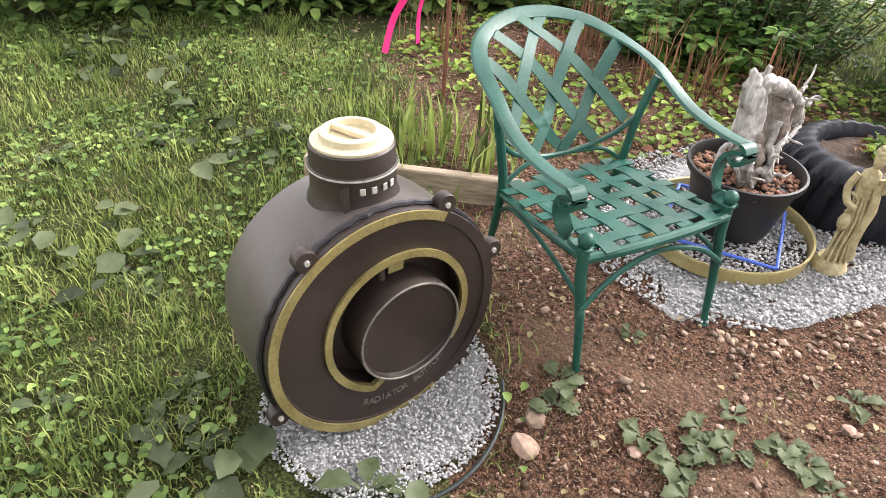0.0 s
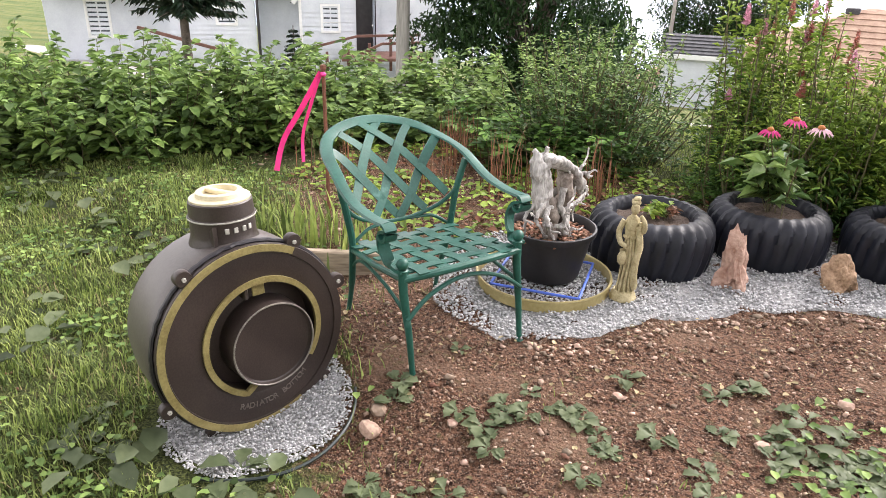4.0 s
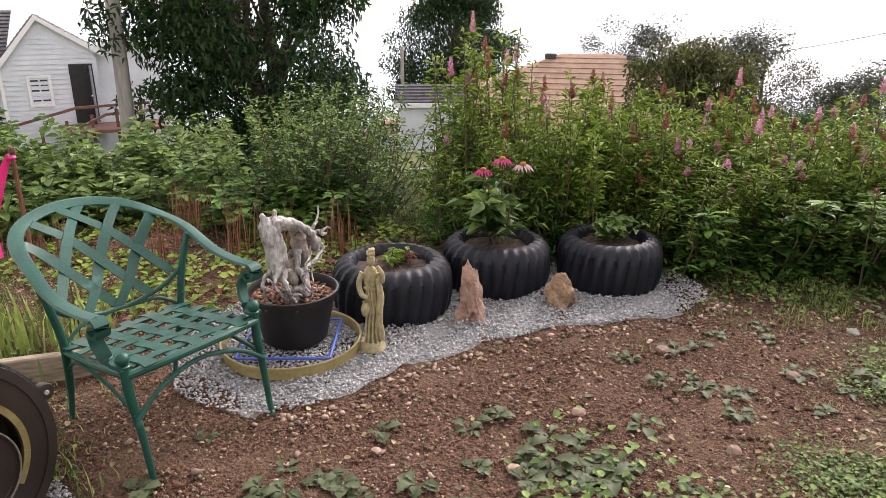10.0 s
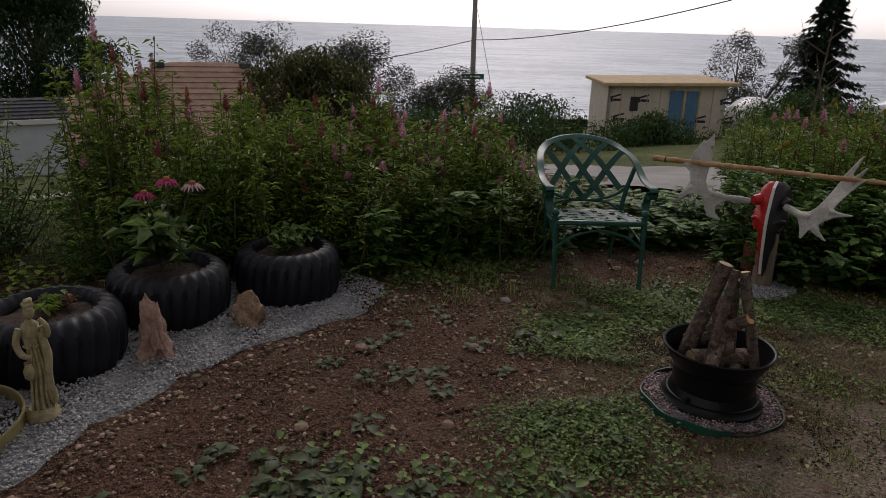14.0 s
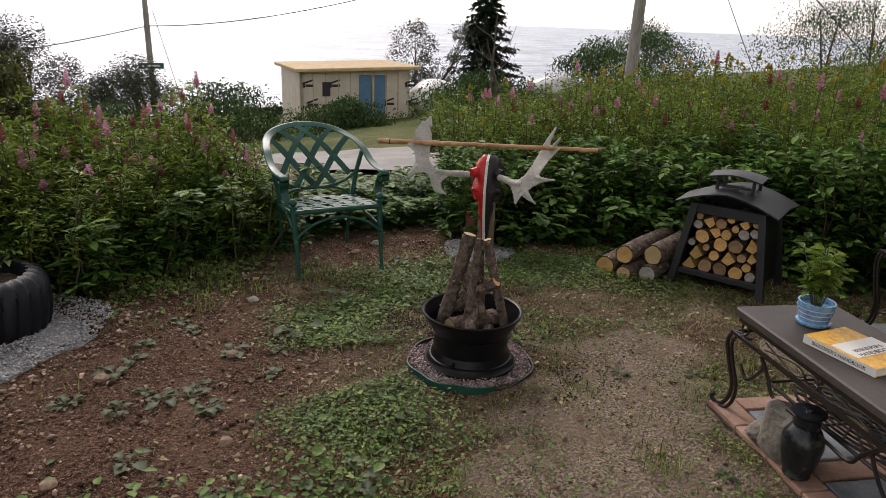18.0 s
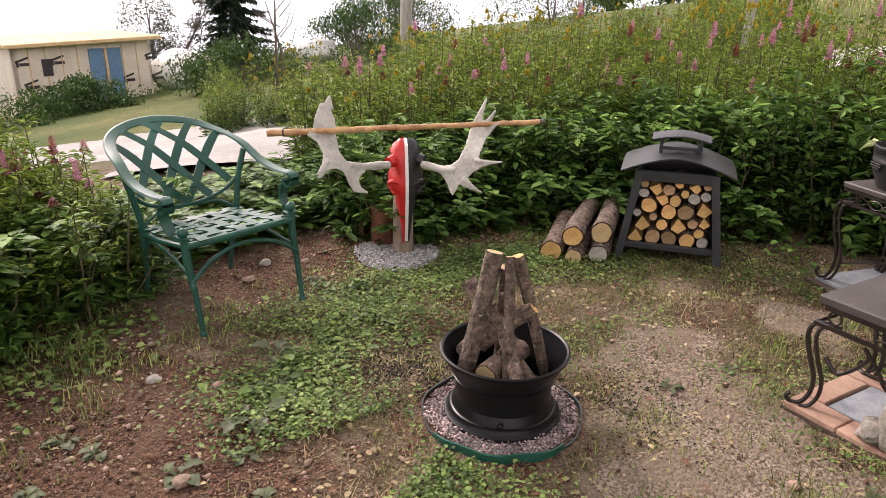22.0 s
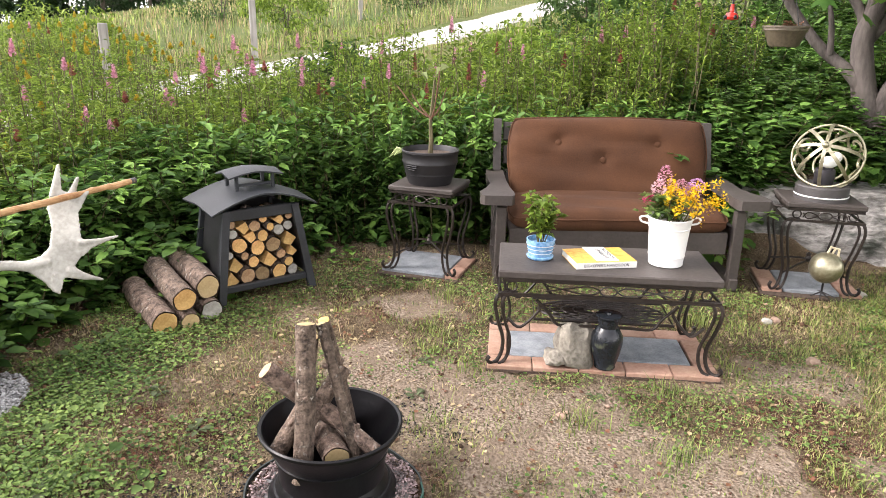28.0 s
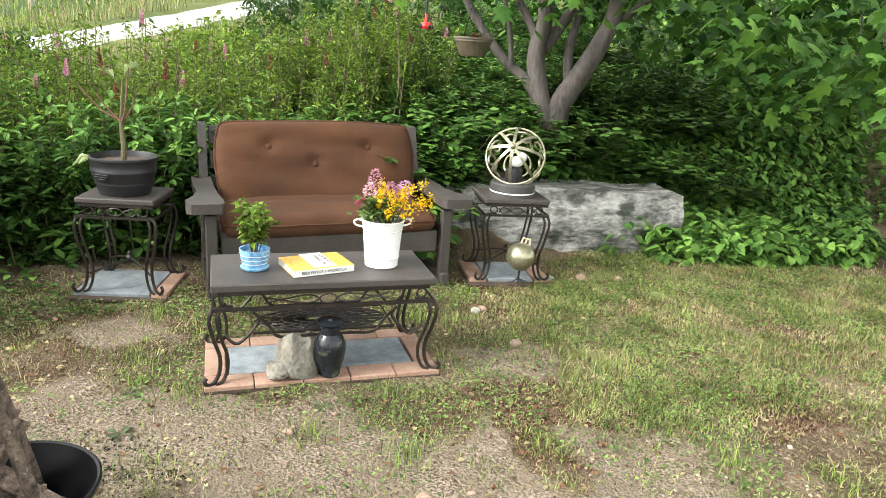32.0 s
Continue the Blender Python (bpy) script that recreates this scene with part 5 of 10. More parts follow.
    nk = Matrix.Translation((-0.155, 0, R)) @ Matrix.Diagonal((1.17, 1.17, 1, 1))
    collar = part("collar", G().lathe([(0.105, -0.04), (0.092, 0.0), (0.09, 0.012), (0.09, 0.062), (0.093, 0.064), (0.093, 0.07), (0.09, 0.072), (0.088, 0.118), (0.085, 0.122), (0.001, 0.122)], 48, nk), I, ob, "cast collar")
    part("collar_trim", G().lathe([(0.0945, 0.064), (0.0955, 0.067), (0.0945, 0.07)], 48, nk), M["grey_rock"], collar)
    part("web", G().poly([(-0.13, -0.012), (0.0, -0.012), (0.0, 0.07)], 0.014, Matrix.Translation((0.0, 0.0, R)) @ pose(-0.06, -0.07, -0.012, 0, 0, 0)), I, ob)
    cap = part("cap", G().lathe([(0.084, 0.122), (0.084, 0.128), (0.078, 0.132), (0.066, 0.132), (0.064, 0.146), (0.06, 0.149), (0.05, 0.149), (0.047, 0.132), (0.001, 0.130)], 48, nk), M["cream_gold"], ob, "cream-gold recessed cap")
    part("cap_bar", G().box((0, 0, 0.1405), (0.1, 0.014, 0.017), (0, 0, 20), 0.003, nk), M["cream_gold"], cap)
    for k, (dy, sp) in enumerate(((-0.028, 1), (-0.004, 1), (0.022, 1), (0.042, 1))):
        y = dy
        x = math.sqrt(0.0925 ** 2 - y * y)
        part("raised_mark", G().box((x, y, 0.038), (0.004, 0.012, 0.018), (0, 0, math.degrees(math.atan2(y, x))), 0.0015, nk), M["grey_rock"], ob)
    # cast lettering along the lower face
    for i, ch in enumerate("RADIATOR BOTTOM"):
        if ch == " ":
            continue
        cu = bpy.data.curves.new("letter", "FONT")
        cu.body, cu.size, cu.extrude, cu.align_x = ch, 0.03, 0.002, "CENTER"
        t = radians(-79 + (i - 7) * 4.2)
        tmp = bpy.data.objects.new("letter", cu)
        me = bpy.data.meshes.new_from_object(tmp)
        bpy.data.objects.remove(tmp)
        me.materials.append(M["cast_letter"])
        lt = new("letter", me)
        lt.parent = ob
        r = R * 0.76
        lt.matrix_basis = Matrix.Translation((0.003, r * math.cos(t), r * math.sin(t))) @ pose(0, 0, 0, math.degrees(t) + 90, 0, 0) @ pose(0, 0, 0, 90, 0, 90)
    for s in (-1, 1):
        part("foot", G().box((-0.13, s * R * 0.5, -R * 0.9), (0.2, 0.05, 0.06), ch=0.008), I, ob)
    return ob


RAD_R = 0.338
RAD_POSE = pose(-1.235, -0.415, 0.217, 0, -2.5, -1)
build_radiator()


# ---- planters made of old tyres ----
def build_tyre(seed, R=0.31, H=0.27):
    ob = thing("tyre_planter", Matrix(), "black ribbed tyre used as a planter", "planter", "tyre planters")
    n = 156
    prof = [(R * 0.60, H * 0.80), (R * 0.63, H * 0.93), (R * 0.70, H * 1.0), (R * 0.80, H * 0.985), (R * 0.90, H * 0.92), (R * 0.97, H * 0.79), (R * 0.995, H * 0.6), (R * 0.995, H * 0.35), (R * 0.97, H * 0.14), (R * 0.93, 0.0)]
    vs, fs = [], []
    for i, (r, z) in enumerate(prof):
        depth = (0, 0.003, 0.01, 0.016, 0.02, 0.02, 0.019, 0.018, 0.016, 0.012)[i]
        for j in range(n):
            a = 2 * math.pi * j / n
            ph = (26 * a + i * 0.95) % (2 * math.pi)
            q = r - depth * (1.0 if ph < 2.4 else (0.5 if ph < 2.9 or ph > 5.8 else 0.0))
            vs.append((q * math.cos(a), q * math.sin(a), z))
    fs = [(i * n + j, i * n + (j + 1) % n, (i + 1) * n + (j + 1) % n, (i + 1) * n + j) for i in range(len(prof) - 1) for j in range(n)]
    fs = [q[::-1] for q in fs]
    part("tread", G().add(vs, fs), M["tyre"], ob, smooth=40)
    part("bead", G().lathe([(R * 0.62, H * 0.82), (R * 0.595, H * 0.84), (R * 0.585, H * 0.8), (R * 0.6, H * 0.7), (R * 0.68, H * 0.55), (R * 0.85, H * 0.4)], 60), M["tyre"], ob)
    rng = np.random.default_rng(seed)
    v = [(0, 0, H * 0.86)] + [(R * 0.66 * k / 5 * math.cos(a), R * 0.66 * k / 5 * math.sin(a), H * (0.86 - 0.06 * k / 5) + rng.normal(0, 0.006)) for k in range(1, 6) for a in np.linspace(0, 2 * math.pi, 24, endpoint=False)]
    f = [(0, 1 + j, 1 + (j + 1) % 24) for j in range(24)] + [(1 + k * 24 + j, 1 + (k + 1) * 24 + j, 1 + (k + 1) * 24 + (j + 1) % 24, 1 + k * 24 + (j + 1) % 24) for k in range(4) for j in range(24)]
    part("potting_soil", G().add(v, f), M["soil_dark"], ob, "dark crumbly soil")
    return ob


tyre = build_tyre(1)
tyre.matrix_basis = pose(-1.02, 1.64, 0.0, 0, 0, 10)
t2 = copy_thing(tyre, pose(-0.68, 2.19, 0.0, 0, 0, 50))
t3 = copy_thing(tyre, pose(-0.13, 2.53, 0.0, 0, 0, 95))
t2.scale, t3.scale = (0.98, 0.98, 1), (0.95, 0.95, 1)


def rock(name, base, size, mt, label, seed, lean=(0, 0), sub=3, rough=0.28, peak=0.0, boxy=1.0):
    """A worn stone; peak narrows it upwards."""
    rng = np.random.default_rng(seed)
    bm = bmesh.new()
    bmesh.ops.create_icosphere(bm, subdivisions=sub, radius=1.0)
    o = Vector(rng.uniform(0, 50, 3))
    for v in bm.verts:
        p = v.co.copy()
        p = Vector([math.copysign(abs(c) ** boxy, c) for c in p])
        q = 1 + rough * noise.noise(p * 1.3 + o) + rough * 0.5 * noise.noise(p * 3.1 + o)
        cell = round(noise.noise(p * 0.9 + o * 2) * 5) * 0.05
        p *= q + cell
        u = (p.z + 1) / 2
        w = 1 - peak * max(0, min(1.1, u)) ** 0.85
        v.co = ((p.x * w + lean[0] * u) * size[0] / 2, (p.y * w + lean[1] * u) * size[1] / 2, (p.z + 0.86) * size[2] / 1.9)
    me = bpy.data.meshes.new(name)
    bm.to_mesh(me)
    bm.free()
    me.materials.append(M[mt])
    me.shade_smooth()
    me.set_sharp_from_angle(angle=radians(28))
    ob = new(name, me)
    ob.location = base
    return tagged(ob, label, "rock")


rock("standing_stone", (-0.585, 1.68, -0.01), (0.16, 0.14, 0.25), "pink_rock", "upright pinkish pointed stone before the tyres", 3, (-0.12, 0), peak=0.5, rough=0.6, boxy=0.7, sub=4)
rock("standing_stone", (-0.245, 2.02, -0.01), (0.17, 0.15, 0.19), "tan_rock", "squat rusty-brown rough stone before the tyres", 9, peak=0.3, rough=0.4, boxy=0.75, sub=4)


# ---- driftwood stump in a black tub on a round gravel tray ----
TUB = (-1.19, 1.06)


def build_tub():
    ob = thing("plant_tub", pose(*TUB, 0.035), "round black plastic tub filled with reddish gravel", "planter")
    part("tub", G().lathe([(0.001, 0.0), (0.135, 0.0), (0.145, 0.012), (0.19, 0.215), (0.205, 0.218), (0.209, 0.23), (0.207, 0.243), (0.198, 0.245), (0.192, 0.235), (0.188, 0.2), (0.001, 0.195)], 56), M["pot_plastic"], ob)
    xy = np.array([(r * math.cos(a), r * math.sin(a)) for r, a in zip(0.185 * np.sqrt(RNG.uniform(0, 1, 420)), RNG.uniform(0, 6.283, 420))])
    v, f = pebbles(xy, np.full(len(xy), 0.2), RNG.uniform(0.014, 0.034, len(xy)))
    cloud("lava_gravel", v, f, M["chips"], ob, "loose reddish-brown gravel", "stuff")
    return ob


build_tub()


def build_driftwood():
    ob = thing("driftwood_stump", pose(*TUB, 0.225, 0, 0, 84), "weathered silvery driftwood stump with twisted roots", "driftwood")
    # local x runs along the chair's side, y away; the trunk rises at one end and the roots arch over to the other
    rng = np.random.default_rng(5)

    def strand(pts, r0, r1, n=7, wob=0.004):
        q = spline(pts, 6)
        k = len(q)
        q = [p + Vector(rng.normal(0, wob, 3)) for p in q]
        return q, [(r0 + (r1 - r0) * i / (k - 1)) * (1 + 0.06 * math.sin(i * 0.7 + r0 * 900)) for i in range(k)], n
    g = G()
    for k in range(7):
        a = k * 0.9
        ox, oy = 0.028 * math.cos(a), 0.022 * math.sin(a)
        q, r, n = strand([(-0.055 + ox, oy, 0.13), (-0.075 + ox * 0.9, oy, 0.2), (-0.085 + ox * 1.1, oy, 0.28), (-0.105 + ox * 1.25, oy, 0.345), (-0.1 + ox * (1.0 + 0.5 * math.sin(a)), oy, 0.40 + 0.03 * math.cos(a * 2.1))], 0.03, 0.011)
        g.tube(q, r, n)
    part("trunk", g, M["driftwood"], ob, "split silver-grey trunk", smooth=55)
    g = G()
    for k in range(5):
        o = Vector((0.0, 0.014 * (k - 2), 0.012 * math.cos(k * 2)))
        q, r, n = strand([Vector((-0.09, 0, 0.37)) + o, Vector((-0.03, 0, 0.36)) + o, Vector((0.04, 0, 0.33)) + o, Vector((0.1, 0, 0.275)) + o * 1.3, Vector((0.14 + 0.01 * k, 0, 0.2)) + o * 1.5], 0.023, 0.016)
        g.tube(q, r, n)
    part("arched_root", g, M["driftwood"], ob, "thick root arching over", smooth=55)
    g = G()
    for k in range(5):
        q, r, n = strand([(0.03 + 0.012 * k, 0.02 * (k - 2), 0.29), (0.045 + 0.01 * k, 0.018 * (k - 2), 0.2), (0.035 + 0.01 * k, 0.016 * (k - 2), 0.1), (0.02 + 0.02 * k, 0.02 * (k - 2), -0.03)], 0.026, 0.03)
        g.tube(q, r, n)
    part("core_wood", g, M["driftwood_brown"], ob, "brown rotted heartwood", smooth=55)
    g = G()
    for k in range(4):
        q, r, n = strand([(-0.05, 0.012 * (k - 2), 0.2), (-0.045 + 0.015 * k, 0.02 * (k - 2), 0.1), (-0.05 + 0.025 * k, 0.02 * (k - 2), -0.03)], 0.03, 0.036)
        g.tube(q, r, n)
    part("core_wood", g, M["driftwood_brown"], ob, "dark root base", smooth=55)
    for c in list(ob.children):
        rm = c.modifiers.new("fuse", "REMESH")
        rm.mode, rm.voxel_size, rm.use_smooth_shade = "VOXEL", 0.0055, True
        sm = c.modifiers.new("soften", "SMOOTH")
        sm.factor, sm.iterations = 0.5, 3
    runs = [[(-0.06, -0.02, 0.2), (-0.12, -0.04, 0.17), (-0.145, -0.045, 0.12), (-0.11, -0.05, 0.07), (-0.085, -0.05, 0.0)], [(-0.04, -0.03, 0.17), (-0.1, -0.06, 0.14), (-0.09, -0.075, 0.08), (-0.06, -0.08, 0.02)], [(-0.05, -0.03, 0.17), (0.0, -0.06, 0.14), (0.05, -0.06, 0.17), (0.08, -0.05, 0.24)], [(-0.08, -0.04, 0.09), (-0.02, -0.075, 0.075), (0.02, -0.07, 0.11), (0.04, -0.05, 0.17), (0.05, -0.04, 0.27), (0.035, -0.03, 0.33)], [(0.1, -0.02, 0.27), (0.15, -0.03, 0.25), (0.17, -0.03, 0.19), (0.14, -0.03, 0.15)], [(0.12, 0.0, 0.26), (0.17, -0.01, 0.275), (0.2, -0.01, 0.255), (0.24, 0.0, 0.25)], [(0.13, 0.01, 0.25), (0.17, 0.01, 0.3), (0.2, 0.02, 0.31)], [(0.12, -0.02, 0.22), (0.18, -0.02, 0.21), (0.2, -0.01, 0.165)], [(0.04, -0.04, 0.15), (0.1, -0.05, 0.16), (0.16, -0.03, 0.19)], [(0.03, -0.06, 0.12), (0.035, -0.075, 0.05), (0.06, -0.08, -0.01)], [(-0.1, 0.0, 0.18), (-0.14, 0.03, 0.12), (-0.12, 0.05, 0.0)], [(0.06, 0.05, 0.2), (0.1, 0.08, 0.1), (0.09, 0.09, 0.0)], [(-0.02, -0.07, 0.08), (0.0, -0.09, 0.04), (0.03, -0.09, 0.06)], [(0.0, -0.05, 0.24), (-0.02, -0.06, 0.18), (-0.01, -0.08, 0.11), (0.01, -0.085, 0.04)]]
    for k, run in enumerate(runs):
        q, r, n = strand(run, rng.uniform(0.011, 0.018), rng.uniform(0.003, 0.007), 7, 0.003)
        rt = part("root", G().tube(q, r, n), M["driftwood"], ob, smooth=55)
        for w in range(2):
            a = q[int(rng.integers(4, len(q) - 1))]
            e = a + Vector(rng.normal(0, 0.03, 3)) + Vector((0, -0.015, 0.0))
            part("rootlet", G().tube(spline([a, a.lerp(e, 0.5) + Vector(rng.normal(0, 0.01, 3)), e], 4), [0.005] * 4 + [0.004] * 4 + [0.0015], 5), M["driftwood"], rt, smooth=55)
    return ob


build_driftwood()


def build_tray():
    ob = thing("round_tray", pose(-1.18, 1.02, 0.0), "round gold-painted metal tray filled with dark gravel", "tray")
    part("rim", G().lathe([(0.30, 0.0), (0.308, 0.005), (0.306, 0.012), (0.31, 0.05), (0.316, 0.056), (0.314, 0.062), (0.306, 0.06), (0.302, 0.05), (0.30, 0.01)], 72), M["tray_gold"], ob)
    part("bottom", G().lathe([(0.301, 0.012), (0.001, 0.012)], 48), M["soil_dark"], ob)
    xy = np.array([(r * math.cos(a), r * math.sin(a)) for r, a in zip(0.295 * np.sqrt(RNG.uniform(0, 1, 2600)), RNG.uniform(0, 6.283, 2600))])
    v, f = pebbles(xy, np.full(len(xy), 0.014) + RNG.uniform(0, 0.012, len(xy)), RNG.uniform(0.009, 0.018, len(xy)))
    cloud("tray_gravel", v, f, M["gravel"], ob, "loose grey gravel", "stuff")
    return ob


build_tray()
fr = thing("blue_tubing_square", pose(-1.18, 1.02, 0.045, 0, 0, 28), "bright blue tubing square lying in the tray", "tubing")
for i in range(4):
    a, b = [Vector((0.2 * x, 0.2 * y, 0.004)) for x, y in ((-1, -1), (1, -1), (1, 1), (-1, 1))][i], [Vector((0.2 * x, 0.2 * y, 0.004)) for x, y in ((1, -1), (1, 1), (-1, 1), (-1, -1))][i]
    part("tube", G().tube([a, b], 0.0065, 8), M["blue_plastic"], fr)


def build_statue():
    """A small robed garden figure, kept as one plain shape."""
    g = G()
    g.lathe([(0.001, 0), (0.06, 0), (0.062, 0.008), (0.056, 0.014), (0.056, 0.022), (0.05, 0.028), (0.048, 0.036), (0.001, 0.036)], 28)
    g.lathe([(0.04, 0.034), (0.036, 0.06), (0.03, 0.10), (0.031, 0.14), (0.036, 0.18), (0.033, 0.21), (0.028, 0.24), (0.034, 0.275), (0.04, 0.30), (0.034, 0.325), (0.014, 0.338), (0.012, 0.348)], 20, Matrix.Diagonal((0.82, 0.7, 1, 1)), 0.1)
    g.ball((0.004, -0.004, 0.365), 0.021, 14, 9, (0.9, 1, 1.15))
    g.box((0.003, 0, 0.389), (0.036, 0.034, 0.016), (8, -6, 20), 0.004).box((0.006, 0, 0.401), (0.03, 0.026, 0.014), (4, -10, 0), 0.004)
    g.tube(spline([(-0.036, -0.005, 0.315), (-0.052, -0.014, 0.27), (-0.036, -0.035, 0.235), (-0.006, -0.042, 0.225)], 4), [0.013] * 5 + [0.012] * 4 + [0.010] * 4, 8)
    g.tube(spline([(0.036, -0.005, 0.315), (0.05, -0.01, 0.28), (0.056, -0.02, 0.315), (0.034, -0.026, 0.345)], 4), [0.012] * 7 + [0.009] * 6, 8)
    g.lathe([(0.008, 0), (0.018, 0.01), (0.021, 0.03), (0.015, 0.045), (0.011, 0.052), (0.014, 0.06)], 14, Matrix.Translation((-0.022, -0.04, 0.15)))
    g.tube(spline([(0.03, -0.01, 0.30), (0.044, -0.014, 0.22), (0.036, -0.02, 0.13), (0.046, -0.014, 0.05)], 4), [0.014, 0.016, 0.015, 0.016, 0.018, 0.016, 0.015, 0.016, 0.017, 0.016, 0.017, 0.018, 0.012], 7)
    for k in range(7):
        a = -2.4 + k * 0.5
        g.tube(spline([(0.024 * math.cos(a), 0.02 * math.sin(a), 0.26), (0.033 * math.cos(a + 0.2), 0.027 * math.sin(a + 0.2), 0.17), (0.034 * math.cos(a), 0.028 * math.sin(a), 0.09), (0.043 * math.cos(a), 0.036 * math.sin(a), 0.035)], 4), 0.006, 5)
    g.tube([(0.01, -0.028, 0.252), (0.03, 0.0, 0.255), (0, 0.026, 0.255), (-0.03, 0.0, 0.252), (-0.01, -0.028, 0.25)], 0.006, 6)
    ob = part("garden_statue", g, M["statue_stone"], None, "small cream stone statue of a robed figure", 60, pose(-0.838, 1.165, 0.012, 0, 0, 25))
    ob.scale = (0.97, 0.97, 1.17)
    tagged(ob, category="statue")


build_statue()


# ---- moose antlers on a painted skull, on a post ----
ANT = pose(2.63, 2.62, 0.0, 0, 0, -40.5)


def build_antlers():
    ob = thing("antler_mount", ANT, "moose antlers on a red and black painted skull and wooden post", "antlers")
    part("post", G().tube([(0.035, 0.07, -0.02), (0.035, 0.06, 0.3), (0.035, 0.05, 0.46)], [0.06, 0.055, 0.05], 12), M["post_wood"], ob, "grey wooden post")
    # skull: long tapering shell, red on one half, black on the other, with a white stripe
    def shell(sx, mt, nm, lb):
        rows = [(0.66, 0.05, 0.04, 0.03), (0.645, 0.072, 0.06, 0.015), (0.61, 0.08, 0.07, 0.0), (0.57, 0.078, 0.075, -0.01), (0.53, 0.07, 0.078, -0.015), (0.49, 0.085, 0.08, -0.02), (0.45, 0.098, 0.075, -0.03), (0.42, 0.086, 0.072, -0.03), (0.38, 0.055, 0.06, -0.035), (0.33, 0.05, 0.055, -0.033), (0.28, 0.042, 0.05, -0.03), (0.2, 0.026, 0.04, -0.02), (0.13, 0.018, 0.025, -0.01), (0.1, 0.008, 0.012, -0.005)]
        vs, fs, n = [], [], 9
        for z, w, d, y in rows:
            for j in range(n):
                a = math.pi * j / (n - 1)
                k = 1 + 0.42 * noise.noise(Vector((z * 11, a * 1.9, sx))) + 0.2 * noise.noise(Vector((z * 27, a * 4, sx)))
                vs.append((0.042 + 0.86 * sx * w * k * math.sin(a) + sx * 0.004, y - 0.012 - d * (0.75 + 0.25 * k) * math.cos(a), z + 0.012 * math.sin(a * 2 + z * 20)))
        fs = [(i * n + j, i * n + j + 1, (i + 1) * n + j + 1, (i + 1) * n + j) for i in range(len(rows) - 1) for j in range(n - 1)]
        if sx < 0:
            fs = [q[::-1] for q in fs]
        sk = part(nm, G().add(vs, fs), M[mt], ob, lb, 60)
        part("brow", G().tube(spline([(0.042 + sx * 0.03, -0.1, 0.45), (0.042 + sx * 0.074, -0.085, 0.46), (0.042 + sx * 0.084, -0.04, 0.43), (0.042 + sx * 0.056, -0.072, 0.39)], 4), 0.014, 7), M[mt], sk)
        part("horn_base", G().tube([(0.042 + sx * 0.045, -0.03, 0.565), (0.042 + sx * 0.095, -0.09 if sx < 0 else -0.06, 0.56)], [0.04, 0.027], 10), M[mt], sk)
    shell(-1, "red_paint", "skull_half", "glossy red painted skull half")
    shell(1, "black_paint", "skull_half", "black painted skull half")
    part("stripe", G().tube([(0.042, y - 0.014, z) for y, z in ((0.0, 0.668), (-0.055, 0.64), (-0.078, 0.58), (-0.104, 0.48), (-0.107, 0.42), (-0.098, 0.36), (-0.084, 0.28), (-0.064, 0.2), (-0.038, 0.12))], 0, 4, flat=(0.016, 0.01, (0, -1, 0.2))), M["white_paint"], ob, "white painted centre stripe")

    def antler(outline, plane, beam, tines):
        """One palmate antler: a dished plate cut to its outline, thickened at the beam and the points."""
        dep = lambda x, z: plane[0] + plane[1] * x + plane[2] * z + 0.065 * float(sstep(0.62, 0.72, z))
        vs, fs, g = [], [], G()
        n = len(outline)
        for s in (-1, 1):
            vs += [(x, dep(x, z) + s * 0.009, z) for x, z in outline]
        tri = geometry.tessellate_polygon([[Vector((x, z, 0)) for x, z in outline]])
        fs += [tuple(t) for t in tri] + [tuple(i + n for i in t[::-1]) for t in tri]
        fs += [(i, (i + 1) % n, n + (i + 1) % n, n + i) for i in range(n)]
        g.add(vs, fs)
        for line, r0, r1 in [(beam, 0.021, 0.017)] + [(t, 0.016, 0.006) for t in tines]:
            pts = spline([(x, dep(x, z), z) for x, z in line], 5)
            g.tube(pts, [r0 + (r1 - r0) * i / (len(pts) - 1) for i in range(len(pts))], 10)
        ob2 = part("antler", g, M["antler"], ob, "pale bone-coloured palmate antler", 60)
        rm = ob2.modifiers.new("blend", "REMESH")
        rm.mode, rm.voxel_size, rm.use_smooth_shade = "VOXEL", 0.005, True
        sm = ob2.modifiers.new("soften", "SMOOTH")
        sm.factor, sm.iterations = 0.5, 6
        return ob2
    antler([(-0.056, 0.566), (-0.088, 0.59), (-0.191, 0.591), (-0.264, 0.61), (-0.296, 0.653), (-0.308, 0.711), (-0.311, 0.785), (-0.339, 0.844), (-0.336, 0.897), (-0.368, 0.859), (-0.38, 0.868), (-0.411, 0.8), (-0.418, 0.759), (-0.447, 0.73), (-0.401, 0.694), (-0.373, 0.648), (-0.38, 0.612), (-0.401, 0.579), (-0.4, 0.55), (-0.378, 0.551), (-0.363, 0.578), (-0.315, 0.584), (-0.279, 0.564), (-0.261, 0.518), (-0.234, 0.472), (-0.16, 0.456), (-0.198, 0.489), (-0.209, 0.523), (-0.17, 0.559), (-0.093, 0.549)],
           (-0.48, 0.485, 0.592), [(-0.05, 0.566), (-0.09, 0.57), (-0.17, 0.575), (-0.25, 0.59)],
           [[(-0.26, 0.57), (-0.235, 0.5), (-0.165, 0.459)], [(-0.35, 0.62), (-0.385, 0.58), (-0.392, 0.552)], [(-0.33, 0.83), (-0.337, 0.895)], [(-0.41, 0.72), (-0.445, 0.729)]])
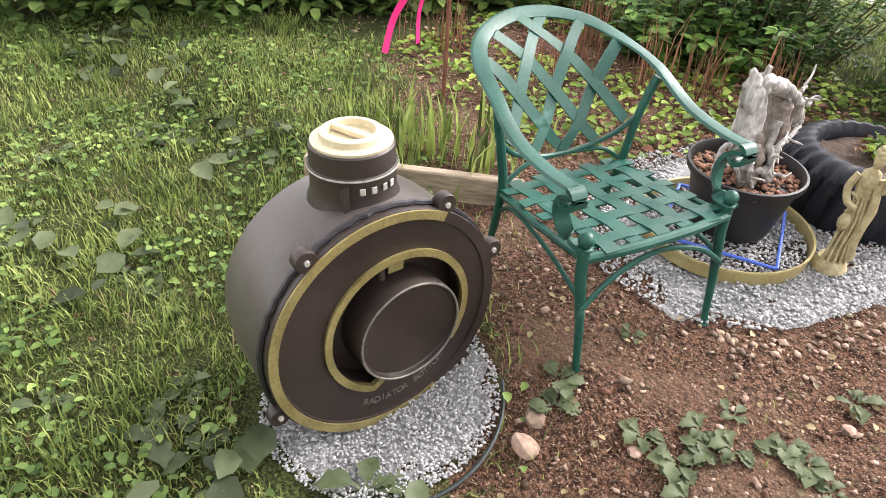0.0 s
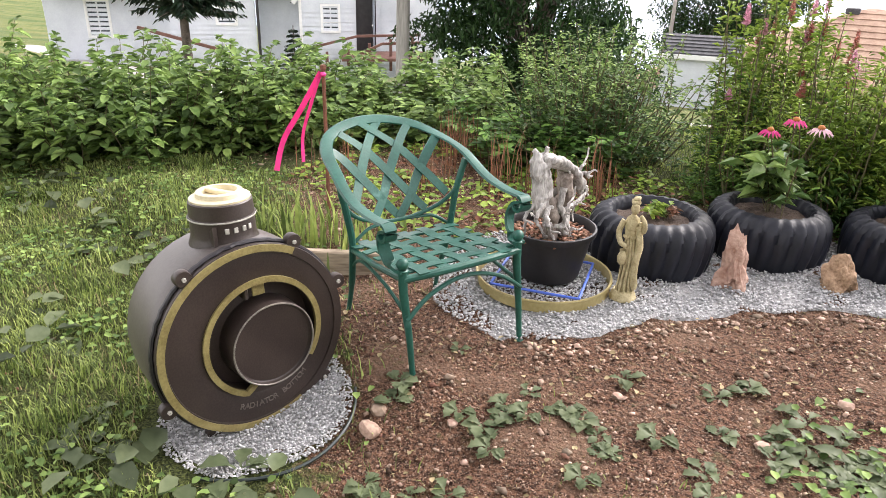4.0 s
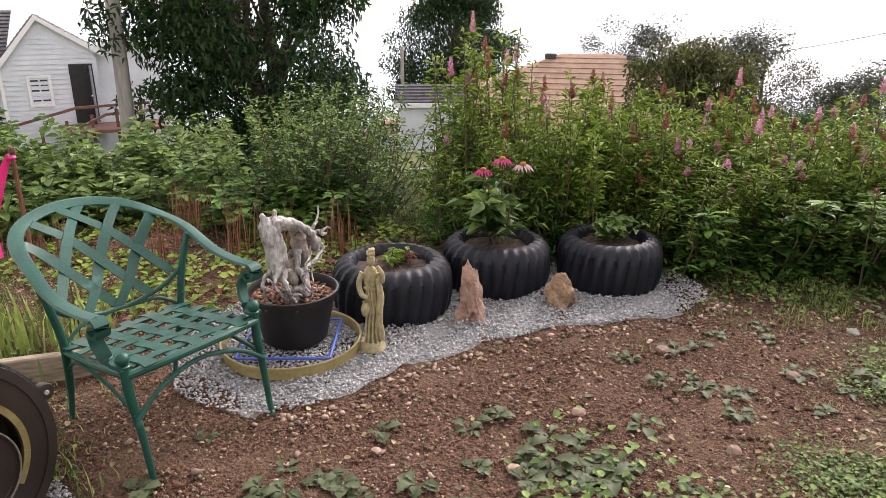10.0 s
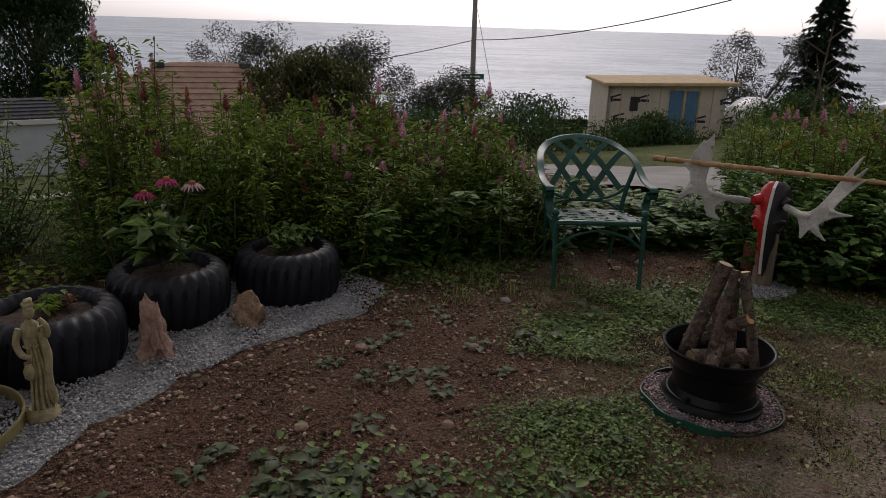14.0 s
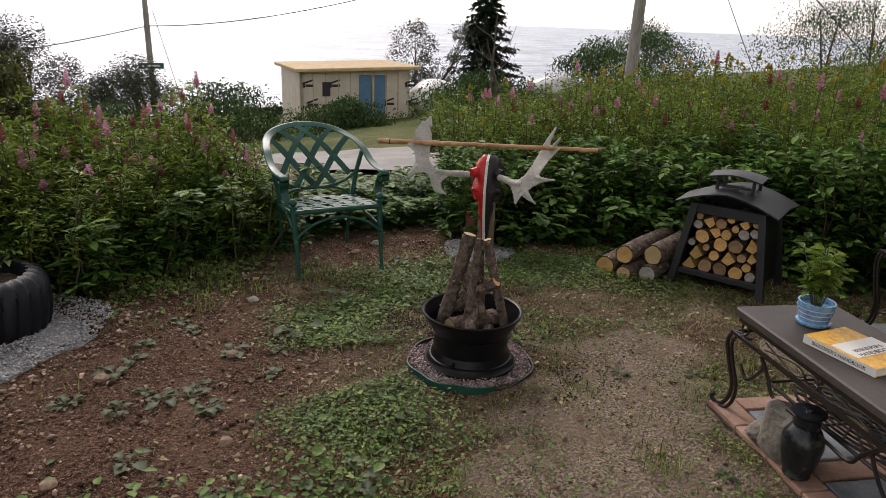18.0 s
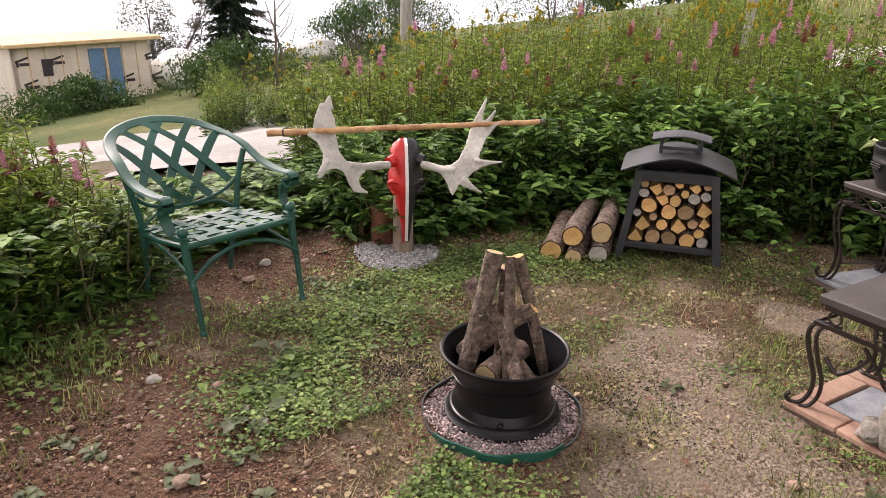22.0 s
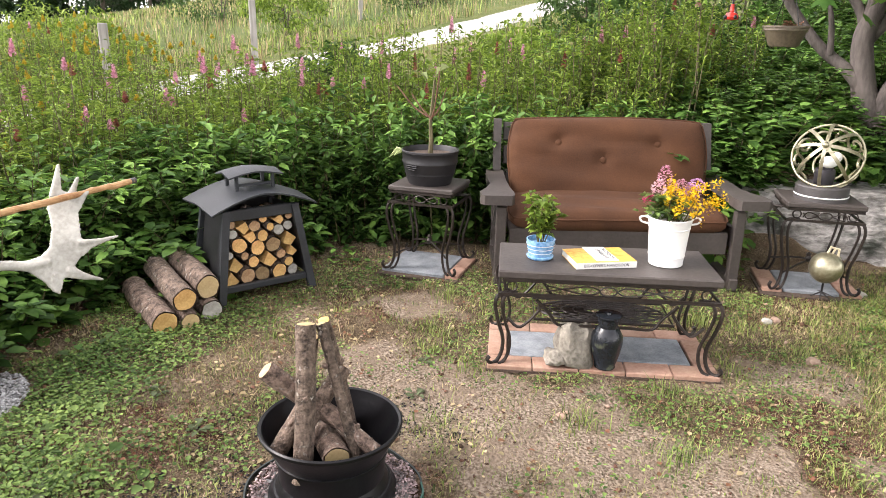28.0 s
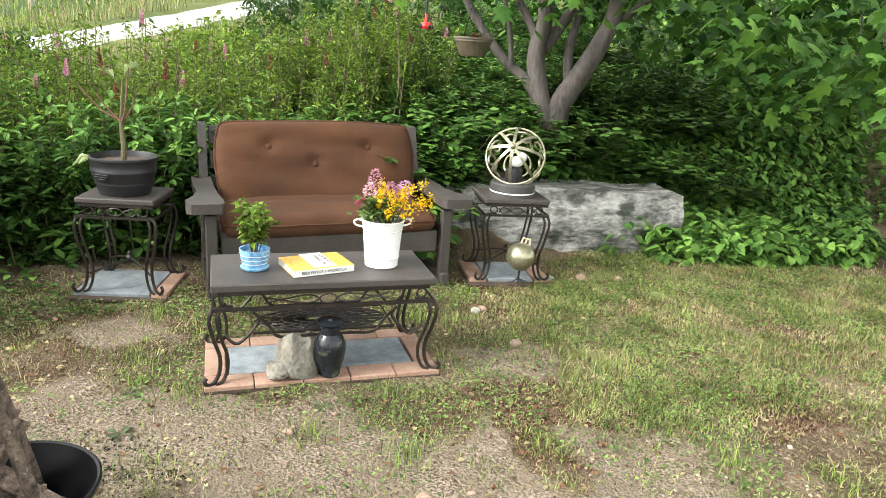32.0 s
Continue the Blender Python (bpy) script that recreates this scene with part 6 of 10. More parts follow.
    antler([(0.125, 0.558), (0.161, 0.564), (0.217, 0.556), (0.259, 0.566), (0.293, 0.596), (0.332, 0.661), (0.36, 0.72), (0.392, 0.779), (0.452, 0.885), (0.436, 0.827), (0.422, 0.785), (0.441, 0.774), (0.488, 0.834), (0.451, 0.769), (0.496, 0.776), (0.432, 0.698), (0.397, 0.645), (0.383, 0.615), (0.409, 0.604), (0.487, 0.615), (0.402, 0.58), (0.358, 0.55), (0.33, 0.52), (0.347, 0.497), (0.389, 0.462), (0.338, 0.468), (0.289, 0.485), (0.277, 0.461), (0.257, 0.428), (0.245, 0.437), (0.233, 0.478), (0.206, 0.518), (0.16, 0.529), (0.121, 0.529)],
           (-0.318, -0.828, 0.611), [(0.122, 0.547), (0.16, 0.545), (0.22, 0.535), (0.28, 0.545)],
           [[(0.39, 0.76), (0.425, 0.83), (0.45, 0.882)], [(0.43, 0.75), (0.465, 0.8), (0.486, 0.832)], [(0.44, 0.74), (0.494, 0.774)], [(0.37, 0.6), (0.43, 0.603), (0.485, 0.614)], [(0.31, 0.51), (0.35, 0.48), (0.387, 0.464)], [(0.27, 0.5), (0.262, 0.46), (0.253, 0.432)]])
    return ob


build_antlers()


def build_stick():
    ob = thing("walking_stick", Matrix(), "peeled knobbly wooden stick resting on the antlers", "stick")
    a, b = Vector((2.03, 2.9, 0.735)), Vector((3.07, 2.02, 0.775))
    rng = np.random.default_rng(2)
    pts = [a.lerp(b, i / 40) + Vector(rng.normal(0, 0.0015, 3)) for i in range(41)]
    part("shaft", G().tube(pts, [0.0155 - 0.004 * i / 40 + 0.0025 * max(0, math.sin(i * 1.9)) ** 6 + 0.0012 * math.sin(i * 0.7) for i in range(41)], 10), M["stick_wood"], ob)
    part("tip", G().tube([b - (b - a) * 0.012, b + (b - a) * 0.006], 0.0125, 10), M["grey_base"], ob, "grey end cap")
    part("band", G().tube([a.lerp(b, 0.055), a.lerp(b, 0.06)], 0.0185, 10), M["black_paint"], ob, "dark cord band")


build_stick()
can = thing("rusty_pipe", pose(2.74, 2.84, 0.0), "rusty brown metal pipe standing in gravel", "pipe")
part("pipe_wall", G().lathe([(0.075, 0), (0.075, 0.235), (0.07, 0.235), (0.07, 0.01), (0.001, 0.01)], 28), M["rust"], can)


# ---- fire pit: a truck wheel rim on gravel, with logs stood in it ----
PIT = (1.815, 1.295)


def build_pit():
    ob = thing("fire_pit", pose(*PIT, 0.01), "black painted wheel rim used as a fire pit", "fire pit")
    H = 0.25
    part("barrel", G().lathe([(0.165, 0.055), (0.165, 0.1), (0.17, 0.15), (0.176, 0.152), (0.176, 0.158), (0.172, 0.16), (0.205, H - 0.03), (0.213, H - 0.012), (0.219, H - 0.01), (0.221, H), (0.216, H + 0.004), (0.209, H), (0.2, H - 0.03), (0.165, 0.16), (0.16, 0.09), (0.001, 0.085)], 72), M["rim_black"], ob)
    part("flange", G().lathe([(0.165, 0.075), (0.172, 0.06), (0.178, 0.045), (0.184, 0.042), (0.185, 0.034), (0.196, 0.02), (0.202, 0.016), (0.203, 0.004), (0.198, 0.0), (0.16, 0.0)], 72), M["rim_black"], ob)
    a = radians(215)
    part("valve_stub", G().ball((0.186 * math.cos(a), 0.186 * math.sin(a), 0.058), 0.01, 8, 6), M["rim_black"], ob)
    return ob


build_pit()


def log(p0, p1, r, name="firewood_log", label="split spruce log with rough bark", group="fire pit logs", cut="cut_pale", r1=None, seed=0):
    """A bark-covered log with sawn ends."""
    rng = np.random.default_rng(seed + int(abs(p0[0]) * 1e3) + int(abs(p1[2]) * 1e3))
    a, b = Vector(p0), Vector(p1)
    q = (b - a).to_track_quat("Z", "Y").to_matrix().to_4x4()
    ob = thing(name, Matrix.Translation(a) @ q, label, "log", group)
    L = (b - a).length
    r1 = r1 or r
    n, k = 16, 10
    vs, fs = [], []
    ph = rng.uniform(0, 6.28, 4)
    for i in range(k + 1):
        t = i / k
        rr = r + (r1 - r) * t
        for j in range(n):
            an = 2 * math.pi * j / n
            w = 1 + 0.05 * math.sin(2 * an + ph[0]) + 0.03 * math.sin(5 * an + ph[1] + 3 * t) + rng.normal(0, 0.018)
            vs.append((rr * w * math.cos(an) + 0.012 * L * math.sin(3 * t + ph[2]), rr * w * math.sin(an) + 0.012 * L * math.cos(2.4 * t + ph[3]), L * t))
    fs = [(i * n + j, i * n + (j + 1) % n, (i + 1) * n + (j + 1) % n, (i + 1) * n + j) for i in range(k) for j in range(n)]
    part("bark", G().add(vs, fs), M["bark"], ob, smooth=70)
    for nm, z, o, fl in (("cut_end", 0.001, 0, True), ("cut_end", L - 0.001, k * n, False)):
        ring = [Vector(vs[o + j]) for j in range(n)]
        c = sum(ring, Vector()) / n
        pv = [c] + [c + (p - c) * 0.55 + Vector((0, 0, 0.002 * (1 if not fl else -1))) for p in ring] + [c + (p - c) * 0.9 for p in ring]
        ff = [(0, 1 + j, 1 + (j + 1) % n) for j in range(n)] + [(1 + j, 1 + n + j, 1 + n + (j + 1) % n, 1 + (j + 1) % n) for j in range(n)]
        part(nm, G().add(pv, [f[::-1] for f in ff] if fl else ff), M[cut], ob, "sawn end")
    for s in range(2):
        t, an = rng.uniform(0.2, 0.8), rng.uniform(0, 6.28)
        d = Vector((math.cos(an), math.sin(an), 0))
        part("knot", G().tube([d * r * 0.8 + Vector((0, 0, L * t)), d * (r + 0.01) + Vector((0, 0, L * t + 0.006))], [0.01, 0.006], 6), M["bark"], ob)
    return ob


def pit_wood(a, b, r, **k):
    return log((PIT[0] + a[0], PIT[1] + a[1], a[2]), (PIT[0] + b[0], PIT[1] + b[1], b[2]), r * 0.88, **k)


pit_wood((-0.1, 0.095, 0.13), (0.002, 0.066, 0.59), 0.034, r1=0.03)
pit_wood((-0.085, -0.088, 0.13), (0.028, 0.025, 0.575), 0.02, r1=0.017)
pit_wood((0.135, -0.075, 0.13), (0.062, 0.006, 0.575), 0.022, r1=0.021, cut="cut_wood")
pit_wood((0.1, 0.1, 0.12), (0.05, 0.045, 0.53), 0.024)
pit_wood((-0.115, -0.005, 0.2), (0.14, 0.03, 0.19), 0.045, cut="cut_pale")
pit_wood((0.02, 0.185, 0.445), (0.03, -0.03, 0.24), 0.034, cut="cut_pale")
pit_wood((0.083, -0.05, 0.4), (-0.02, 0.09, 0.24), 0.03, cut="cut_wood")
pit_wood((-0.09, -0.125, 0.19), (0.03, 0.03, 0.31), 0.028, cut="cut_wood")
pit_wood((-0.03, 0.165, 0.19), (0.04, 0.05, 0.34), 0.034)
pit_wood((0.13, 0.06, 0.15), (0.0, -0.12, 0.16), 0.03)


# ---- outdoor stove used as a log store, and the logs beside it ----
STOVE = pose(3.6, 1.505, 0.0, 0, 0, -66.5)


def build_stove():
    ob = thing("log_store_stove", STOVE, "black metal outdoor stove with pagoda roof stacked with logs", "log store")
    S, B = M["stove_paint"], M["black_iron"]
    W, D, H = 0.5, 0.36, 0.5
    for sx in (-1, 1):
        for y in (0, D):
            t = 0.02 if y == 0 else -0.02
            part("leg", G().tube([(sx * (W / 2 + 0.012), y - t, 0.0), (sx * (W / 2 - 0.06), y + t, H)], 0, 4, flat=(0.04, 0.03, (0, 1, 0))), S, ob)
        part("side_panel", G().add([(sx * (W / 2 - 0.005), 0.03, 0.1), (sx * (W / 2 - 0.005), D - 0.03, 0.1), (sx * (W / 2 - 0.055), D - 0.045, H - 0.02), (sx * (W / 2 - 0.055), 0.045, H - 0.02), (sx * (W / 2 - 0.012), 0.03, 0.1), (sx * (W / 2 - 0.012), D - 0.03, 0.1), (sx * (W / 2 - 0.062), D - 0.045, H - 0.02), (sx * (W / 2 - 0.062), 0.045, H - 0.02)], [(0, 1, 2, 3), (7, 6, 5, 4), (0, 3, 7, 4), (1, 5, 6, 2), (3, 2, 6, 7), (0, 4, 5, 1)]), B, ob)
    part("back_panel", G().poly([(-W / 2 + 0.01, 0.08), (W / 2 - 0.01, 0.08), (W / 2 - 0.06, H), (-W / 2 + 0.06, H)], 0.008, Matrix.Translation((0, D - 0.02, 0))), B, ob)
    part("front_rail", G().box((0, 0.002, 0.085), (W - 0.02, 0.03, 0.035), ch=0.004), S, ob)
    part("top_rail", G().box((0, 0.03, H - 0.025), (W - 0.11, 0.03, 0.06), ch=0.004), S, ob)
    part("floor_plate", G().box((0, D / 2, 0.075), (W - 0.03, D - 0.02, 0.012)), B, ob)

    def roof(w, d, z, rise, th, nm, cy):
        vs, fs, n = [], [], 13
        for i in range(n):
            x = -1 + 2 * i / (n - 1)
            zz = z + rise * (1 - abs(x) ** 1.6)
            for y, dz in ((cy - d / 2, -0.01), (cy, 0.008), (cy + d / 2, -0.01)):
                vs += [(x * w / 2, y, zz + dz), (x * w / 2, y, zz + dz - th)]
        for i in range(n - 1):
            o, q = i * 6, (i + 1) * 6
            fs += [(o, q, q + 2, o + 2), (o + 2, q + 2, q + 4, o + 4), (o + 3, q + 3, q + 1, o + 1), (o + 5, q + 5, q + 3, o + 3), (o + 1, q + 1, q, o), (o + 4, q + 4, q + 5, o + 5)]
        fs += [(0, 2, 3, 1), (2, 4, 5, 3), (n * 6 - 6, n * 6 - 5, n * 6 - 3, n * 6 - 4), (n * 6 - 4, n * 6 - 3, n * 6 - 1, n * 6 - 2)]
        return part(nm, G().add(vs, fs), S, ob, "arched grey-black sheet roof", 40)
    roof(0.58, 0.46, H + 0.02, 0.085, 0.008, "roof", D / 2 - 0.01)
    roof(0.3, 0.2, H + 0.175, 0.025, 0.008, "roof_cap", D / 2 - 0.03)
    for sx in (-1, 1):
        for y in (-0.07, 0.07):
            part("cap_post", G().box((sx * 0.1, D / 2 - 0.03 + y, H + 0.135), (0.018, 0.018, 0.09), ch=0.003), S, ob)
    part("cap_rail", G().box((0, D / 2 - 0.1, H + 0.118), (0.22, 0.012, 0.016), ch=0.003), S, ob)
    return ob


build_stove()
# logs stacked inside: end centres across the opening, radius
def pack(seed=4):
    """Round log ends dropped one by one to the lowest free place in the opening."""
    rng = np.random.default_rng(seed)
    got = []
    for i in range(60):
        r = float(rng.choice((0.023, 0.028, 0.033, 0.039, 0.044)))
        best = None
        for x in np.linspace(-0.2, 0.2, 41):
            z = 0.084 + r
            while z < 0.47 and any(math.hypot(x - a, z - b) < r + q + 0.001 for a, b, q, k in got):
                z += 0.004
            if abs(x) + r < 0.222 - 0.11 * (z - 0.1) and z + r < 0.455 and (best is None or z < best[1]):
                best = (float(x), z)
        if best:
            got.append((*best, r, int(rng.choice((1, 1, 3, 0, 2) if r < 0.04 else (1, 3)))))
    return got


STACK = pack()
for i, (x, z, r, k) in enumerate(STACK):
    r = r * (0.95 if k == 2 else 1.0)
    y0 = 0.03 + 0.02 * ((i * 37) % 5) / 5
    a, b = STOVE @ Vector((x, y0, z)), STOVE @ Vector((x * 1.0, 0.32, z))
    if k == 2:
        # split wedge
        an = (i * 61) % 120
        tri = [(r * 1.15 * math.cos(radians(q + an)), r * 1.15 * math.sin(radians(q + an))) for q in (90, 200, 265, 340)]
        ob = thing("firewood_log", STOVE @ pose(x, y0, z), "split wedge of firewood in the stack", "log", "stacked firewood")
        part("wood", G().poly(tri, 0.26, pose(0, 0.13, 0)), M["cut_wood"], ob, "split orange-brown wood")
    else:
        log(a, b, r, label="round log with yellow sawn end" if k else "round log with weathered grey end", group="stacked firewood", cut=("grey_rock", "cut_wood", "", "cut_aged")[k])
for p0, d, r, L, cut in (((3.15, 1.975, 0.064), (0.925, 0.38), 0.064, 0.56, "cut_wood"), ((3.21, 1.865, 0.046), (0.925, 0.38), 0.046, 0.5, "cut_pale"), ((3.31, 1.775, 0.054), (0.925, 0.38), 0.054, 0.5, "grey_rock"), ((3.22, 1.875, 0.15), (0.925, 0.38), 0.058, 0.6, "cut_wood"), ((3.355, 1.785, 0.16), (0.925, 0.38), 0.062, 0.56, "cut_pale")):
    log(p0, (p0[0] + d[0] * L, p0[1] + d[1] * L, p0[2] + 0.015), r, label="thick spruce log lying beside the stove", group="logs beside the stove", cut=cut)


# ---- wooden loveseat with brown cushions ----
BENCH = pose(3.39, -0.46, 0.0, 0, 0, -104.5)


def build_bench():
    ob = thing("loveseat", BENCH, "dark brown wooden loveseat frame weathered outdoors", "bench")
    P = M["bench_paint"]
    for s in (-1, 1):
        x = s * 0.675
        part("front_leg", G().box((x, 0.02, 0.235), (0.06, 0.05, 0.47), ch=0.006), P, ob)
        part("rear_leg", G().poly([(0.5, 0.0), (0.6, 0.0), (0.66, 0.5), (0.79, 0.84), (0.78, 0.87), (0.73, 0.87), (0.6, 0.5)], 0.05, Matrix.Translation((x, 0, 0)) @ pose(0, 0, 0, 0, 0, 90)), P, ob)
        part("runner", G().box((x, 0.3, 0.04), (0.055, 0.66, 0.08), ch=0.008), P, ob)
        # scrolled flat arm, broad at the front
        out = [(s * a, b) for a, b in ((-0.05, -0.13), (0.1, -0.13), (0.125, -0.1), (0.125, -0.02), (0.085, 0.08), (0.06, 0.2), (0.07, 0.34), (0.07, 0.62), (-0.04, 0.62), (-0.04, 0.3), (-0.05, 0.1), (-0.065, -0.02), (-0.065, -0.1))][::s]
        vs = [(x + a, b + 0.02, 0.53 - 0.0 * b + (0.03 if t else -0.03) * 0.9) for t in (0, 1) for a, b in out]
        k = len(out)
        part("arm", G().add(vs, [tuple(range(k))[::-1], tuple(range(k, 2 * k))] + [(i, (i + 1) % k, k + (i + 1) % k, k + i) for i in range(k)]), P, ob, smooth=30)
        part("side_slat", G().box((x, 0.3, 0.3), (0.03, 0.56, 0.12), ch=0.005), P, ob)
    part("front_apron", G().box((0, 0.035, 0.275), (1.25, 0.035, 0.13), ch=0.006), P, ob)
    part("seat_board", G().box((0, 0.34, 0.31), (1.25, 0.56, 0.03), ch=0.005), P, ob)
    for i in range(3):
        part("back_board", G().box((0, 0.66 + 0.05 * i, 0.5 + 0.145 * i), (1.27, 0.03, 0.12), (-19, 0, 0), 0.006), P, ob)
    return ob


build_bench()


def pillow(name, label, w, h, d, m, tilt_noise, seed, buttons=()):
    """A stuffed cushion: a puffed block with a piped seam, creases and buttons."""
    ob = thing(name, m, label, "cushion")
    n, k = 40, 26
    vs, fs = [], []
    for side in (1, -1):
        for j in range(k + 1):
            for i in range(n + 1):
                u, v = i / n * 2 - 1, j / k * 2 - 1
                e = (max(0, 1 - abs(u) ** 5) * max(0, 1 - abs(v) ** 5)) ** 0.42
                z = side * d / 2 * (0.25 + 0.75 * e)
                if side > 0:
                    for bu, bv in buttons:
                        z -= 0.03 * math.exp(-(((u - bu) * w / 2) ** 2 + ((v - bv) * h / 2) ** 2) / 0.002)
                    z += 0.007 * noise.noise(Vector((u * 3 + seed, v * 6, 1))) + 0.006 * math.sin(v * 9 + 3 * u + seed) * e
                cr = 1 - 0.05 * (abs(u) ** 6) * (abs(v) ** 6)
                vs.append((u * w / 2 * cr * (1 + 0.012 * math.sin(v * 4 + seed)), v * h / 2 * cr * (1 + 0.02 * math.sin(u * 3.1 + seed)), z))
    o = (n + 1) * (k + 1)
    for j in range(k):
        for i in range(n):
            a = j * (n + 1) + i
            fs += [(a, a + 1, a + n + 2, a + n + 1), (o + a, o + a + n + 1, o + a + n + 2, o + a + 1)]
    ring = [i for i in range(n + 1)] + [j * (n + 1) + n for j in range(1, k + 1)] + [k * (n + 1) + i for i in range(n - 1, -1, -1)] + [j * (n + 1) for j in range(k - 1, 0, -1)]
    for a, b in zip(ring, ring[1:] + ring[:1]):
        fs.append((a, o + a, o + b, b))
    body = part("cover", G().add(vs, fs), M["cushion"], ob, "faded brown fabric cover", 60)
    part("piping", G().tube([Vector(vs[a]) + Vector((0, 0, 0.002)) for a in ring], 0.006, 6, closed=True), M["cushion"], ob)
    for bu, bv in buttons:
        i, j = round((bu + 1) / 2 * n), round((bv + 1) / 2 * k)
        part("button", G().ball(Vector(vs[j * (n + 1) + i]) + Vector((0, 0, 0.006)), 0.021, 12, 6, (1, 1, 0.5)), M["cushion"], ob, "covered button")
    return ob


pillow("back_cushion", "tall brown fabric back cushion with three buttons", 1.22, 0.54, 0.16, BENCH @ pose(0, 0.52, 0.645, 70, 0, 0), 0, 1.0, ((-0.5, 0.42), (0.5, 0.42), (-0.05, 0.02)))
pillow("seat_cushion", "brown fabric seat cushion with pale worn ends", 1.24, 0.56, 0.15, BENCH @ pose(0, 0.27, 0.405, 4, 0, 0), 0, 4.0)


# ---- wrought iron tables ----
def build_table(name, L, Wd, H, top_h, label, m, cat, group="", shelf=False):
    ob = thing(name, m, label, cat, group)
    K = M["wrought"]
    part("tabletop", G().box((0, Wd / 2, H - top_h / 2), (L, Wd, top_h), ch=0.006), M["bench_paint"], ob, "grey-brown painted wooden top")
    z1 = H - top_h - 0.07
    for nm, z, s in (("upper_frame", H - top_h - 0.008, 0.94), ("lower_frame", z1, 0.99)):
        a, b = L / 2 * s, Wd / 2 * s
        part(nm, G().tube([(-a, Wd / 2 - b, z), (a, Wd / 2 - b, z), (a, Wd / 2 + b, z), (-a, Wd / 2 + b, z)], 0, 4, closed=True, flat=(0.012, 0.014, (0, 0, 1))), K, ob)
    for sx in (-1, 1):
        for sy in (0, 1):
            bx, by = sx * (L / 2 - 0.03), (0.02 if sy == 0 else Wd - 0.02)
            oy = -1 if sy == 0 else 1
            leg = None
            for dx in (0.0, -0.03):
                pts = [Vector((bx + sx * (p[0] * 0.75 + dx), by + oy * p[0] * 0.45, p[1] * z1 / 0.42)) for p in spline([(-0.03, 0.42, 0), (0.03, 0.415, 0), (0.05, 0.36, 0), (0.03, 0.26, 0), (0.0, 0.16, 0), (0.0, 0.08, 0), (0.025, 0.022, 0), (0.06, 0.01, 0), (0.082, 0.035, 0), (0.07, 0.055, 0)], 4)]
                if leg is None:
                    leg = part("leg", G().tube(pts, 0.0085, 7), K, ob)
                else:
                    part("inner_bar", G().tube(pts[:-8], 0.0075, 7), K, leg)
            part("corner_scroll", G().tube([(bx + sx * (-0.03 + 0.022 * math.cos(t)), by + oy * 0.002, H - top_h - 0.038 + 0.022 * math.sin(t)) for t in np.linspace(0, 2 * math.pi, 14, endpoint=False)], 0.004, 5, closed=True), K, leg)
    for y in (Wd * 0.02, Wd * 0.98):
        zc = H - top_h - 0.04
        part("ring", G().tube([(0.035 * math.cos(t), y, zc + 0.02 * math.sin(t)) for t in np.linspace(0, 2 * math.pi, 18, endpoint=False)], 0.004, 5, closed=True), K, ob)
        for s in (-1, 1):
            part("cross_wire", G().tube(spline([(s * 0.035, y, zc), (s * 0.09, y, zc + 0.018), (s * L * 0.28, y, zc - 0.012)], 4), 0.0035, 5), K, ob)
            part("cross_wire", G().tube(spline([(s * 0.035, y, zc), (s * 0.09, y, zc - 0.018), (s * L * 0.28, y, zc + 0.015)], 4), 0.0035, 5), K, ob)
    if not shelf:
        # pair of stretchers with a finial
        part("stretcher", G().tube(spline([(-L / 2 + 0.04, 0.03, 0.1), (0, Wd / 2, 0.14), (L / 2 - 0.04, Wd - 0.03, 0.1)], 5), 0.006, 6), K, ob)
        part("stretcher", G().tube(spline([(L / 2 - 0.04, 0.03, 0.1), (0, Wd / 2, 0.15), (-L / 2 + 0.04, Wd - 0.03, 0.1)], 5), 0.006, 6), K, ob)
        part("finial", G().lathe([(0.001, 0.13), (0.014, 0.14), (0.02, 0.155), (0.012, 0.17), (0.015, 0.18), (0.001, 0.195)], 10, Matrix.Translation((0, Wd / 2, 0))), K, ob)
    else:
        # side curls and the pierced lower shelf
        for y in (0.03, Wd - 0.03):
            for s in (-1, 1):
                part("front_curl", G().tube(spline([(s * (L / 2 - 0.05), y, 0.21), (s * 0.36, y, 0.17), (s * 0.28, y, 0.26), (s * 0.3, y, 0.3), (s * 0.24, y, 0.24), (s * 0.2, y, 0.19), (s * 0.1, y, 0.19), (0, y, 0.19)], 5), 0.007, 6), K, ob)
        zs = 0.19
        sh = part("shelf", G().tube([(-0.3, 0.08, zs), (0.3, 0.08, zs), (0.3, Wd - 0.08, zs), (-0.3, Wd - 0.08, zs)], 0.007, 6, closed=True), K, ob)
        for q in range(5):
            f = 1 - q * 0.19
            part("shelf_ring", G().tube([(0.28 * f * math.cos(t), Wd / 2 + (Wd / 2 - 0.09) * f * math.sin(t), zs) for t in np.linspace(0, 2 * math.pi, 30, endpoint=False)], 0.0055, 5, closed=True), K, sh)
        for q in range(20):
            t = q * math.pi / 10
            part("shelf_spoke", G().tube([(0.06 * math.cos(t), Wd / 2 + 0.03 * math.sin(t), zs), (0.29 * math.cos(t), Wd / 2 + (Wd / 2 - 0.085) * math.sin(t), zs)], 0.005, 5), K, sh)
    return ob


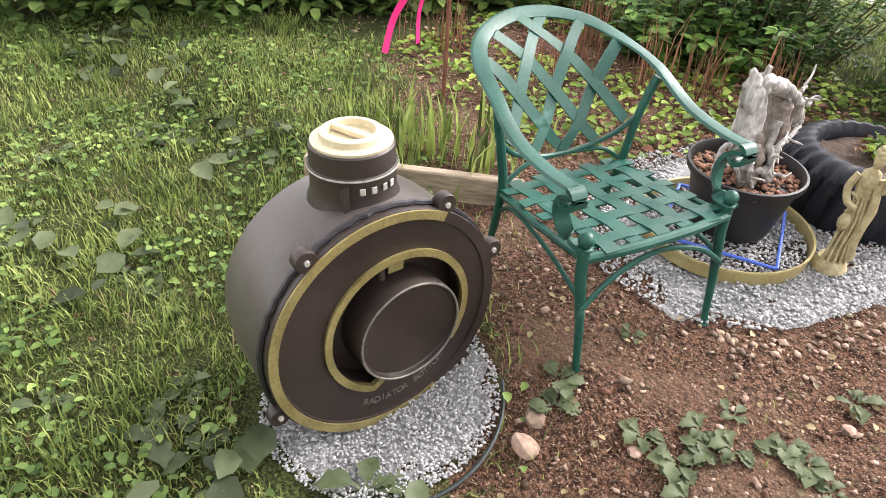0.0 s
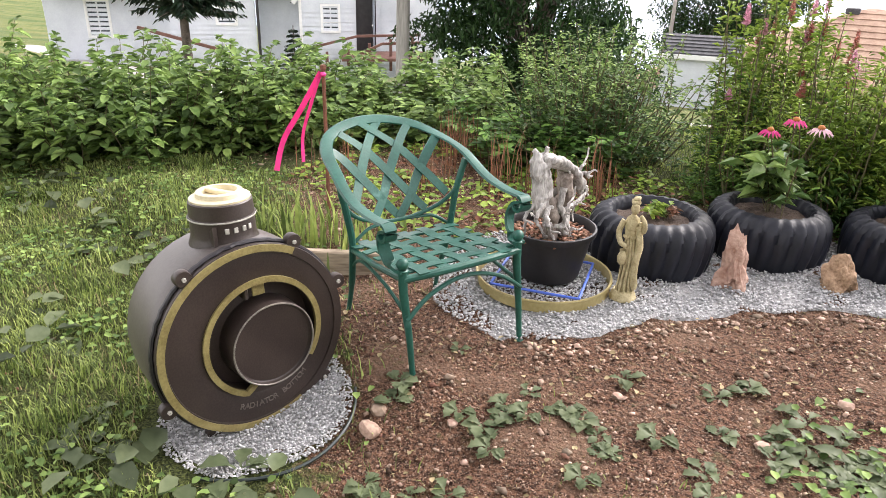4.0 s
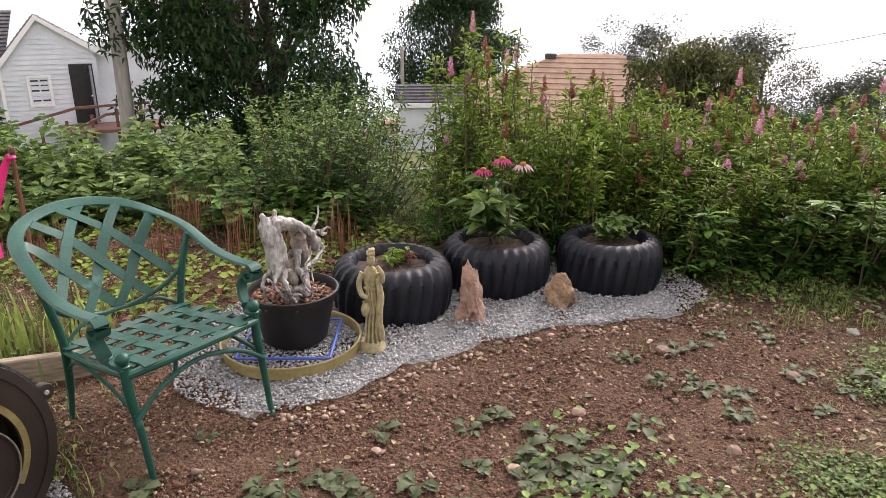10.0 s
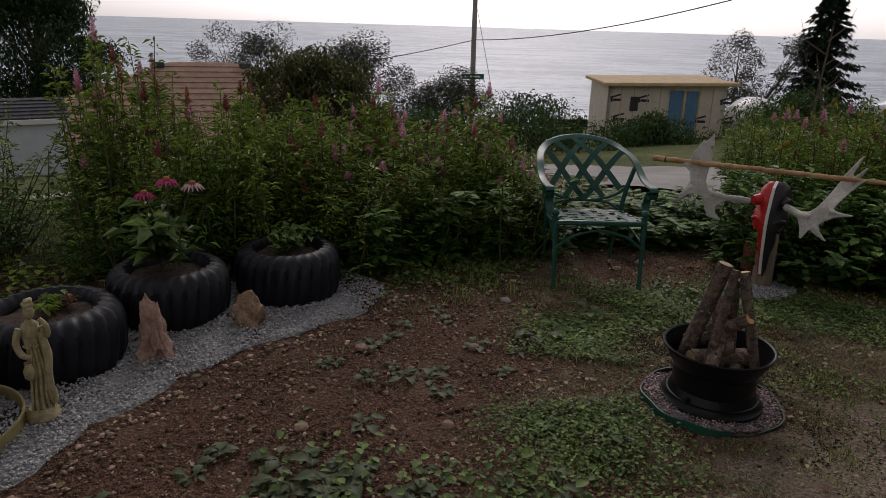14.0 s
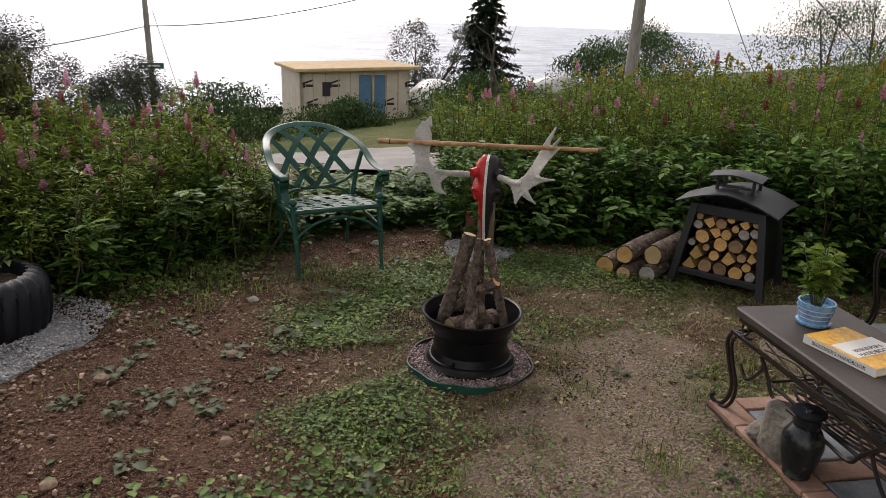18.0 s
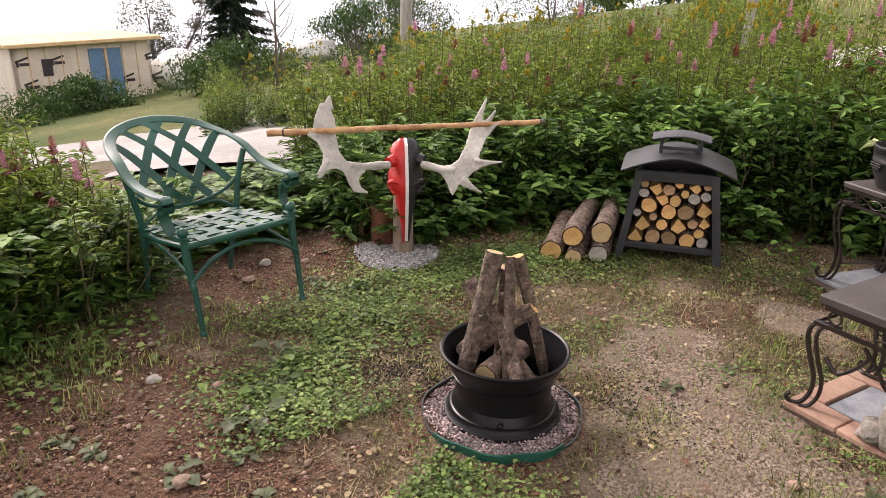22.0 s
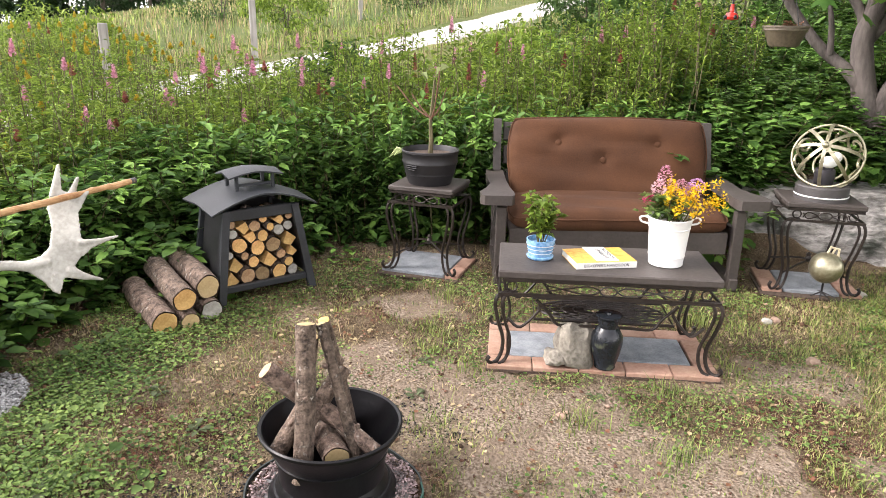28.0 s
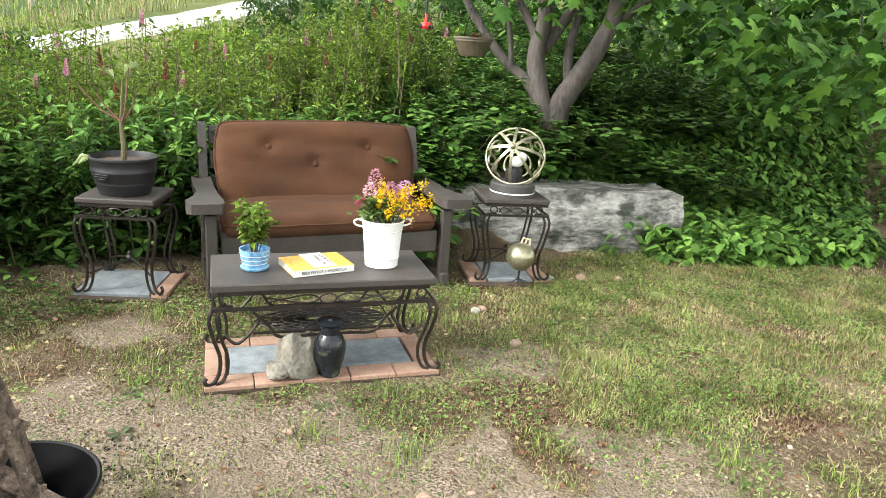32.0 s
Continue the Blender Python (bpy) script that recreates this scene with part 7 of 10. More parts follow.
TABLE = pose(2.40, 0.09, 0.02, 0, 0, -108.5)
build_table("coffee_table", 0.93, 0.42, 0.435, 0.035, "low wrought iron coffee table with grey-brown wooden top", TABLE, "table", "", True)
SIDE1 = pose(3.79, 0.62, 0.02, 0, 0, -122)
SIDE2 = pose(3.05, -1.52, 0.02, 0, 0, -116)
build_table("side_table", 0.4, 0.36, 0.52, 0.03, "square wrought iron side table holding a black tub", SIDE1, "table", "iron side tables")
build_table("side_table", 0.41, 0.36, 0.52, 0.03, "square wrought iron side table holding a metal globe", SIDE2, "table", "iron side tables")


def slab(name, m, w, d, label, tiles):
    """Terracotta pavers round slate-blue pavers, each a piece."""
    ob = thing(name, m, label, "paving")
    part("bed", G().box((0, d / 2, 0.002), (w, d, 0.012)), M["soil_dark"], ob)
    for x, y, sx, sy, mt in tiles:
        part("paver", G().box((x, y, 0.014), (sx - 0.004, sy - 0.004, 0.026), ch=0.004), M[mt], ob)
    return ob


T, S = "terracotta", "slate"
slab("paving_pad", TABLE @ pose(0, -0.03, -0.02), 1.0, 0.5, "terracotta paving with blue-grey slate pavers", [(-0.36, 0.25, 0.02, 0.02, T)] + [(x, 0.06, 0.2, 0.11, T) for x in (-0.4, -0.2, 0.0, 0.2, 0.4)] + [(x, 0.445, 0.2, 0.1, T) for x in (-0.4, -0.2, 0.0, 0.2, 0.4)] + [(-0.455, 0.255, 0.09, 0.27, T), (0.455, 0.255, 0.09, 0.27, T), (0.0, 0.255, 0.1, 0.27, T), (-0.23, 0.255, 0.34, 0.27, S), (0.23, 0.255, 0.34, 0.27, S)])
slab("paving_pad", SIDE1 @ pose(0, -0.06, -0.02), 0.5, 0.48, "pale slate paver with a terracotta edge", [(-0.04, 0.25, 0.4, 0.4, S)] + [(0.205, y, 0.085, 0.19, T) for y in (0.145, 0.345)])
slab("paving_pad", SIDE2 @ pose(0, -0.06, -0.02), 0.56, 0.5, "slate paver between terracotta pavers", [(0, 0.25, 0.3, 0.36, S)] + [(s * 0.21, y, 0.11, 0.19, T) for s in (-1, 1) for y in (0.155, 0.355)])


def lathe_thing(name, m, label, cat, prof, mt, pname="body", n=40):
    ob = thing(name, m, label, cat)
    part(pname, G().lathe(prof, n), M[mt], ob)
    return ob


def leaf_plant(ob, n, height, spread, leaf, mt, seed, wide=0.6, z0=0.0, droop=0.3):
    """Stems and leaves for a potted plant."""
    rng = np.random.default_rng(seed)
    g, P, D = G(), [], []
    for s in range(max(4, n // 16)):
        a, r = rng.uniform(0, 6.283), spread * rng.uniform(0.1, 1)
        e = Vector((r * math.cos(a), r * math.sin(a), z0 + height * rng.uniform(0.6, 1)))
        g.tube([(0.01 * math.cos(a), 0.01 * math.sin(a), z0 - 0.01), (e.x * 0.5, e.y * 0.5, z0 + (e.z - z0) * 0.6), tuple(e)], [0.003, 0.0025, 0.0015], 5)
        for k in range(16):
            t = rng.uniform(0.25, 1)
            an = rng.uniform(0, 6.283)
            P.append((e.x * t, e.y * t, z0 + (e.z - z0) * t ** 0.8))
            D.append((math.cos(an), math.sin(an), rng.uniform(0, 0.6)))
    part("stalk", g, M["stem"], ob)
    sz = leaf * rng.uniform(0.6, 1.2, len(P))
    v, f = leaves(np.array(P), np.array(D), sz, sz * wide, droop)
    cloud("foliage", v, f, M[mt], ob)


pot = lathe_thing("blue_pot_plant", TABLE @ pose(-0.285, 0.2, 0.435), "small green herb in a patterned blue ceramic pot", "potted plant", [(0.001, 0), (0.05, 0), (0.058, 0.006), (0.06, 0.014), (0.05, 0.016), (0.052, 0.02), (0.062, 0.07), (0.064, 0.09), (0.058, 0.09), (0.056, 0.07), (0.001, 0.068)], "blue_glaze", "pot")
leaf_plant(pot, 260, 0.235, 0.1, 0.052, "leaf_tip", 3, 0.62, 0.06)
for k in range(3):
    part("pattern_band", G().lathe([(0.0545 + 0.0035 * k * 1.2, 0.03 + 0.018 * k), (0.0565 + 0.0035 * k * 1.2, 0.034 + 0.018 * k)], 30), M["white_paint"], pot)


def build_book():
    m = TABLE @ pose(-0.03, 0.185, 0.437, 0, 0, 14)
    ob = thing("book", m, "thick yellow and white paperback book on the table", "book")
    w, d, h = 0.27, 0.2, 0.028
    part("pages", G().box((0, 0, h / 2), (w - 0.004, d - 0.006, h - 0.004)), M["book_white"], ob)
    cov = part("cover", G().box((0, 0, h + 0.0005), (w, d, 0.0016)).box((0, 0, 0.001), (w, d, 0.0016)), M["book_yellow"], ob, "cover with orange sunflower pattern")
    part("spine", G().box((0, -d / 2, h / 2), (w, 0.002, h)), M["book_white"], ob)
    part("title_panel", G().box((0.01, 0.01, h + 0.0022), (0.1, d * 0.98, 0.0012)), M["book_white"], cov)

    def words(text, size, mm, name):
        cu = bpy.data.curves.new(name, "FONT")
        cu.body, cu.size, cu.extrude, cu.align_x = text, size, 0.0003, "CENTER"
        tmp = bpy.data.objects.new(name, cu)
        me = bpy.data.meshes.new_from_object(tmp)
        bpy.data.objects.remove(tmp)
        me.materials.append(M["print_black"])
        o = new(name, me)
        o.parent = ob
        o.matrix_basis = mm
    words("BEEKEEPER'S HANDBOOK", 0.0175, pose(0.0, -d / 2 - 0.0015, 0.008, 90, 0, 0), "spine_title")
    words("BEEKEEPER'S", 0.024, pose(0.028, 0.01, h + 0.003, 0, 0, 90), "cover_title")
    words("HANDBOOK", 0.026, pose(0.056, 0.01, h + 0.003, 0, 0, 90), "cover_title")


build_book()


def build_bucket():
    ob = thing("flower_bucket", TABLE @ pose(0.262, 0.2, 0.437), "white enamel bucket holding yellow and pink cut flowers", "bucket")
    E = M["enamel_white"]
    part("bucket", G().lathe([(0.001, 0), (0.071, 0), (0.074, 0.004), (0.073, 0.01), (0.076, 0.04), (0.079, 0.043), (0.077, 0.047), (0.086, 0.165), (0.089, 0.168), (0.087, 0.172), (0.093, 0.205), (0.097, 0.208), (0.096, 0.213), (0.09, 0.212), (0.087, 0.19), (0.07, 0.02), (0.001, 0.02)], 48), E, ob)
    for s in (-1, 1):
        part("handle", G().tube(spline([(s * 0.088, 0, 0.178), (s * 0.118, 0, 0.185), (s * 0.128, 0, 0.202), (s * 0.112, 0, 0.21), (s * 0.094, 0, 0.205)], 5), 0.0045, 8), E, ob)
    rng = np.random.default_rng(4)
    g, P, D, S = G(), [], [], []
    for i in range(26):
        a, r = rng.uniform(0, 6.283), rng.uniform(0.01, 0.05)
        e = Vector((0.05 + r * 2.2 * math.cos(a), r * 1.8 * math.sin(a), 0.3 + rng.uniform(-0.06, 0.05)))
        g.tube([(r * math.cos(a) * 0.6, r * math.sin(a) * 0.6, 0.1), tuple(e)], [0.003, 0.002], 5)
        for k in range(46):
            t = rng.uniform(0, 1)
            P.append(tuple(e + Vector((math.cos(a) * 0.05 * t + 0.02 * t, math.sin(a) * 0.05 * t, 0.05 * t * rng.uniform(-0.6, 1))) + Vector(rng.normal(0, 0.008, 3))))
            D.append(tuple(rng.normal(0, 1, 3)))
    part("stalk", g, M["stem"], ob)
    v, f = leaves(np.array(P), np.array(D), 0.014, 0.01, 0)
    cloud("goldenrod_bloom", v, f, M["flower_yellow"], ob, "bright yellow goldenrod sprays")
    for i, (x, y, z, mt, hh) in enumerate(((-0.04, 0.01, 0.34, "flower_pink", 0.09), (-0.065, -0.01, 0.31, "flower_pale", 0.06), (-0.095, 0.0, 0.265, "flower_magenta", 0.035), (0.03, 0.01, 0.31, "flower_pink", 0.06), (0.095, 0.01, 0.325, "flower_mauve", 0.05), (0.075, -0.01, 0.305, "flower_mauve", 0.05))):
        n = 140
        u = rng.uniform(0, 1, n)
        an = rng.uniform(0, 6.283, n)
        rr = 0.024 * np.sin(np.pi * (0.25 + 0.7 * u)) * (1.3 if mt == "flower_mauve" else 1)
        pos = np.stack([x + np.cos(an) * rr, y + np.sin(an) * rr, z + u * hh], 1)
        v, f = leaves(pos, np.stack([np.cos(an), np.sin(an), np.full(n, 0.5)], 1), 0.012, 0.009, 0)
        cloud("bloom", v, f, M[mt], ob, "soft pink flower head")
    n = 200
    an = rng.uniform(0, 6.283, n)
    pos = np.stack([-0.03 + rng.normal(0, 0.04, n), rng.normal(0, 0.03, n), rng.uniform(0.2, 0.3, n)], 1)
    v, f = leaves(pos, np.stack([np.cos(an), np.sin(an), rng.uniform(0.1, 0.8, n)], 1), 0.05, 0.02, 0.3)
    cloud("foliage", v, f, M["leaf_rasp"], ob)


build_bucket()
lathe_thing("black_vase", TABLE @ pose(0.012, 0.015, 0.012), "dark glazed pottery jar with a lid", "vase", [(0.001, 0), (0.044, 0), (0.046, 0.006), (0.044, 0.012), (0.06, 0.07), (0.068, 0.12), (0.066, 0.15), (0.05, 0.18), (0.042, 0.19), (0.044, 0.225), (0.056, 0.238), (0.056, 0.245), (0.04, 0.247), (0.012, 0.247), (0.01, 0.254), (0.001, 0.255)], "vase_glaze")
M["table_rock"] = mat("table_rock", (0.12, 0.11, 0.09), (0.34, 0.31, 0.26), 14, 0.9, 1.0, fine=60, bump_dist=0.01)
rock("grey_stone", TABLE @ Vector((-0.125, 0.06, 0.008)), (0.17, 0.16, 0.185), "table_rock", "rough grey-brown stone on the paving", 27, peak=0.1, rough=0.25, boxy=0.55)
rock("grey_stone", TABLE @ Vector((-0.2, 0.02, 0.008)), (0.13, 0.1, 0.07), "table_rock", "small flat grey stone on the paving", 23)

tub2 = lathe_thing("plant_tub", SIDE1 @ pose(0, 0.17, 0.52), "ribbed black plastic barrel pot with a bare-stemmed young tree", "potted plant", [(0.001, 0), (0.125, 0), (0.13, 0.01), (0.146, 0.06), (0.149, 0.062), (0.149, 0.074), (0.15, 0.076), (0.162, 0.125), (0.165, 0.127), (0.165, 0.139), (0.164, 0.141), (0.168, 0.185), (0.172, 0.19), (0.172, 0.2), (0.165, 0.203), (0.16, 0.19), (0.155, 0.165), (0.001, 0.16)], "pot_plastic", "pot", 56)
part("potting_soil", G().lathe([(0.157, 0.17), (0.001, 0.175)], 32), M["soil_dark"], tub2)
for z in (0.12, 0.108, 0.096):
    part("moulded_line", G().box((-0.06, -0.148 - (z - 0.1) * 0.2, z), (0.08 if z > 0.1 else 0.05, 0.012, 0.006), (-12, 0, -18), 0.002), M["pot_plastic"], tub2)
part("trunk", G().tube(spline([(0, 0, 0.16), (0.005, 0, 0.25), (-0.004, 0.01, 0.36), (0.008, 0, 0.46), (0.02, 0, 0.6)], 5), [0.017 - 0.0006 * i for i in range(21)], 8), M["stem"], tub2)
for e in ((0.09, 0.02, 0.56), (-0.12, 0.0, 0.52), (-0.22, 0.02, 0.56), (0.06, -0.02, 0.66)):
    part("twig", G().tube(spline([(0.004, 0, 0.38), (e[0] * 0.5, e[1], 0.44), e], 4), [0.005] * 4 + [0.004] * 4 + [0.002], 5), M["stem_brown"], tub2)
for p, d, L, w in (((-0.15, -0.05, 0.2), (-0.8, -0.3, -0.1), 0.09, 0.055), ((-0.14, -0.07, 0.19), (-0.5, -0.6, 0.1), 0.07, 0.045), ((0.02, 0.03, 0.62), (0.2, 0.3, 1), 0.11, 0.04), ((-0.02, 0.0, 0.6), (-0.5, 0, 0.8), 0.1, 0.04), ((0.05, 0, 0.65), (0.6, 0, 0.7), 0.1, 0.04)):
    v, f = leaves(np.array([p]), np.array([d], float), L, w, 0.5)
    cloud("leaf", v, f, M["leaf_pale"], tub2, "pale green curled leaf")


def build_globe():
    ob = thing("metal_globe_lantern", SIDE2 @ pose(0.0, 0.16, 0.52), "openwork silver-gold metal globe on a round grey base", "lantern")
    part("base", G().lathe([(0.001, 0), (0.14, 0), (0.14, 0.075), (0.134, 0.082), (0.001, 0.084)], 48), M["grey_base"], ob)
    part("base_trim", G().lathe([(0.1415, 0.022), (0.143, 0.026), (0.1415, 0.03)], 48), M["enamel_white"], ob, "pale line round the base")
    R, C = 0.182, Vector((0, 0, 0.24))
    ax = Euler((radians(55), radians(-38), 0)).to_matrix()

    def on(la, lo, r=R):
        return C + ax @ Vector((r * math.cos(la) * math.cos(lo), r * math.cos(la) * math.sin(lo), r * math.sin(la)))
    for k in range(8):
        lo = k * math.pi / 4
        line = [on(la, lo) for la in np.linspace(radians(90), radians(5), 16)]
        g = G()
        vs, fs = [], []
        for i, p in enumerate(line):
            d = (line[min(i + 1, 15)] - line[max(i - 1, 0)]).normalized()
            nrm = (p - C).normalized()
            sd = d.cross(nrm)
            vs += [p - sd * 0.009, p + sd * 0.009, p + sd * 0.009 - nrm * 0.004, p - sd * 0.009 - nrm * 0.004]
        fs = [(4 * i + j, 4 * i + (j + 1) % 4, 4 * i + 4 + (j + 1) % 4, 4 * i + 4 + j) for i in range(15) for j in range(4)]
        part("rib", g.add(vs, fs), M["silver_gold"], ob, smooth=50)
    for k in range(10):
        lo = k * math.pi / 5
        sg = 1 if k % 2 else -1
        pts = []
        for t in np.linspace(0, 1, 26):
            a = t * 2.3 * math.pi
            rr = 0.34 * (1 - 0.72 * t)
            pts.append(on(radians(-28) + sg * rr * math.sin(a), lo + rr * math.cos(a) * 1.1))
        part("scroll_band", G().tube(pts, 0.0075, 6), M["silver_gold"], ob)
    for la in (4, -62):
        part("hoop", G().tube([on(radians(la), lo) for lo in np.linspace(0, 2 * math.pi, 40, endpoint=False)], 0.007, 6, closed=True), M["silver_gold"], ob)
    part("boss", G().ball(on(math.pi / 2, 0, R + 0.006), 0.018, 12, 8), M["silver_gold"], ob)
    part("inner_cup", G().lathe([(0.001, 0.084), (0.05, 0.085), (0.055, 0.15), (0.05, 0.17), (0.04, 0.17), (0.04, 0.12), (0.001, 0.12)], 24), M["black_paint"], ob, "dark inner cup")
    part("white_bloom", G().ball((0.0, -0.04, 0.215), 0.042, 10, 7, (1.2, 0.7, 0.8)).ball((0.04, -0.02, 0.24), 0.03, 10, 7), M["enamel_white"], ob, "white ornament inside")


build_globe()
ball = thing("ornament_bird", SIDE2 @ pose(0.03, -0.06, 0.012), "round gold metal ornament on thin bird feet", "ornament")
part("body", G().ball((0, 0, 0.165), 0.088, 28, 18), M["silver_gold"], ball)
part("comb", G().tube([(-0.005, 0, 0.245), (0.005, 0, 0.285), (0.05, 0, 0.275), (0.05, 0, 0.235)], 0.007, 6).tube([(0.02, 0, 0.25), (0.03, 0, 0.28)], 0.006, 6), M["cream_gold"], ball)
part("leg", G().tube([(0, 0, 0.08), (0, 0, 0.02)], 0.006, 6), M["black_iron"], ball)
for a in (-150, -110, -70, -30, 90):
    part("toe", G().tube([(0, 0, 0.022), (0.04 * math.cos(radians(a)), 0.04 * math.sin(radians(a)), 0.014), (0.075 * math.cos(radians(a)), 0.075 * math.sin(radians(a)), 0.005)], [0.005, 0.004, 0.002], 5), M["black_iron"], ball)


# ---- garden by the road: stake, plank, irises, planted tyres ----
stake = thing("stake", pose(-2.58, 0.76, 0.0), "rusty brown metal stake with a pink marker tape", "stake")
part("rod", G().box((0, 0, 0.4), (0.018, 0.018, 0.86), ch=0.004), M["rust"], stake)
part("rod_tip", G().box((0, 0, 0.825), (0.03, 0.025, 0.03), ch=0.005), M["rust"], stake)
for k, (dx, dy, L, w) in enumerate(((-0.17, -0.24, 0.54, 0.03), (-0.1, -0.15, 0.5, 0.022))):
    pts = spline([(-0.005, -0.012, 0.8), (dx * 0.45, dy * 0.4, 0.8 - L * 0.35), (dx * 0.9, dy * 0.75 + 0.02 * k, 0.8 - L * 0.7), (dx * 0.85, dy + 0.05 * k, 0.8 - L)], 6)
    part("tape", G().tube(pts, 0, 4, flat=(w, 0.0016, (0.85, -0.5 + k * 0.6, 0.15))), M["pink_tape"], stake, "fluorescent pink flagging tape")
part("knot", G().ball((0.0, -0.004, 0.79), 0.02, 8, 6, (1, 1, 0.7)), M["pink_tape"], stake)
plank = thing("wooden_plank", pose(-2.02, 0.2, -0.03, 0, 0, 45), "weathered wooden board edging a flower bed", "plank")
part("board", G().box((0, 0, 0.07), (0.85, 0.045, 0.14), ch=0.006), M["old_plank"], plank)


def clump(name, label, at, n, h, mt, seed, width=0.018, spread=0.12, lean=0.45, cat="plant"):
    """Sword-shaped leaves from one root."""
    rng = np.random.default_rng(seed)
    ob = thing(name, pose(at[0], at[1], lz(*at)), label, cat)
    pos = np.stack([rng.normal(0, spread, n), rng.normal(0, spread, n), np.full(n, -0.01)], 1)
    a = rng.uniform(0, 6.283, n)
    ln = np.stack([np.cos(a), np.sin(a)], 1) * rng.uniform(0.05, lean, (n, 1))
    v, f = blades(pos, h * rng.uniform(0.6, 1.1, n), ln, width * rng.uniform(0.7, 1.2, n))
    cloud("foliage", v, f, M[mt], ob)
    return ob


for i, p in enumerate(((-2.3, 0.45), (-2.12, 0.62), (-2.45, 0.3), (-2.0, 0.42))):
    clump("iris_plant", "clump of sword-shaped iris leaves", p, 30, 0.32, "grass", 100 + i)
for i, (x, y, hh) in enumerate(((-2.2, 1.8, 0.5), (-2.0, 1.95, 0.42), (-2.7, 1.9, 0.5), (-2.9, 2.1, 0.4), (-1.75, 2.2, 0.4), (-2.5, 1.5, 0.35), (-3.2, 1.2, 0.35))):
    ob = clump("dead_stalk_clump", "dry rust-brown dead stalks in the bed", (x, y), 34, hh, "leaf_red", 120 + i, 0.007, 0.07, 0.3)


def over_ledge(xy):
    """Ground kept bare before and on the rock ledge; its far end stays overgrown."""
    u = (xy[:, 0] - 3.66) * 0.415 + (xy[:, 1] + 2.5) * 0.91
    w = (xy[:, 0] - 3.66) * 0.91 - (xy[:, 1] + 2.5) * 0.415
    return (w < 0.24) & (w > np.where(u < -0.3, -0.26, -0.75)) & (np.abs(u) < 0.95)


def cover(name, poly, n, hmax, leaf, mt, label, wide=0.7, seed=0, hmin=0.02, flat=0.3, patchy=-0.25, lo=-0.1):
    """A carpet of leaves over a patch of ground."""
    xy = scatter(poly, n)
    k = len(xy)
    patch = np.array([noise.noise((x * 1.4, y * 1.4, seed)) for x, y in xy])
    xy = xy[(patch > patchy) & ~over_ledge(xy)]
    k = len(xy)
    z = land(xy[:, 0], xy[:, 1]) + RNG.uniform(hmin, hmax, k) * np.array([0.6 + 0.8 * max(0, noise.noise((x * 2.1, y * 2.1, seed + 3))) for x, y in xy])
    a = RNG.uniform(0, 6.283, k)
    sz = leaf * RNG.uniform(0.6, 1.25, k)
    v, f = ovals(np.column_stack([xy, z]), np.column_stack([np.cos(a), np.sin(a), RNG.uniform(lo, flat * 2, k)]), sz, sz * wide, 0.25)
    return cloud(name, v, f, M[mt], None, label, "stuff", "ground cover")


BED = [(-3.3, 0.9), (-1.95, 0.75), (-1.6, 1.3), (-1.55, 2.0), (-1.2, 2.7), (-2.3, 3.0), (-3.6, 2.4)]
cover("bed_plants", BED, 2600, 0.09, 0.05, "leaf_tip", "low yellow-green strawberry leaves in the bed", seed=3)
cover("bed_litter", BED, 1500, 0.05, 0.05, "leaf_red", "dry reddish fallen leaves in the bed", 0.5, 5)
BANK = [(3.45, -1.2), (3.3, -2.2), (3.15, -2.75), (2.75, -2.9), (2.6, -3.3), (2.3, -4.2), (2.0, -5.5), (4, -9), (9, -9), (10, -3), (7.5, -0.8), (4.6, -1.0)]
cover("bank_cover", BANK, 22000, 0.28, 0.1, "leaf_cover", "thick green ground cover on the bank", 0.62, 8, 0.03, 0.05, lo=-0.75)
NEARBANK = [(3.75, -1.5), (3.2, -2.85), (2.65, -3.25), (2.1, -4.4), (3.2, -6.2), (5.5, -5.6), (6.5, -3.5), (6.0, -1.3), (4.4, -1.2)]
cover("bank_leaves", NEARBANK, 46000, 0.3, 0.095, "leaf_cover", "lush green creeper leaves behind the ledge", 0.7, 40, 0.02, 0.05, -2, -0.75)
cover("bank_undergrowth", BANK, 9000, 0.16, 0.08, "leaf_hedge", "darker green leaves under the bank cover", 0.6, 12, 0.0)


def potted(at, z, n, h, spread, leaf, mt, seed, label, wide=0.5, name="tyre_plant"):
    ob = thing(name, pose(at[0], at[1], z), label, "plant")
    leaf_plant(ob, n, h, spread, leaf, mt, seed, wide)
    return ob


potted((-1.02, 1.64), 0.215, 90, 0.12, 0.16, 0.05, "leaf_tip", 5, "sparse small seedlings in the tyre")
potted((-1.0, 1.7), 0.215, 60, 0.06, 0.18, 0.05, "leaf_red", 6, "wilted brown leaves in the tyre")
potted((-0.68, 2.19), 0.215, 150, 0.3, 0.2, 0.14, "leaf_rasp", 7, "broad-leaved plant growing in the tyre", 0.5)
potted((-0.72, 2.25), 0.215, 40, 0.42, 0.12, 0.12, "leaf_rasp", 8, "tall leafy plant growing in the tyre", 0.45)
potted((-0.13, 2.53), 0.215, 260, 0.14, 0.22, 0.06, "leaf_rasp", 9, "bushy low plant filling the tyre", 0.65)


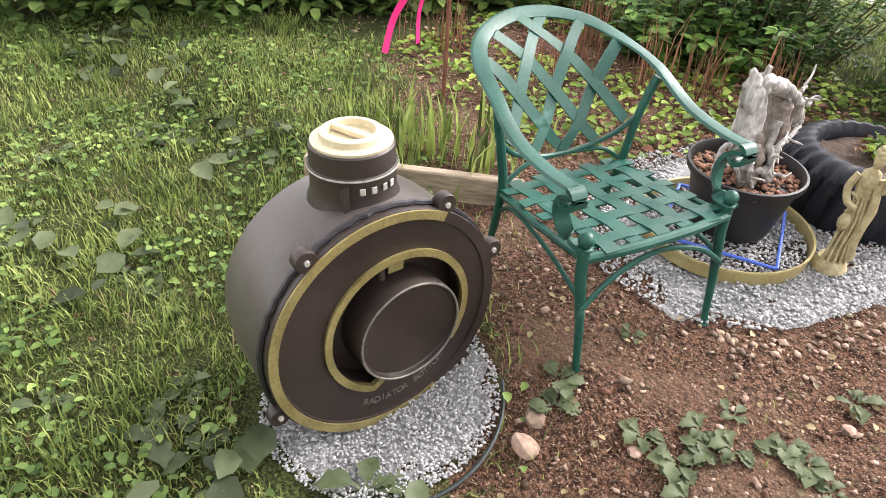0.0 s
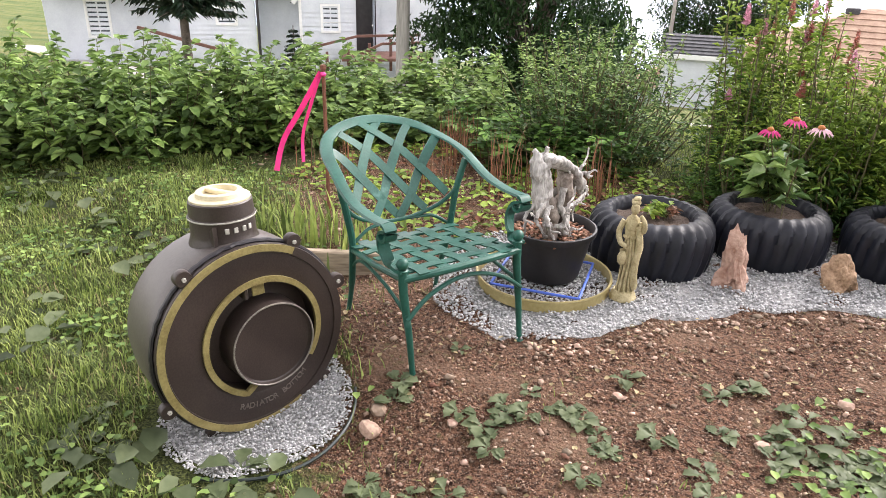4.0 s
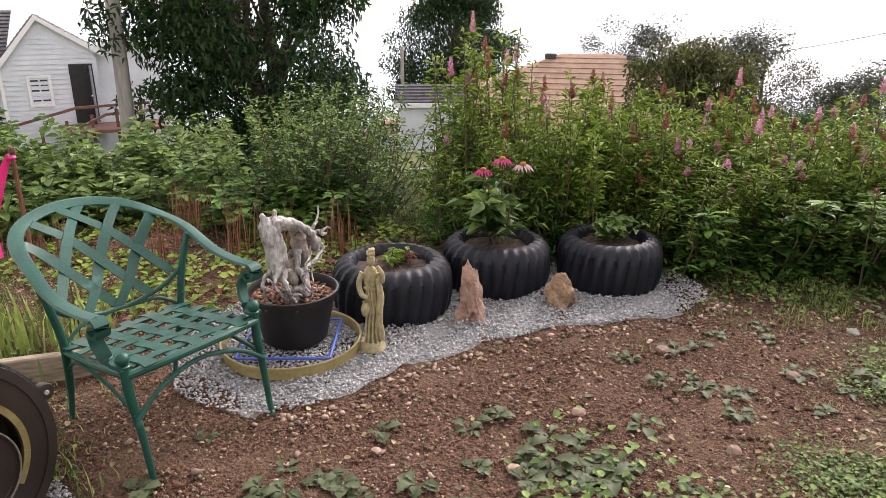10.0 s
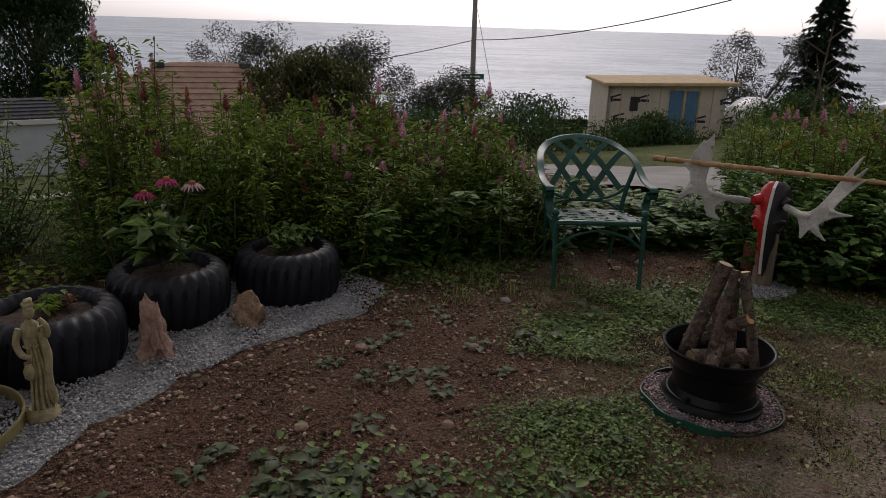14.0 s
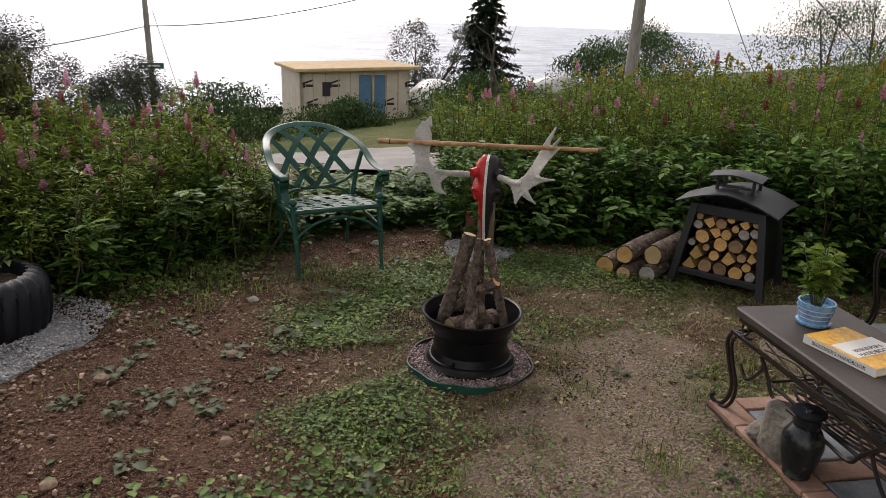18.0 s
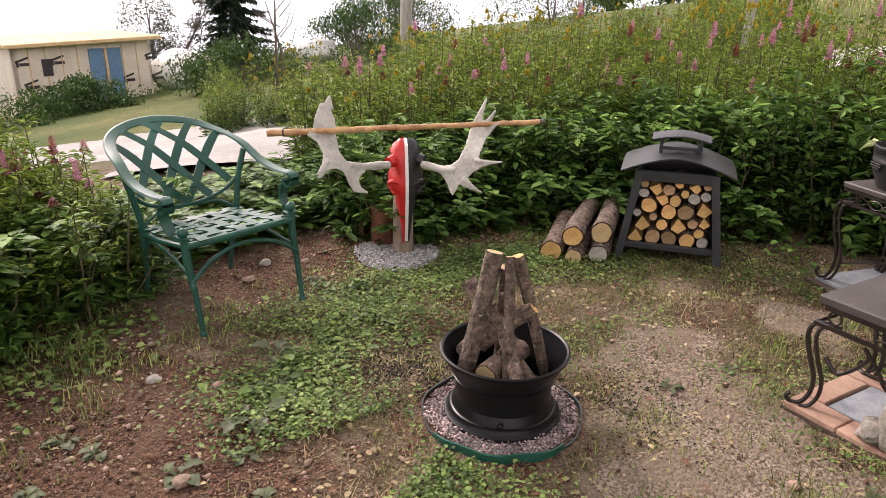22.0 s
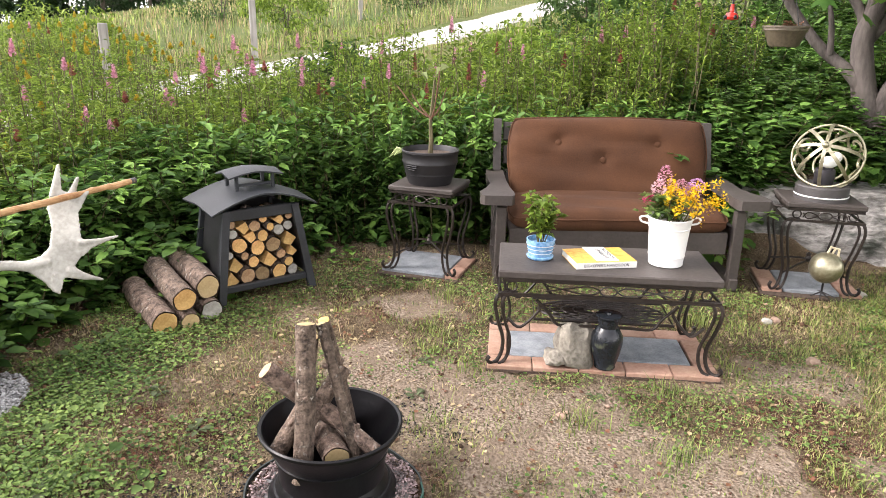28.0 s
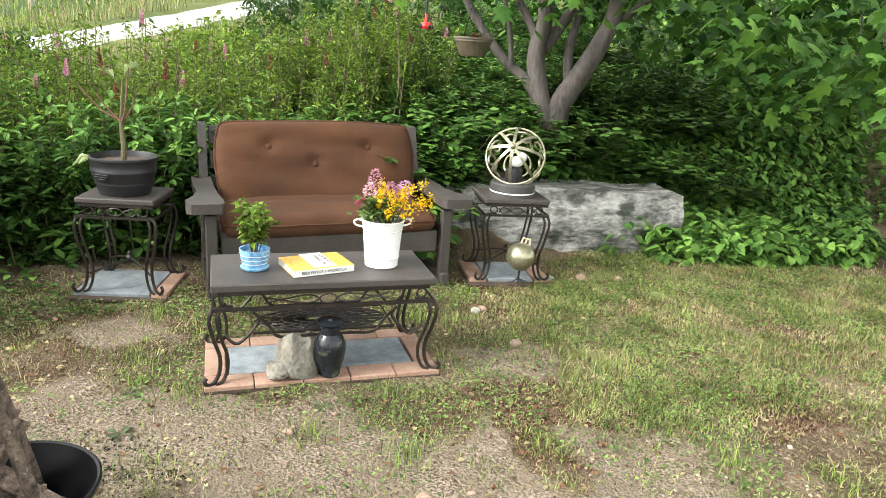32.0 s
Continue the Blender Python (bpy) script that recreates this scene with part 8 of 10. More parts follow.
def coneflower(base, top, mt, seed):
    ob = thing("coneflower", Matrix.Translation(base), "coneflower with drooping petals on a tall stem", "flower")
    e = Vector(top) - Vector(base)
    part("stem", G().tube(spline([(0, 0, 0), (e.x * 0.3, e.y * 0.3, e.z * 0.6), tuple(e)], 5), 0.0035, 6), M["stem"], ob)
    part("cone", G().ball(e + Vector((0, 0, 0.008)), 0.016, 12, 8, (1, 1, 0.8)), M["cone"], ob)
    a = np.arange(15) * 6.283 / 15
    for k in range(15):
        v, f = leaves(np.array([(e.x + 0.012 * math.cos(a[k]), e.y + 0.012 * math.sin(a[k]), e.z + 0.004)]), np.array([(math.cos(a[k]), math.sin(a[k]), -0.35)]), 0.048, 0.013, 0.3)
        cloud("petal", v, f, M[mt], ob)
    rng = np.random.default_rng(seed)
    t = rng.uniform(0.2, 0.8, 7)
    an = rng.uniform(0, 6.28, 7)
    for k in range(7):
        v, f = leaves(np.outer(t[k:k + 1], np.array(e)), np.array([(math.cos(an[k]), math.sin(an[k]), 0.3)]), 0.1, 0.035, 0.4)
        cloud("leaf", v, f, M["leaf_mid"], ob)


coneflower((-0.66, 2.2, 0.19), (-0.6, 2.05, 0.735), "flower_magenta", 1)
coneflower((-0.6, 2.12, 0.19), (-0.45, 1.95, 0.74), "flower_pale", 2)
coneflower((-0.7, 2.2, 0.19), (-0.72, 2.08, 0.66), "flower_magenta", 3)


# ---- rock ledge and maple on the bank ----
def build_ledge():
    """A long squared block of bedrock with cracked, stepped faces."""
    bm = bmesh.new()
    bmesh.ops.create_cube(bm, size=1.0)
    bmesh.ops.subdivide_edges(bm, edges=bm.edges[:], cuts=30, use_grid_fill=True)
    for v in bm.verts:
        x, y, z = v.co
        p = Vector((x * 0.5, y * 1.85, z * 0.52))
        q = Vector((p.x * 2, p.y * 2.2, p.z * 5 + p.y * 0.8))
        d = 0.035 * noise.noise(q) + 0.02 * noise.noise(q * 2.7) + 0.03 * round(2.2 * noise.noise(Vector((p.y * 1.3, p.z * 3.5, 4)))) / 2
        top = max(0, z - 0.25)
        p.x += d * (1.4 if x < 0 else 0.6) + top * 0.22
        p.z += (0.03 * noise.noise(Vector((p.x * 3, p.y * 2.4, 9))) + 0.02 * p.y) * (1 if z > 0 else 0)
        p.y += 0.04 * noise.noise(q * 1.3 + Vector((7, 1, 3)))
        v.co = p
    me = bpy.data.meshes.new("rock_ledge")
    bm.to_mesh(me)
    bm.free()
    me.materials.append(M["ledge_rock"])
    me.shade_smooth()
    me.set_sharp_from_angle(angle=radians(30))
    ob = new("rock_ledge", me)
    ob.matrix_basis = pose(3.66, -2.5, 0.19, 0, 0, -24.5)
    return tagged(ob, "long pale grey bedrock ledge under the bank", "rock")


build_ledge()


def maple_leaves(pos, way, size):
    """Five-pointed leaves: centre and ten rim points."""
    n = len(pos)
    way = unit(way)
    up = np.tile((0, 0, 1.0), (n, 1)) + RNG.normal(0, 0.5, (n, 3))
    side = unit(np.cross(way, up))
    out = np.array([(0.0, 0.0), (0.28, -0.02), (0.5, 0.22), (0.3, 0.36), (0.52, 0.72), (0.18, 0.66), (0.0, 1.05), (-0.18, 0.66), (-0.52, 0.72), (-0.3, 0.36), (-0.5, 0.22), (-0.28, -0.02)])
    S = np.broadcast_to(size, n)[:, None, None]
    c = pos + way * S[:, 0] * 0.4
    rim = pos[:, None] + (side[:, None] * out[None, :, :1] + way[:, None] * out[None, :, 1:]) * S
    rim[:, :, 2] -= (np.abs(out[:, 0]) * 0.3 + out[:, 1] * 0.22)[None] * S[:, :, 0]
    vs = np.concatenate([c[:, None], rim], 1).reshape(-1, 3)
    o = np.arange(n)[:, None] * 13
    return vs, np.concatenate([o + (0, 1 + k, 1 + (k + 1) % 12) for k in range(12)], 0)


def build_maple():
    B = Vector((4.18, -2.86, 0.78))
    ob = thing("maple_tree", Matrix.Translation(B), "maple tree with several smooth grey stems", "tree")
    R, D = Vector((-0.73, -0.68, 0)), Vector((0.68, -0.73, 0))
    P = lambda u, z, d=0.0: R * u + D * d + Vector((0, 0, z))
    limbs = [([(0, -0.5), (-0.02, 0.0), (-0.1, 0.2), (-0.15, 0.4), (-0.17, 0.58), (-0.13, 0.8), (-0.16, 1.1), (-0.1, 1.6)], 0.12, 0.0), ([(0.02, -0.5), (0.02, 0.05), (0.05, 0.22), (0.16, 0.42), (0.29, 0.68), (0.36, 0.95), (0.4, 1.8)], 0.135, 0.05), ([(-0.08, 0.16), (-0.2, 0.34), (-0.44, 0.54), (-0.72, 0.92), (-0.95, 1.4)], 0.062, -0.1), ([(-0.16, 0.5), (-0.2, 0.7), (-0.38, 1.02), (-0.5, 1.6)], 0.05, 0.0), ([(-0.16, 0.55), (-0.02, 0.75), (0.1, 1.05), (0.14, 1.8)], 0.062, 0.1), ([(0.1, 0.3), (0.06, 0.55), (0.1, 0.85), (0.2, 1.5)], 0.055, 0.2), ([(-0.34, 0.46), (-0.36, 0.66), (-0.44, 1.0)], 0.03, -0.15), ([(0.3, 0.7), (0.55, 0.95), (0.9, 1.25)], 0.045, 0.1)]
    for pts, r, d in limbs:
        q = spline([P(u * 1.12, z * 1.12, d * z) for u, z in pts], 5)
        part("limb", G().tube(q, [0.86 * r * (1 - 0.58 * i / len(q)) for i in range(len(q))], 12), M["maple_bark"], ob, smooth=60)
    rng = np.random.default_rng(3)
    pos = []
    for i in range(680):
        u, d = rng.uniform(-0.9, 4.2), rng.uniform(-2.2, 2.2)
        low = 0.78 + 0.1 * math.sin(u * 3.1 + d) - 0.25 * max(0, min(1, (u - 0.5) / 1.2)) + (0.12 if d > 0.6 else 0) + (0.35 if u < -0.1 else 0) + (0.34 if -0.7 < u < 1.0 and d < 0.8 else 0)
        e = P(u, low + abs(rng.normal(0, 0.38)), d)
        if i % 9 == 0:
            b = e + Vector((rng.normal(0, 0.15), rng.normal(0, 0.15), 0.35))
            part("branch", G().tube(spline([e, e.lerp(b, 0.5) + Vector((0.05, 0.05, 0)), b + Vector((0.1, 0.2, 0.3))], 4), [0.003] * 4 + [0.006] * 4 + [0.009], 5), M["maple_bark"], ob, smooth=60)
        for k in range(9):
            pos.append(tuple(e + Vector(rng.normal(0, 0.12, 3)) * Vector((1, 1, 0.6))[0]))
    # unseen upper leaves, added to shade the hanging crown and the bank
    for i in range(320):
        u, d = rng.uniform(-1.0, 4.0), rng.uniform(-2.0, 2.4)
        e = P(u, 1.1 + rng.uniform(0, 1.3), d)
        for k in range(9):
            pos.append(tuple(e + Vector(rng.normal(0, 0.17, 3))))
    pos = np.array(pos)
    an = rng.uniform(0, 6.283, len(pos))
    v, f = maple_leaves(pos, np.column_stack([np.cos(an), np.sin(an), rng.uniform(-0.9, 0.1, len(pos))]), rng.uniform(0.06, 0.125, len(pos)))
    cloud("crown", v, f, M["leaf_maple"], ob)


M["maple_bark"] = mat("maple_bark", (0.045, 0.037, 0.034), (0.15, 0.125, 0.115), 6, 0.88, 0.9, fine=50, stretch=(1, 1, 0.3), bump_dist=0.006)
build_maple()
hp = lathe_thing("hanging_pot", pose(3.59, -1.5, 1.36), "brown ribbed pot hung from the maple limb", "pot", [(0.001, 0), (0.075, 0), (0.085, 0.01), (0.115, 0.085), (0.122, 0.09), (0.122, 0.102), (0.128, 0.105), (0.128, 0.116), (0.118, 0.116), (0.1, 0.06), (0.001, 0.05)], "hang_pot", "pot")
part("hanger", G().tube([(-0.11, 0, 0.1), (0, 0, 0.4), (0.11, 0, 0.1)], 0.003, 5), M["black_iron"], hp)
leaf_plant(hp, 60, 0.1, 0.1, 0.035, "leaf_red", 15, 0.5, 0.06)
rd = thing("red_feeder", pose(3.69, -1.2, 1.5), "small red hanging feeder on a dark cord", "feeder")
part("cup", G().lathe([(0.001, 0), (0.035, 0.006), (0.04, 0.02), (0.03, 0.04), (0.012, 0.045), (0.01, 0.09), (0.001, 0.092)], 16), M["red_plastic"], rd)
for a in range(4):
    part("port", G().ball((0.038 * math.cos(a * 1.57), 0.038 * math.sin(a * 1.57), 0.018), 0.012, 8, 6), M["black_iron"], rd)
part("cord", G().tube([(0, 0, 0.09), (0, 0, 0.9)], 0.006, 5), M["black_iron"], rd)


# ---- road, buildings, poles ----
def build_road():
    line = spline([(-40, 7.5, 0), (-14, 6.2, 0), (-7, 5.9, 0), (-3, 6.2, 0), (0.5, 7.6, 0), (3.5, 8.1, 0), (6.3, 7.2, 0), (9.2, 5.2, 0), (11.2, 3.4, 0), (12.3, 1.3, 0), (13.4, -1.0, 0), (15.6, -3.6, 0), (19, -7, 0), (25, -14, 0)], 12)
    bend = spline([(0.5, 18, 0), (3.0, 14.0, 0), (5.2, 11.2, 0), (7.4, 9.0, 0), (9.6, 6.6, 0), (11.2, 3.6, 0)], 8)
    spur = spline([(3.2, 5.0, 0), (4.2, 6.6, 0), (5.2, 8.6, 0), (5.9, 10.6, 0)], 8)
    for lift, (ln, w, nm) in enumerate(((line, 1.7, "road"), (bend, 2.6, "road"), (spur, 2.0, "road"))):
        vs, fs, n = [], [], 9
        for i, p in enumerate(ln):
            d = (ln[min(i + 1, len(ln) - 1)] - ln[max(i - 1, 0)]).normalized()
            s = Vector((-d.y, d.x, 0))
            for j in range(n):
                t = j / (n - 1) * 2 - 1
                q = p + s * t * w / 2 * (1 + 0.08 * math.sin(i * 1.3 + j))
                vs.append((q.x, q.y, lz(q.x, q.y) + 0.05 + 0.008 * lift - 0.05 * abs(t) ** 4))
        fs = [(i * n + j, i * n + j + 1, (i + 1) * n + j + 1, (i + 1) * n + j) for i in range(len(ln) - 1) for j in range(n - 1)]
        tagged(part(nm, G().add(vs, fs), M["road"], None, "pale grey packed gravel road", 60), category="road", kind="structure")


build_road()


def siding(ob, outline, m, mt="siding", step=0.16, name="siding_board"):
    """Lapped boards on a wall given by its outline in x, z; each board is a piece."""
    zs = [z for _, z in outline]
    z = min(zs)
    while z < max(zs) - 0.02:
        zz = min(z + step, max(zs))
        mid = (z + zz) / 2
        xs = []
        for (x1, z1), (x2, z2) in zip(outline, outline[1:] + outline[:1]):
            if (z1 > mid) != (z2 > mid):
                xs.append(x1 + (x2 - x1) * (mid - z1) / (z2 - z1))
        if len(xs) >= 2:
            a, b = min(xs), max(xs)
            part(name, G().add([(a, 0, z), (b, 0, z), (b, -0.03, z), (a, -0.03, z), (a, 0, zz), (b, 0, zz), (b, -0.006, zz), (a, -0.006, zz)], [(0, 1, 2, 3), (3, 2, 6, 7), (4, 7, 6, 5), (0, 3, 7, 4), (1, 5, 6, 2), (0, 4, 5, 1)], m), M[mt], ob)
        z += step


def window(ob, m, w, h, panes=(2, 3)):
    fr = part("window", G().box((0, -0.03, 0), (w + 0.16, 0.06, 0.09)), M["trim_white"], ob, m=m @ pose(0, 0, -h / 2 - 0.04))
    fr2 = part("window_frame", G().box((-w / 2 - 0.04, -0.03, 0), (0.08, 0.06, h)).box((w / 2 + 0.04, -0.03, 0), (0.08, 0.06, h)).box((0, -0.03, h / 2 + 0.04), (w + 0.16, 0.06, 0.08)), M["trim_white"], ob, m=m)
    for i in range(panes[0]):
        for j in range(panes[1]):
            part("pane", G().box((-w / 2 + w * (i + 0.5) / panes[0], -0.008, -h / 2 + h * (j + 0.5) / panes[1]), (w / panes[0] - 0.05, 0.012, h / panes[1] - 0.05)), M["window_glass"], fr2)
    part("glazing_bar", G().box((0, -0.004, 0), (w, 0.012, h)), M["trim_white"], fr2)


def roof_plane(ob, a, b, c, d, mt, rows=12, th=0.05):
    """Courses of shingles between the eave a-b and the ridge d-c."""
    a, b, c, d = map(Vector, (a, b, c, d))
    nrm = (b - a).cross(d - a).normalized()
    if nrm.z < 0:
        nrm = -nrm
    for r in range(rows):
        t0, t1 = r / rows, (r + 1.15) / rows if r < rows - 1 else 1
        p = [a.lerp(d, t0) + nrm * th, b.lerp(c, t0) + nrm * th, b.lerp(c, t1) + nrm * 0.005, a.lerp(d, t1) + nrm * 0.005]
        part("shingle_course", G().add(p + [q - nrm * 0.03 for q in p], [(0, 1, 2, 3), (7, 6, 5, 4), (0, 4, 5, 1), (1, 5, 6, 2), (2, 6, 7, 3), (3, 7, 4, 0)]), M[mt], ob)


def build_house():
    # local x runs along the gable wall, -y faces the garden, z = 0 is the eave of the low side
    m = pose(-22.4, 12.66, -0.37, 0, 0, 56.6)
    ob = thing("white_house", m, "white-sided house with grey roof and wooden porch", "house")
    gable = [(0, -3), (2.85, -3), (2.85, 0.42), (1.25, 1.45), (0, 0)]
    I = Matrix()
    part("gable_wall", G().poly(gable, 0.2, pose(0, 0.11, 0)), M["siding"], ob)
    siding(ob, gable, I)
    ext = [(2.85, -3), (5.2, -3), (5.2, 0.3), (3.7, 0.75), (2.85, 0.42)]
    part("porch_wall", G().poly(ext, 0.2, pose(0, 0.6, 0)), M["siding"], ob)
    siding(ob, ext, pose(0, 0.49, 0))
    part("barge_board", G().tube([(-0.25, -0.12, -0.28), (1.25, -0.12, 1.5), (3.1, -0.12, 0.32)], 0, 4, flat=(0.1, 0.16, (0, 0, 1))), M["trim_white"], ob)
    part("barge_board", G().tube([(2.7, 0.4, 0.45), (3.7, 0.4, 0.82), (5.5, 0.4, 0.28)], 0, 4, flat=(0.1, 0.14, (0, 0, 1))), M["trim_white"], ob)
    roof_plane(ob, (-0.3, -0.15, -0.3), (-0.3, 7, -0.3), (1.25, 7, 1.55), (1.25, -0.15, 1.55), "shingle_grey")
    roof_plane(ob, (3.2, -0.15, 0.3), (3.2, 7, 0.3), (1.25, 7, 1.55), (1.25, -0.15, 1.55), "shingle_grey")
    roof_plane(ob, (5.5, 0.3, 0.25), (5.5, 5, 0.25), (3.7, 5, 0.85), (3.7, 0.3, 0.85), "shingle_grey", 6)
    window(ob, pose(1.07, 0, -0.8), 0.55, 0.85, (2, 3))
    # door standing ajar
    # solid black panel painted for the shade inside the doorway
    part("door_opening", G().box((2.35, 0.0, -0.95), (0.72, 0.08, 1.95)), M["black_paint"], ob)
    dr = part("door", G().box((2.62, -0.18, -0.98), (0.06, 0.36, 1.9), ch=0.01), M["door_grey"], ob, "grey-blue door standing open")
    part("door_handle", G().ball((2.58, -0.3, -1.0), 0.04, 8, 6), M["trim_white"], dr)
    part("corner_board", G().box((0.0, -0.03, -1.5), (0.1, 0.07, 3.0)), M["trim_white"], ob)
    # wing to the side, set back, with its own roof
    w = [(-1.6, -3), (0, -3), (0, -0.05), (-1.6, -0.05)]
    part("wing_wall", G().poly(w, 0.2, pose(0, 0.81, 0)), M["siding_shaded"], ob)
    siding(ob, w, pose(0, 0.7, 0), "siding_shaded")
    w2 = [(-4.6, -3), (-1.6, -3), (-1.6, 0.15), (-4.6, 0.15)]
    part("wing_wall", G().poly(w2, 0.2, pose(0, 0.21, 0)), M["siding"], ob)
    siding(ob, w2, pose(0, 0.1, 0))
    w3 = [(-9, -3), (-4.6, -3), (-4.6, 0.15), (-9, 0.15)]
    part("wing_wall", G().poly(w3, 0.2, pose(0, 1.21, 0)), M["siding"], ob)
    siding(ob, w3, pose(0, 1.1, 0))
    roof_plane(ob, (-9, -0.1, 0.1), (0.2, -0.1, 0.1), (0.6, 3.2, 1.7), (-9, 3.2, 1.7), "shingle_grey", 14)
    part("fascia", G().box((-4.5, -0.12, 0.08), (9.2, 0.06, 0.16)), M["trim_white"], ob)
    part("downpipe", G().tube([(-1.5, 0.05, 0.9), (-1.5, 0.02, -2.6)], 0.05, 8), M["black_paint"], ob, "black pipe on the wall")
    window(ob, pose(-2.6, 0.1, -0.75), 0.6, 0.5, (1, 1))
    window(ob, pose(-7.2, 1.1, -1.0), 0.7, 1.2, (2, 1))
    # porch ramp and railings
    for k in range(5):
        part("porch_post", G().box((0.9 + 0.75 * k, -0.95 - 0.1 * k, -1.75 - 0.16 * (4 - k)), (0.1, 0.1, 1.1), ch=0.01), M["deck_wood"], ob)
    part("porch_rail", G().tube([(0.2, -0.9, -1.75), (2.0, -1.1, -1.28), (4.2, -1.35, -1.2)], 0, 4, flat=(0.12, 0.08, (0, 0, 1))), M["deck_wood"], ob)
    part("porch_rail", G().tube([(1.9, -1.8, -1.85), (2.8, -1.8, -1.45), (4.2, -1.8, -1.4)], 0, 4, flat=(0.12, 0.08, (0, 0, 1))), M["deck_wood"], ob)
    part("porch_deck", G().box((3.0, -0.9, -2.0), (3.2, 1.8, 0.1)), M["deck_wood"], ob)
    part("side_rail", G().tube([(-5.5, -0.6, -1.1), (-2.6, -0.6, -1.9)], 0, 4, flat=(0.12, 0.1, (0, 0, 1))), M["deck_wood"], ob)


build_house()


def build_shed():
    m = pose(-13.1, 21.9, -3.85, 0, 0, 30)
    ob = thing("garden_shed", m, "small white vinyl-sided shed with dark roof", "shed")
    w, d, h = 2.5, 2.2, 1.85
    for o, mm in (([(0, 0), (w, 0), (w, h), (0, h)], Matrix()), ([(0, 0), (d, 0), (d, h), (d / 2, h + 0.55), (0, h)], pose(w, 0, 0, 0, 0, 90)), ([(0, 0), (d, 0), (d, h), (d / 2, h + 0.55), (0, h)], pose(0, d, 0, 0, 0, -90))):
        part("wall", G().poly(o, 0.08, mm @ pose(0, 0.05, 0)), M["siding"], ob)
        siding(ob, o, mm, step=0.13)
    roof_plane(ob, (-0.15, -0.2, h - 0.05), (w + 0.15, -0.2, h - 0.05), (w + 0.15, d / 2, h + 0.62), (-0.15, d / 2, h + 0.62), "shingle_grey", 7)
    roof_plane(ob, (-0.15, d + 0.2, h - 0.05), (w + 0.15, d + 0.2, h - 0.05), (w + 0.15, d / 2, h + 0.62), (-0.15, d / 2, h + 0.62), "shingle_grey", 7)
    part("fascia", G().box((w / 2, -0.2, h - 0.03), (w + 0.3, 0.05, 0.16)), M["trim_white"], ob)
    part("corner_board", G().box((0.0, -0.03, h / 2), (0.08, 0.05, h)), M["trim_white"], ob)


build_shed()


def build_brown_house():
    m = pose(-8.0, 30.2, -3.4, 0, 0, 14)
    ob = thing("bungalow", m, "low white bungalow with a tan hipped roof", "house")
    a, b, z = 9.0, 6.2, 2.95
    top = [(-1.4, 0, z), (1.0, 0, z)]
    for q in (((-a, -b, 0), (a, -b, 0), top[1], top[0]), ((a, b, 0), (-a, b, 0), top[0], top[1]), ((a, -b, 0), (a, b, 0), top[1], top[1]), ((-a, b, 0), (-a, -b, 0), top[0], top[0])):
        roof_plane(ob, *q, "shingle_brown", 16, 0.04)
    for o, mm in (([(-a + 0.4, -2.4), (a - 0.4, -2.4), (a - 0.4, 0), (-a + 0.4, 0)], pose(0, -b + 0.4, 0)), ([(-b + 0.4, -2.4), (b - 0.4, -2.4), (b - 0.4, 0), (-b + 0.4, 0)], pose(a - 0.4, 0, 0, 0, 0, 90))):
        part("wall", G().poly(o, 0.15, mm @ pose(0, 0.08, 0)), M["siding"], ob)
        siding(ob, o, mm, step=0.2)
    part("gutter", G().box((0, -b, -0.03), (2 * a, 0.1, 0.14)), M["trim_white"], ob)
    for x in (-1.9, 1.6):
        part("roof_vent", G().box((x, -0.35, z - 0.1), (0.5, 0.4, 0.22), ch=0.03), M["shingle_grey"], ob)


build_brown_house()


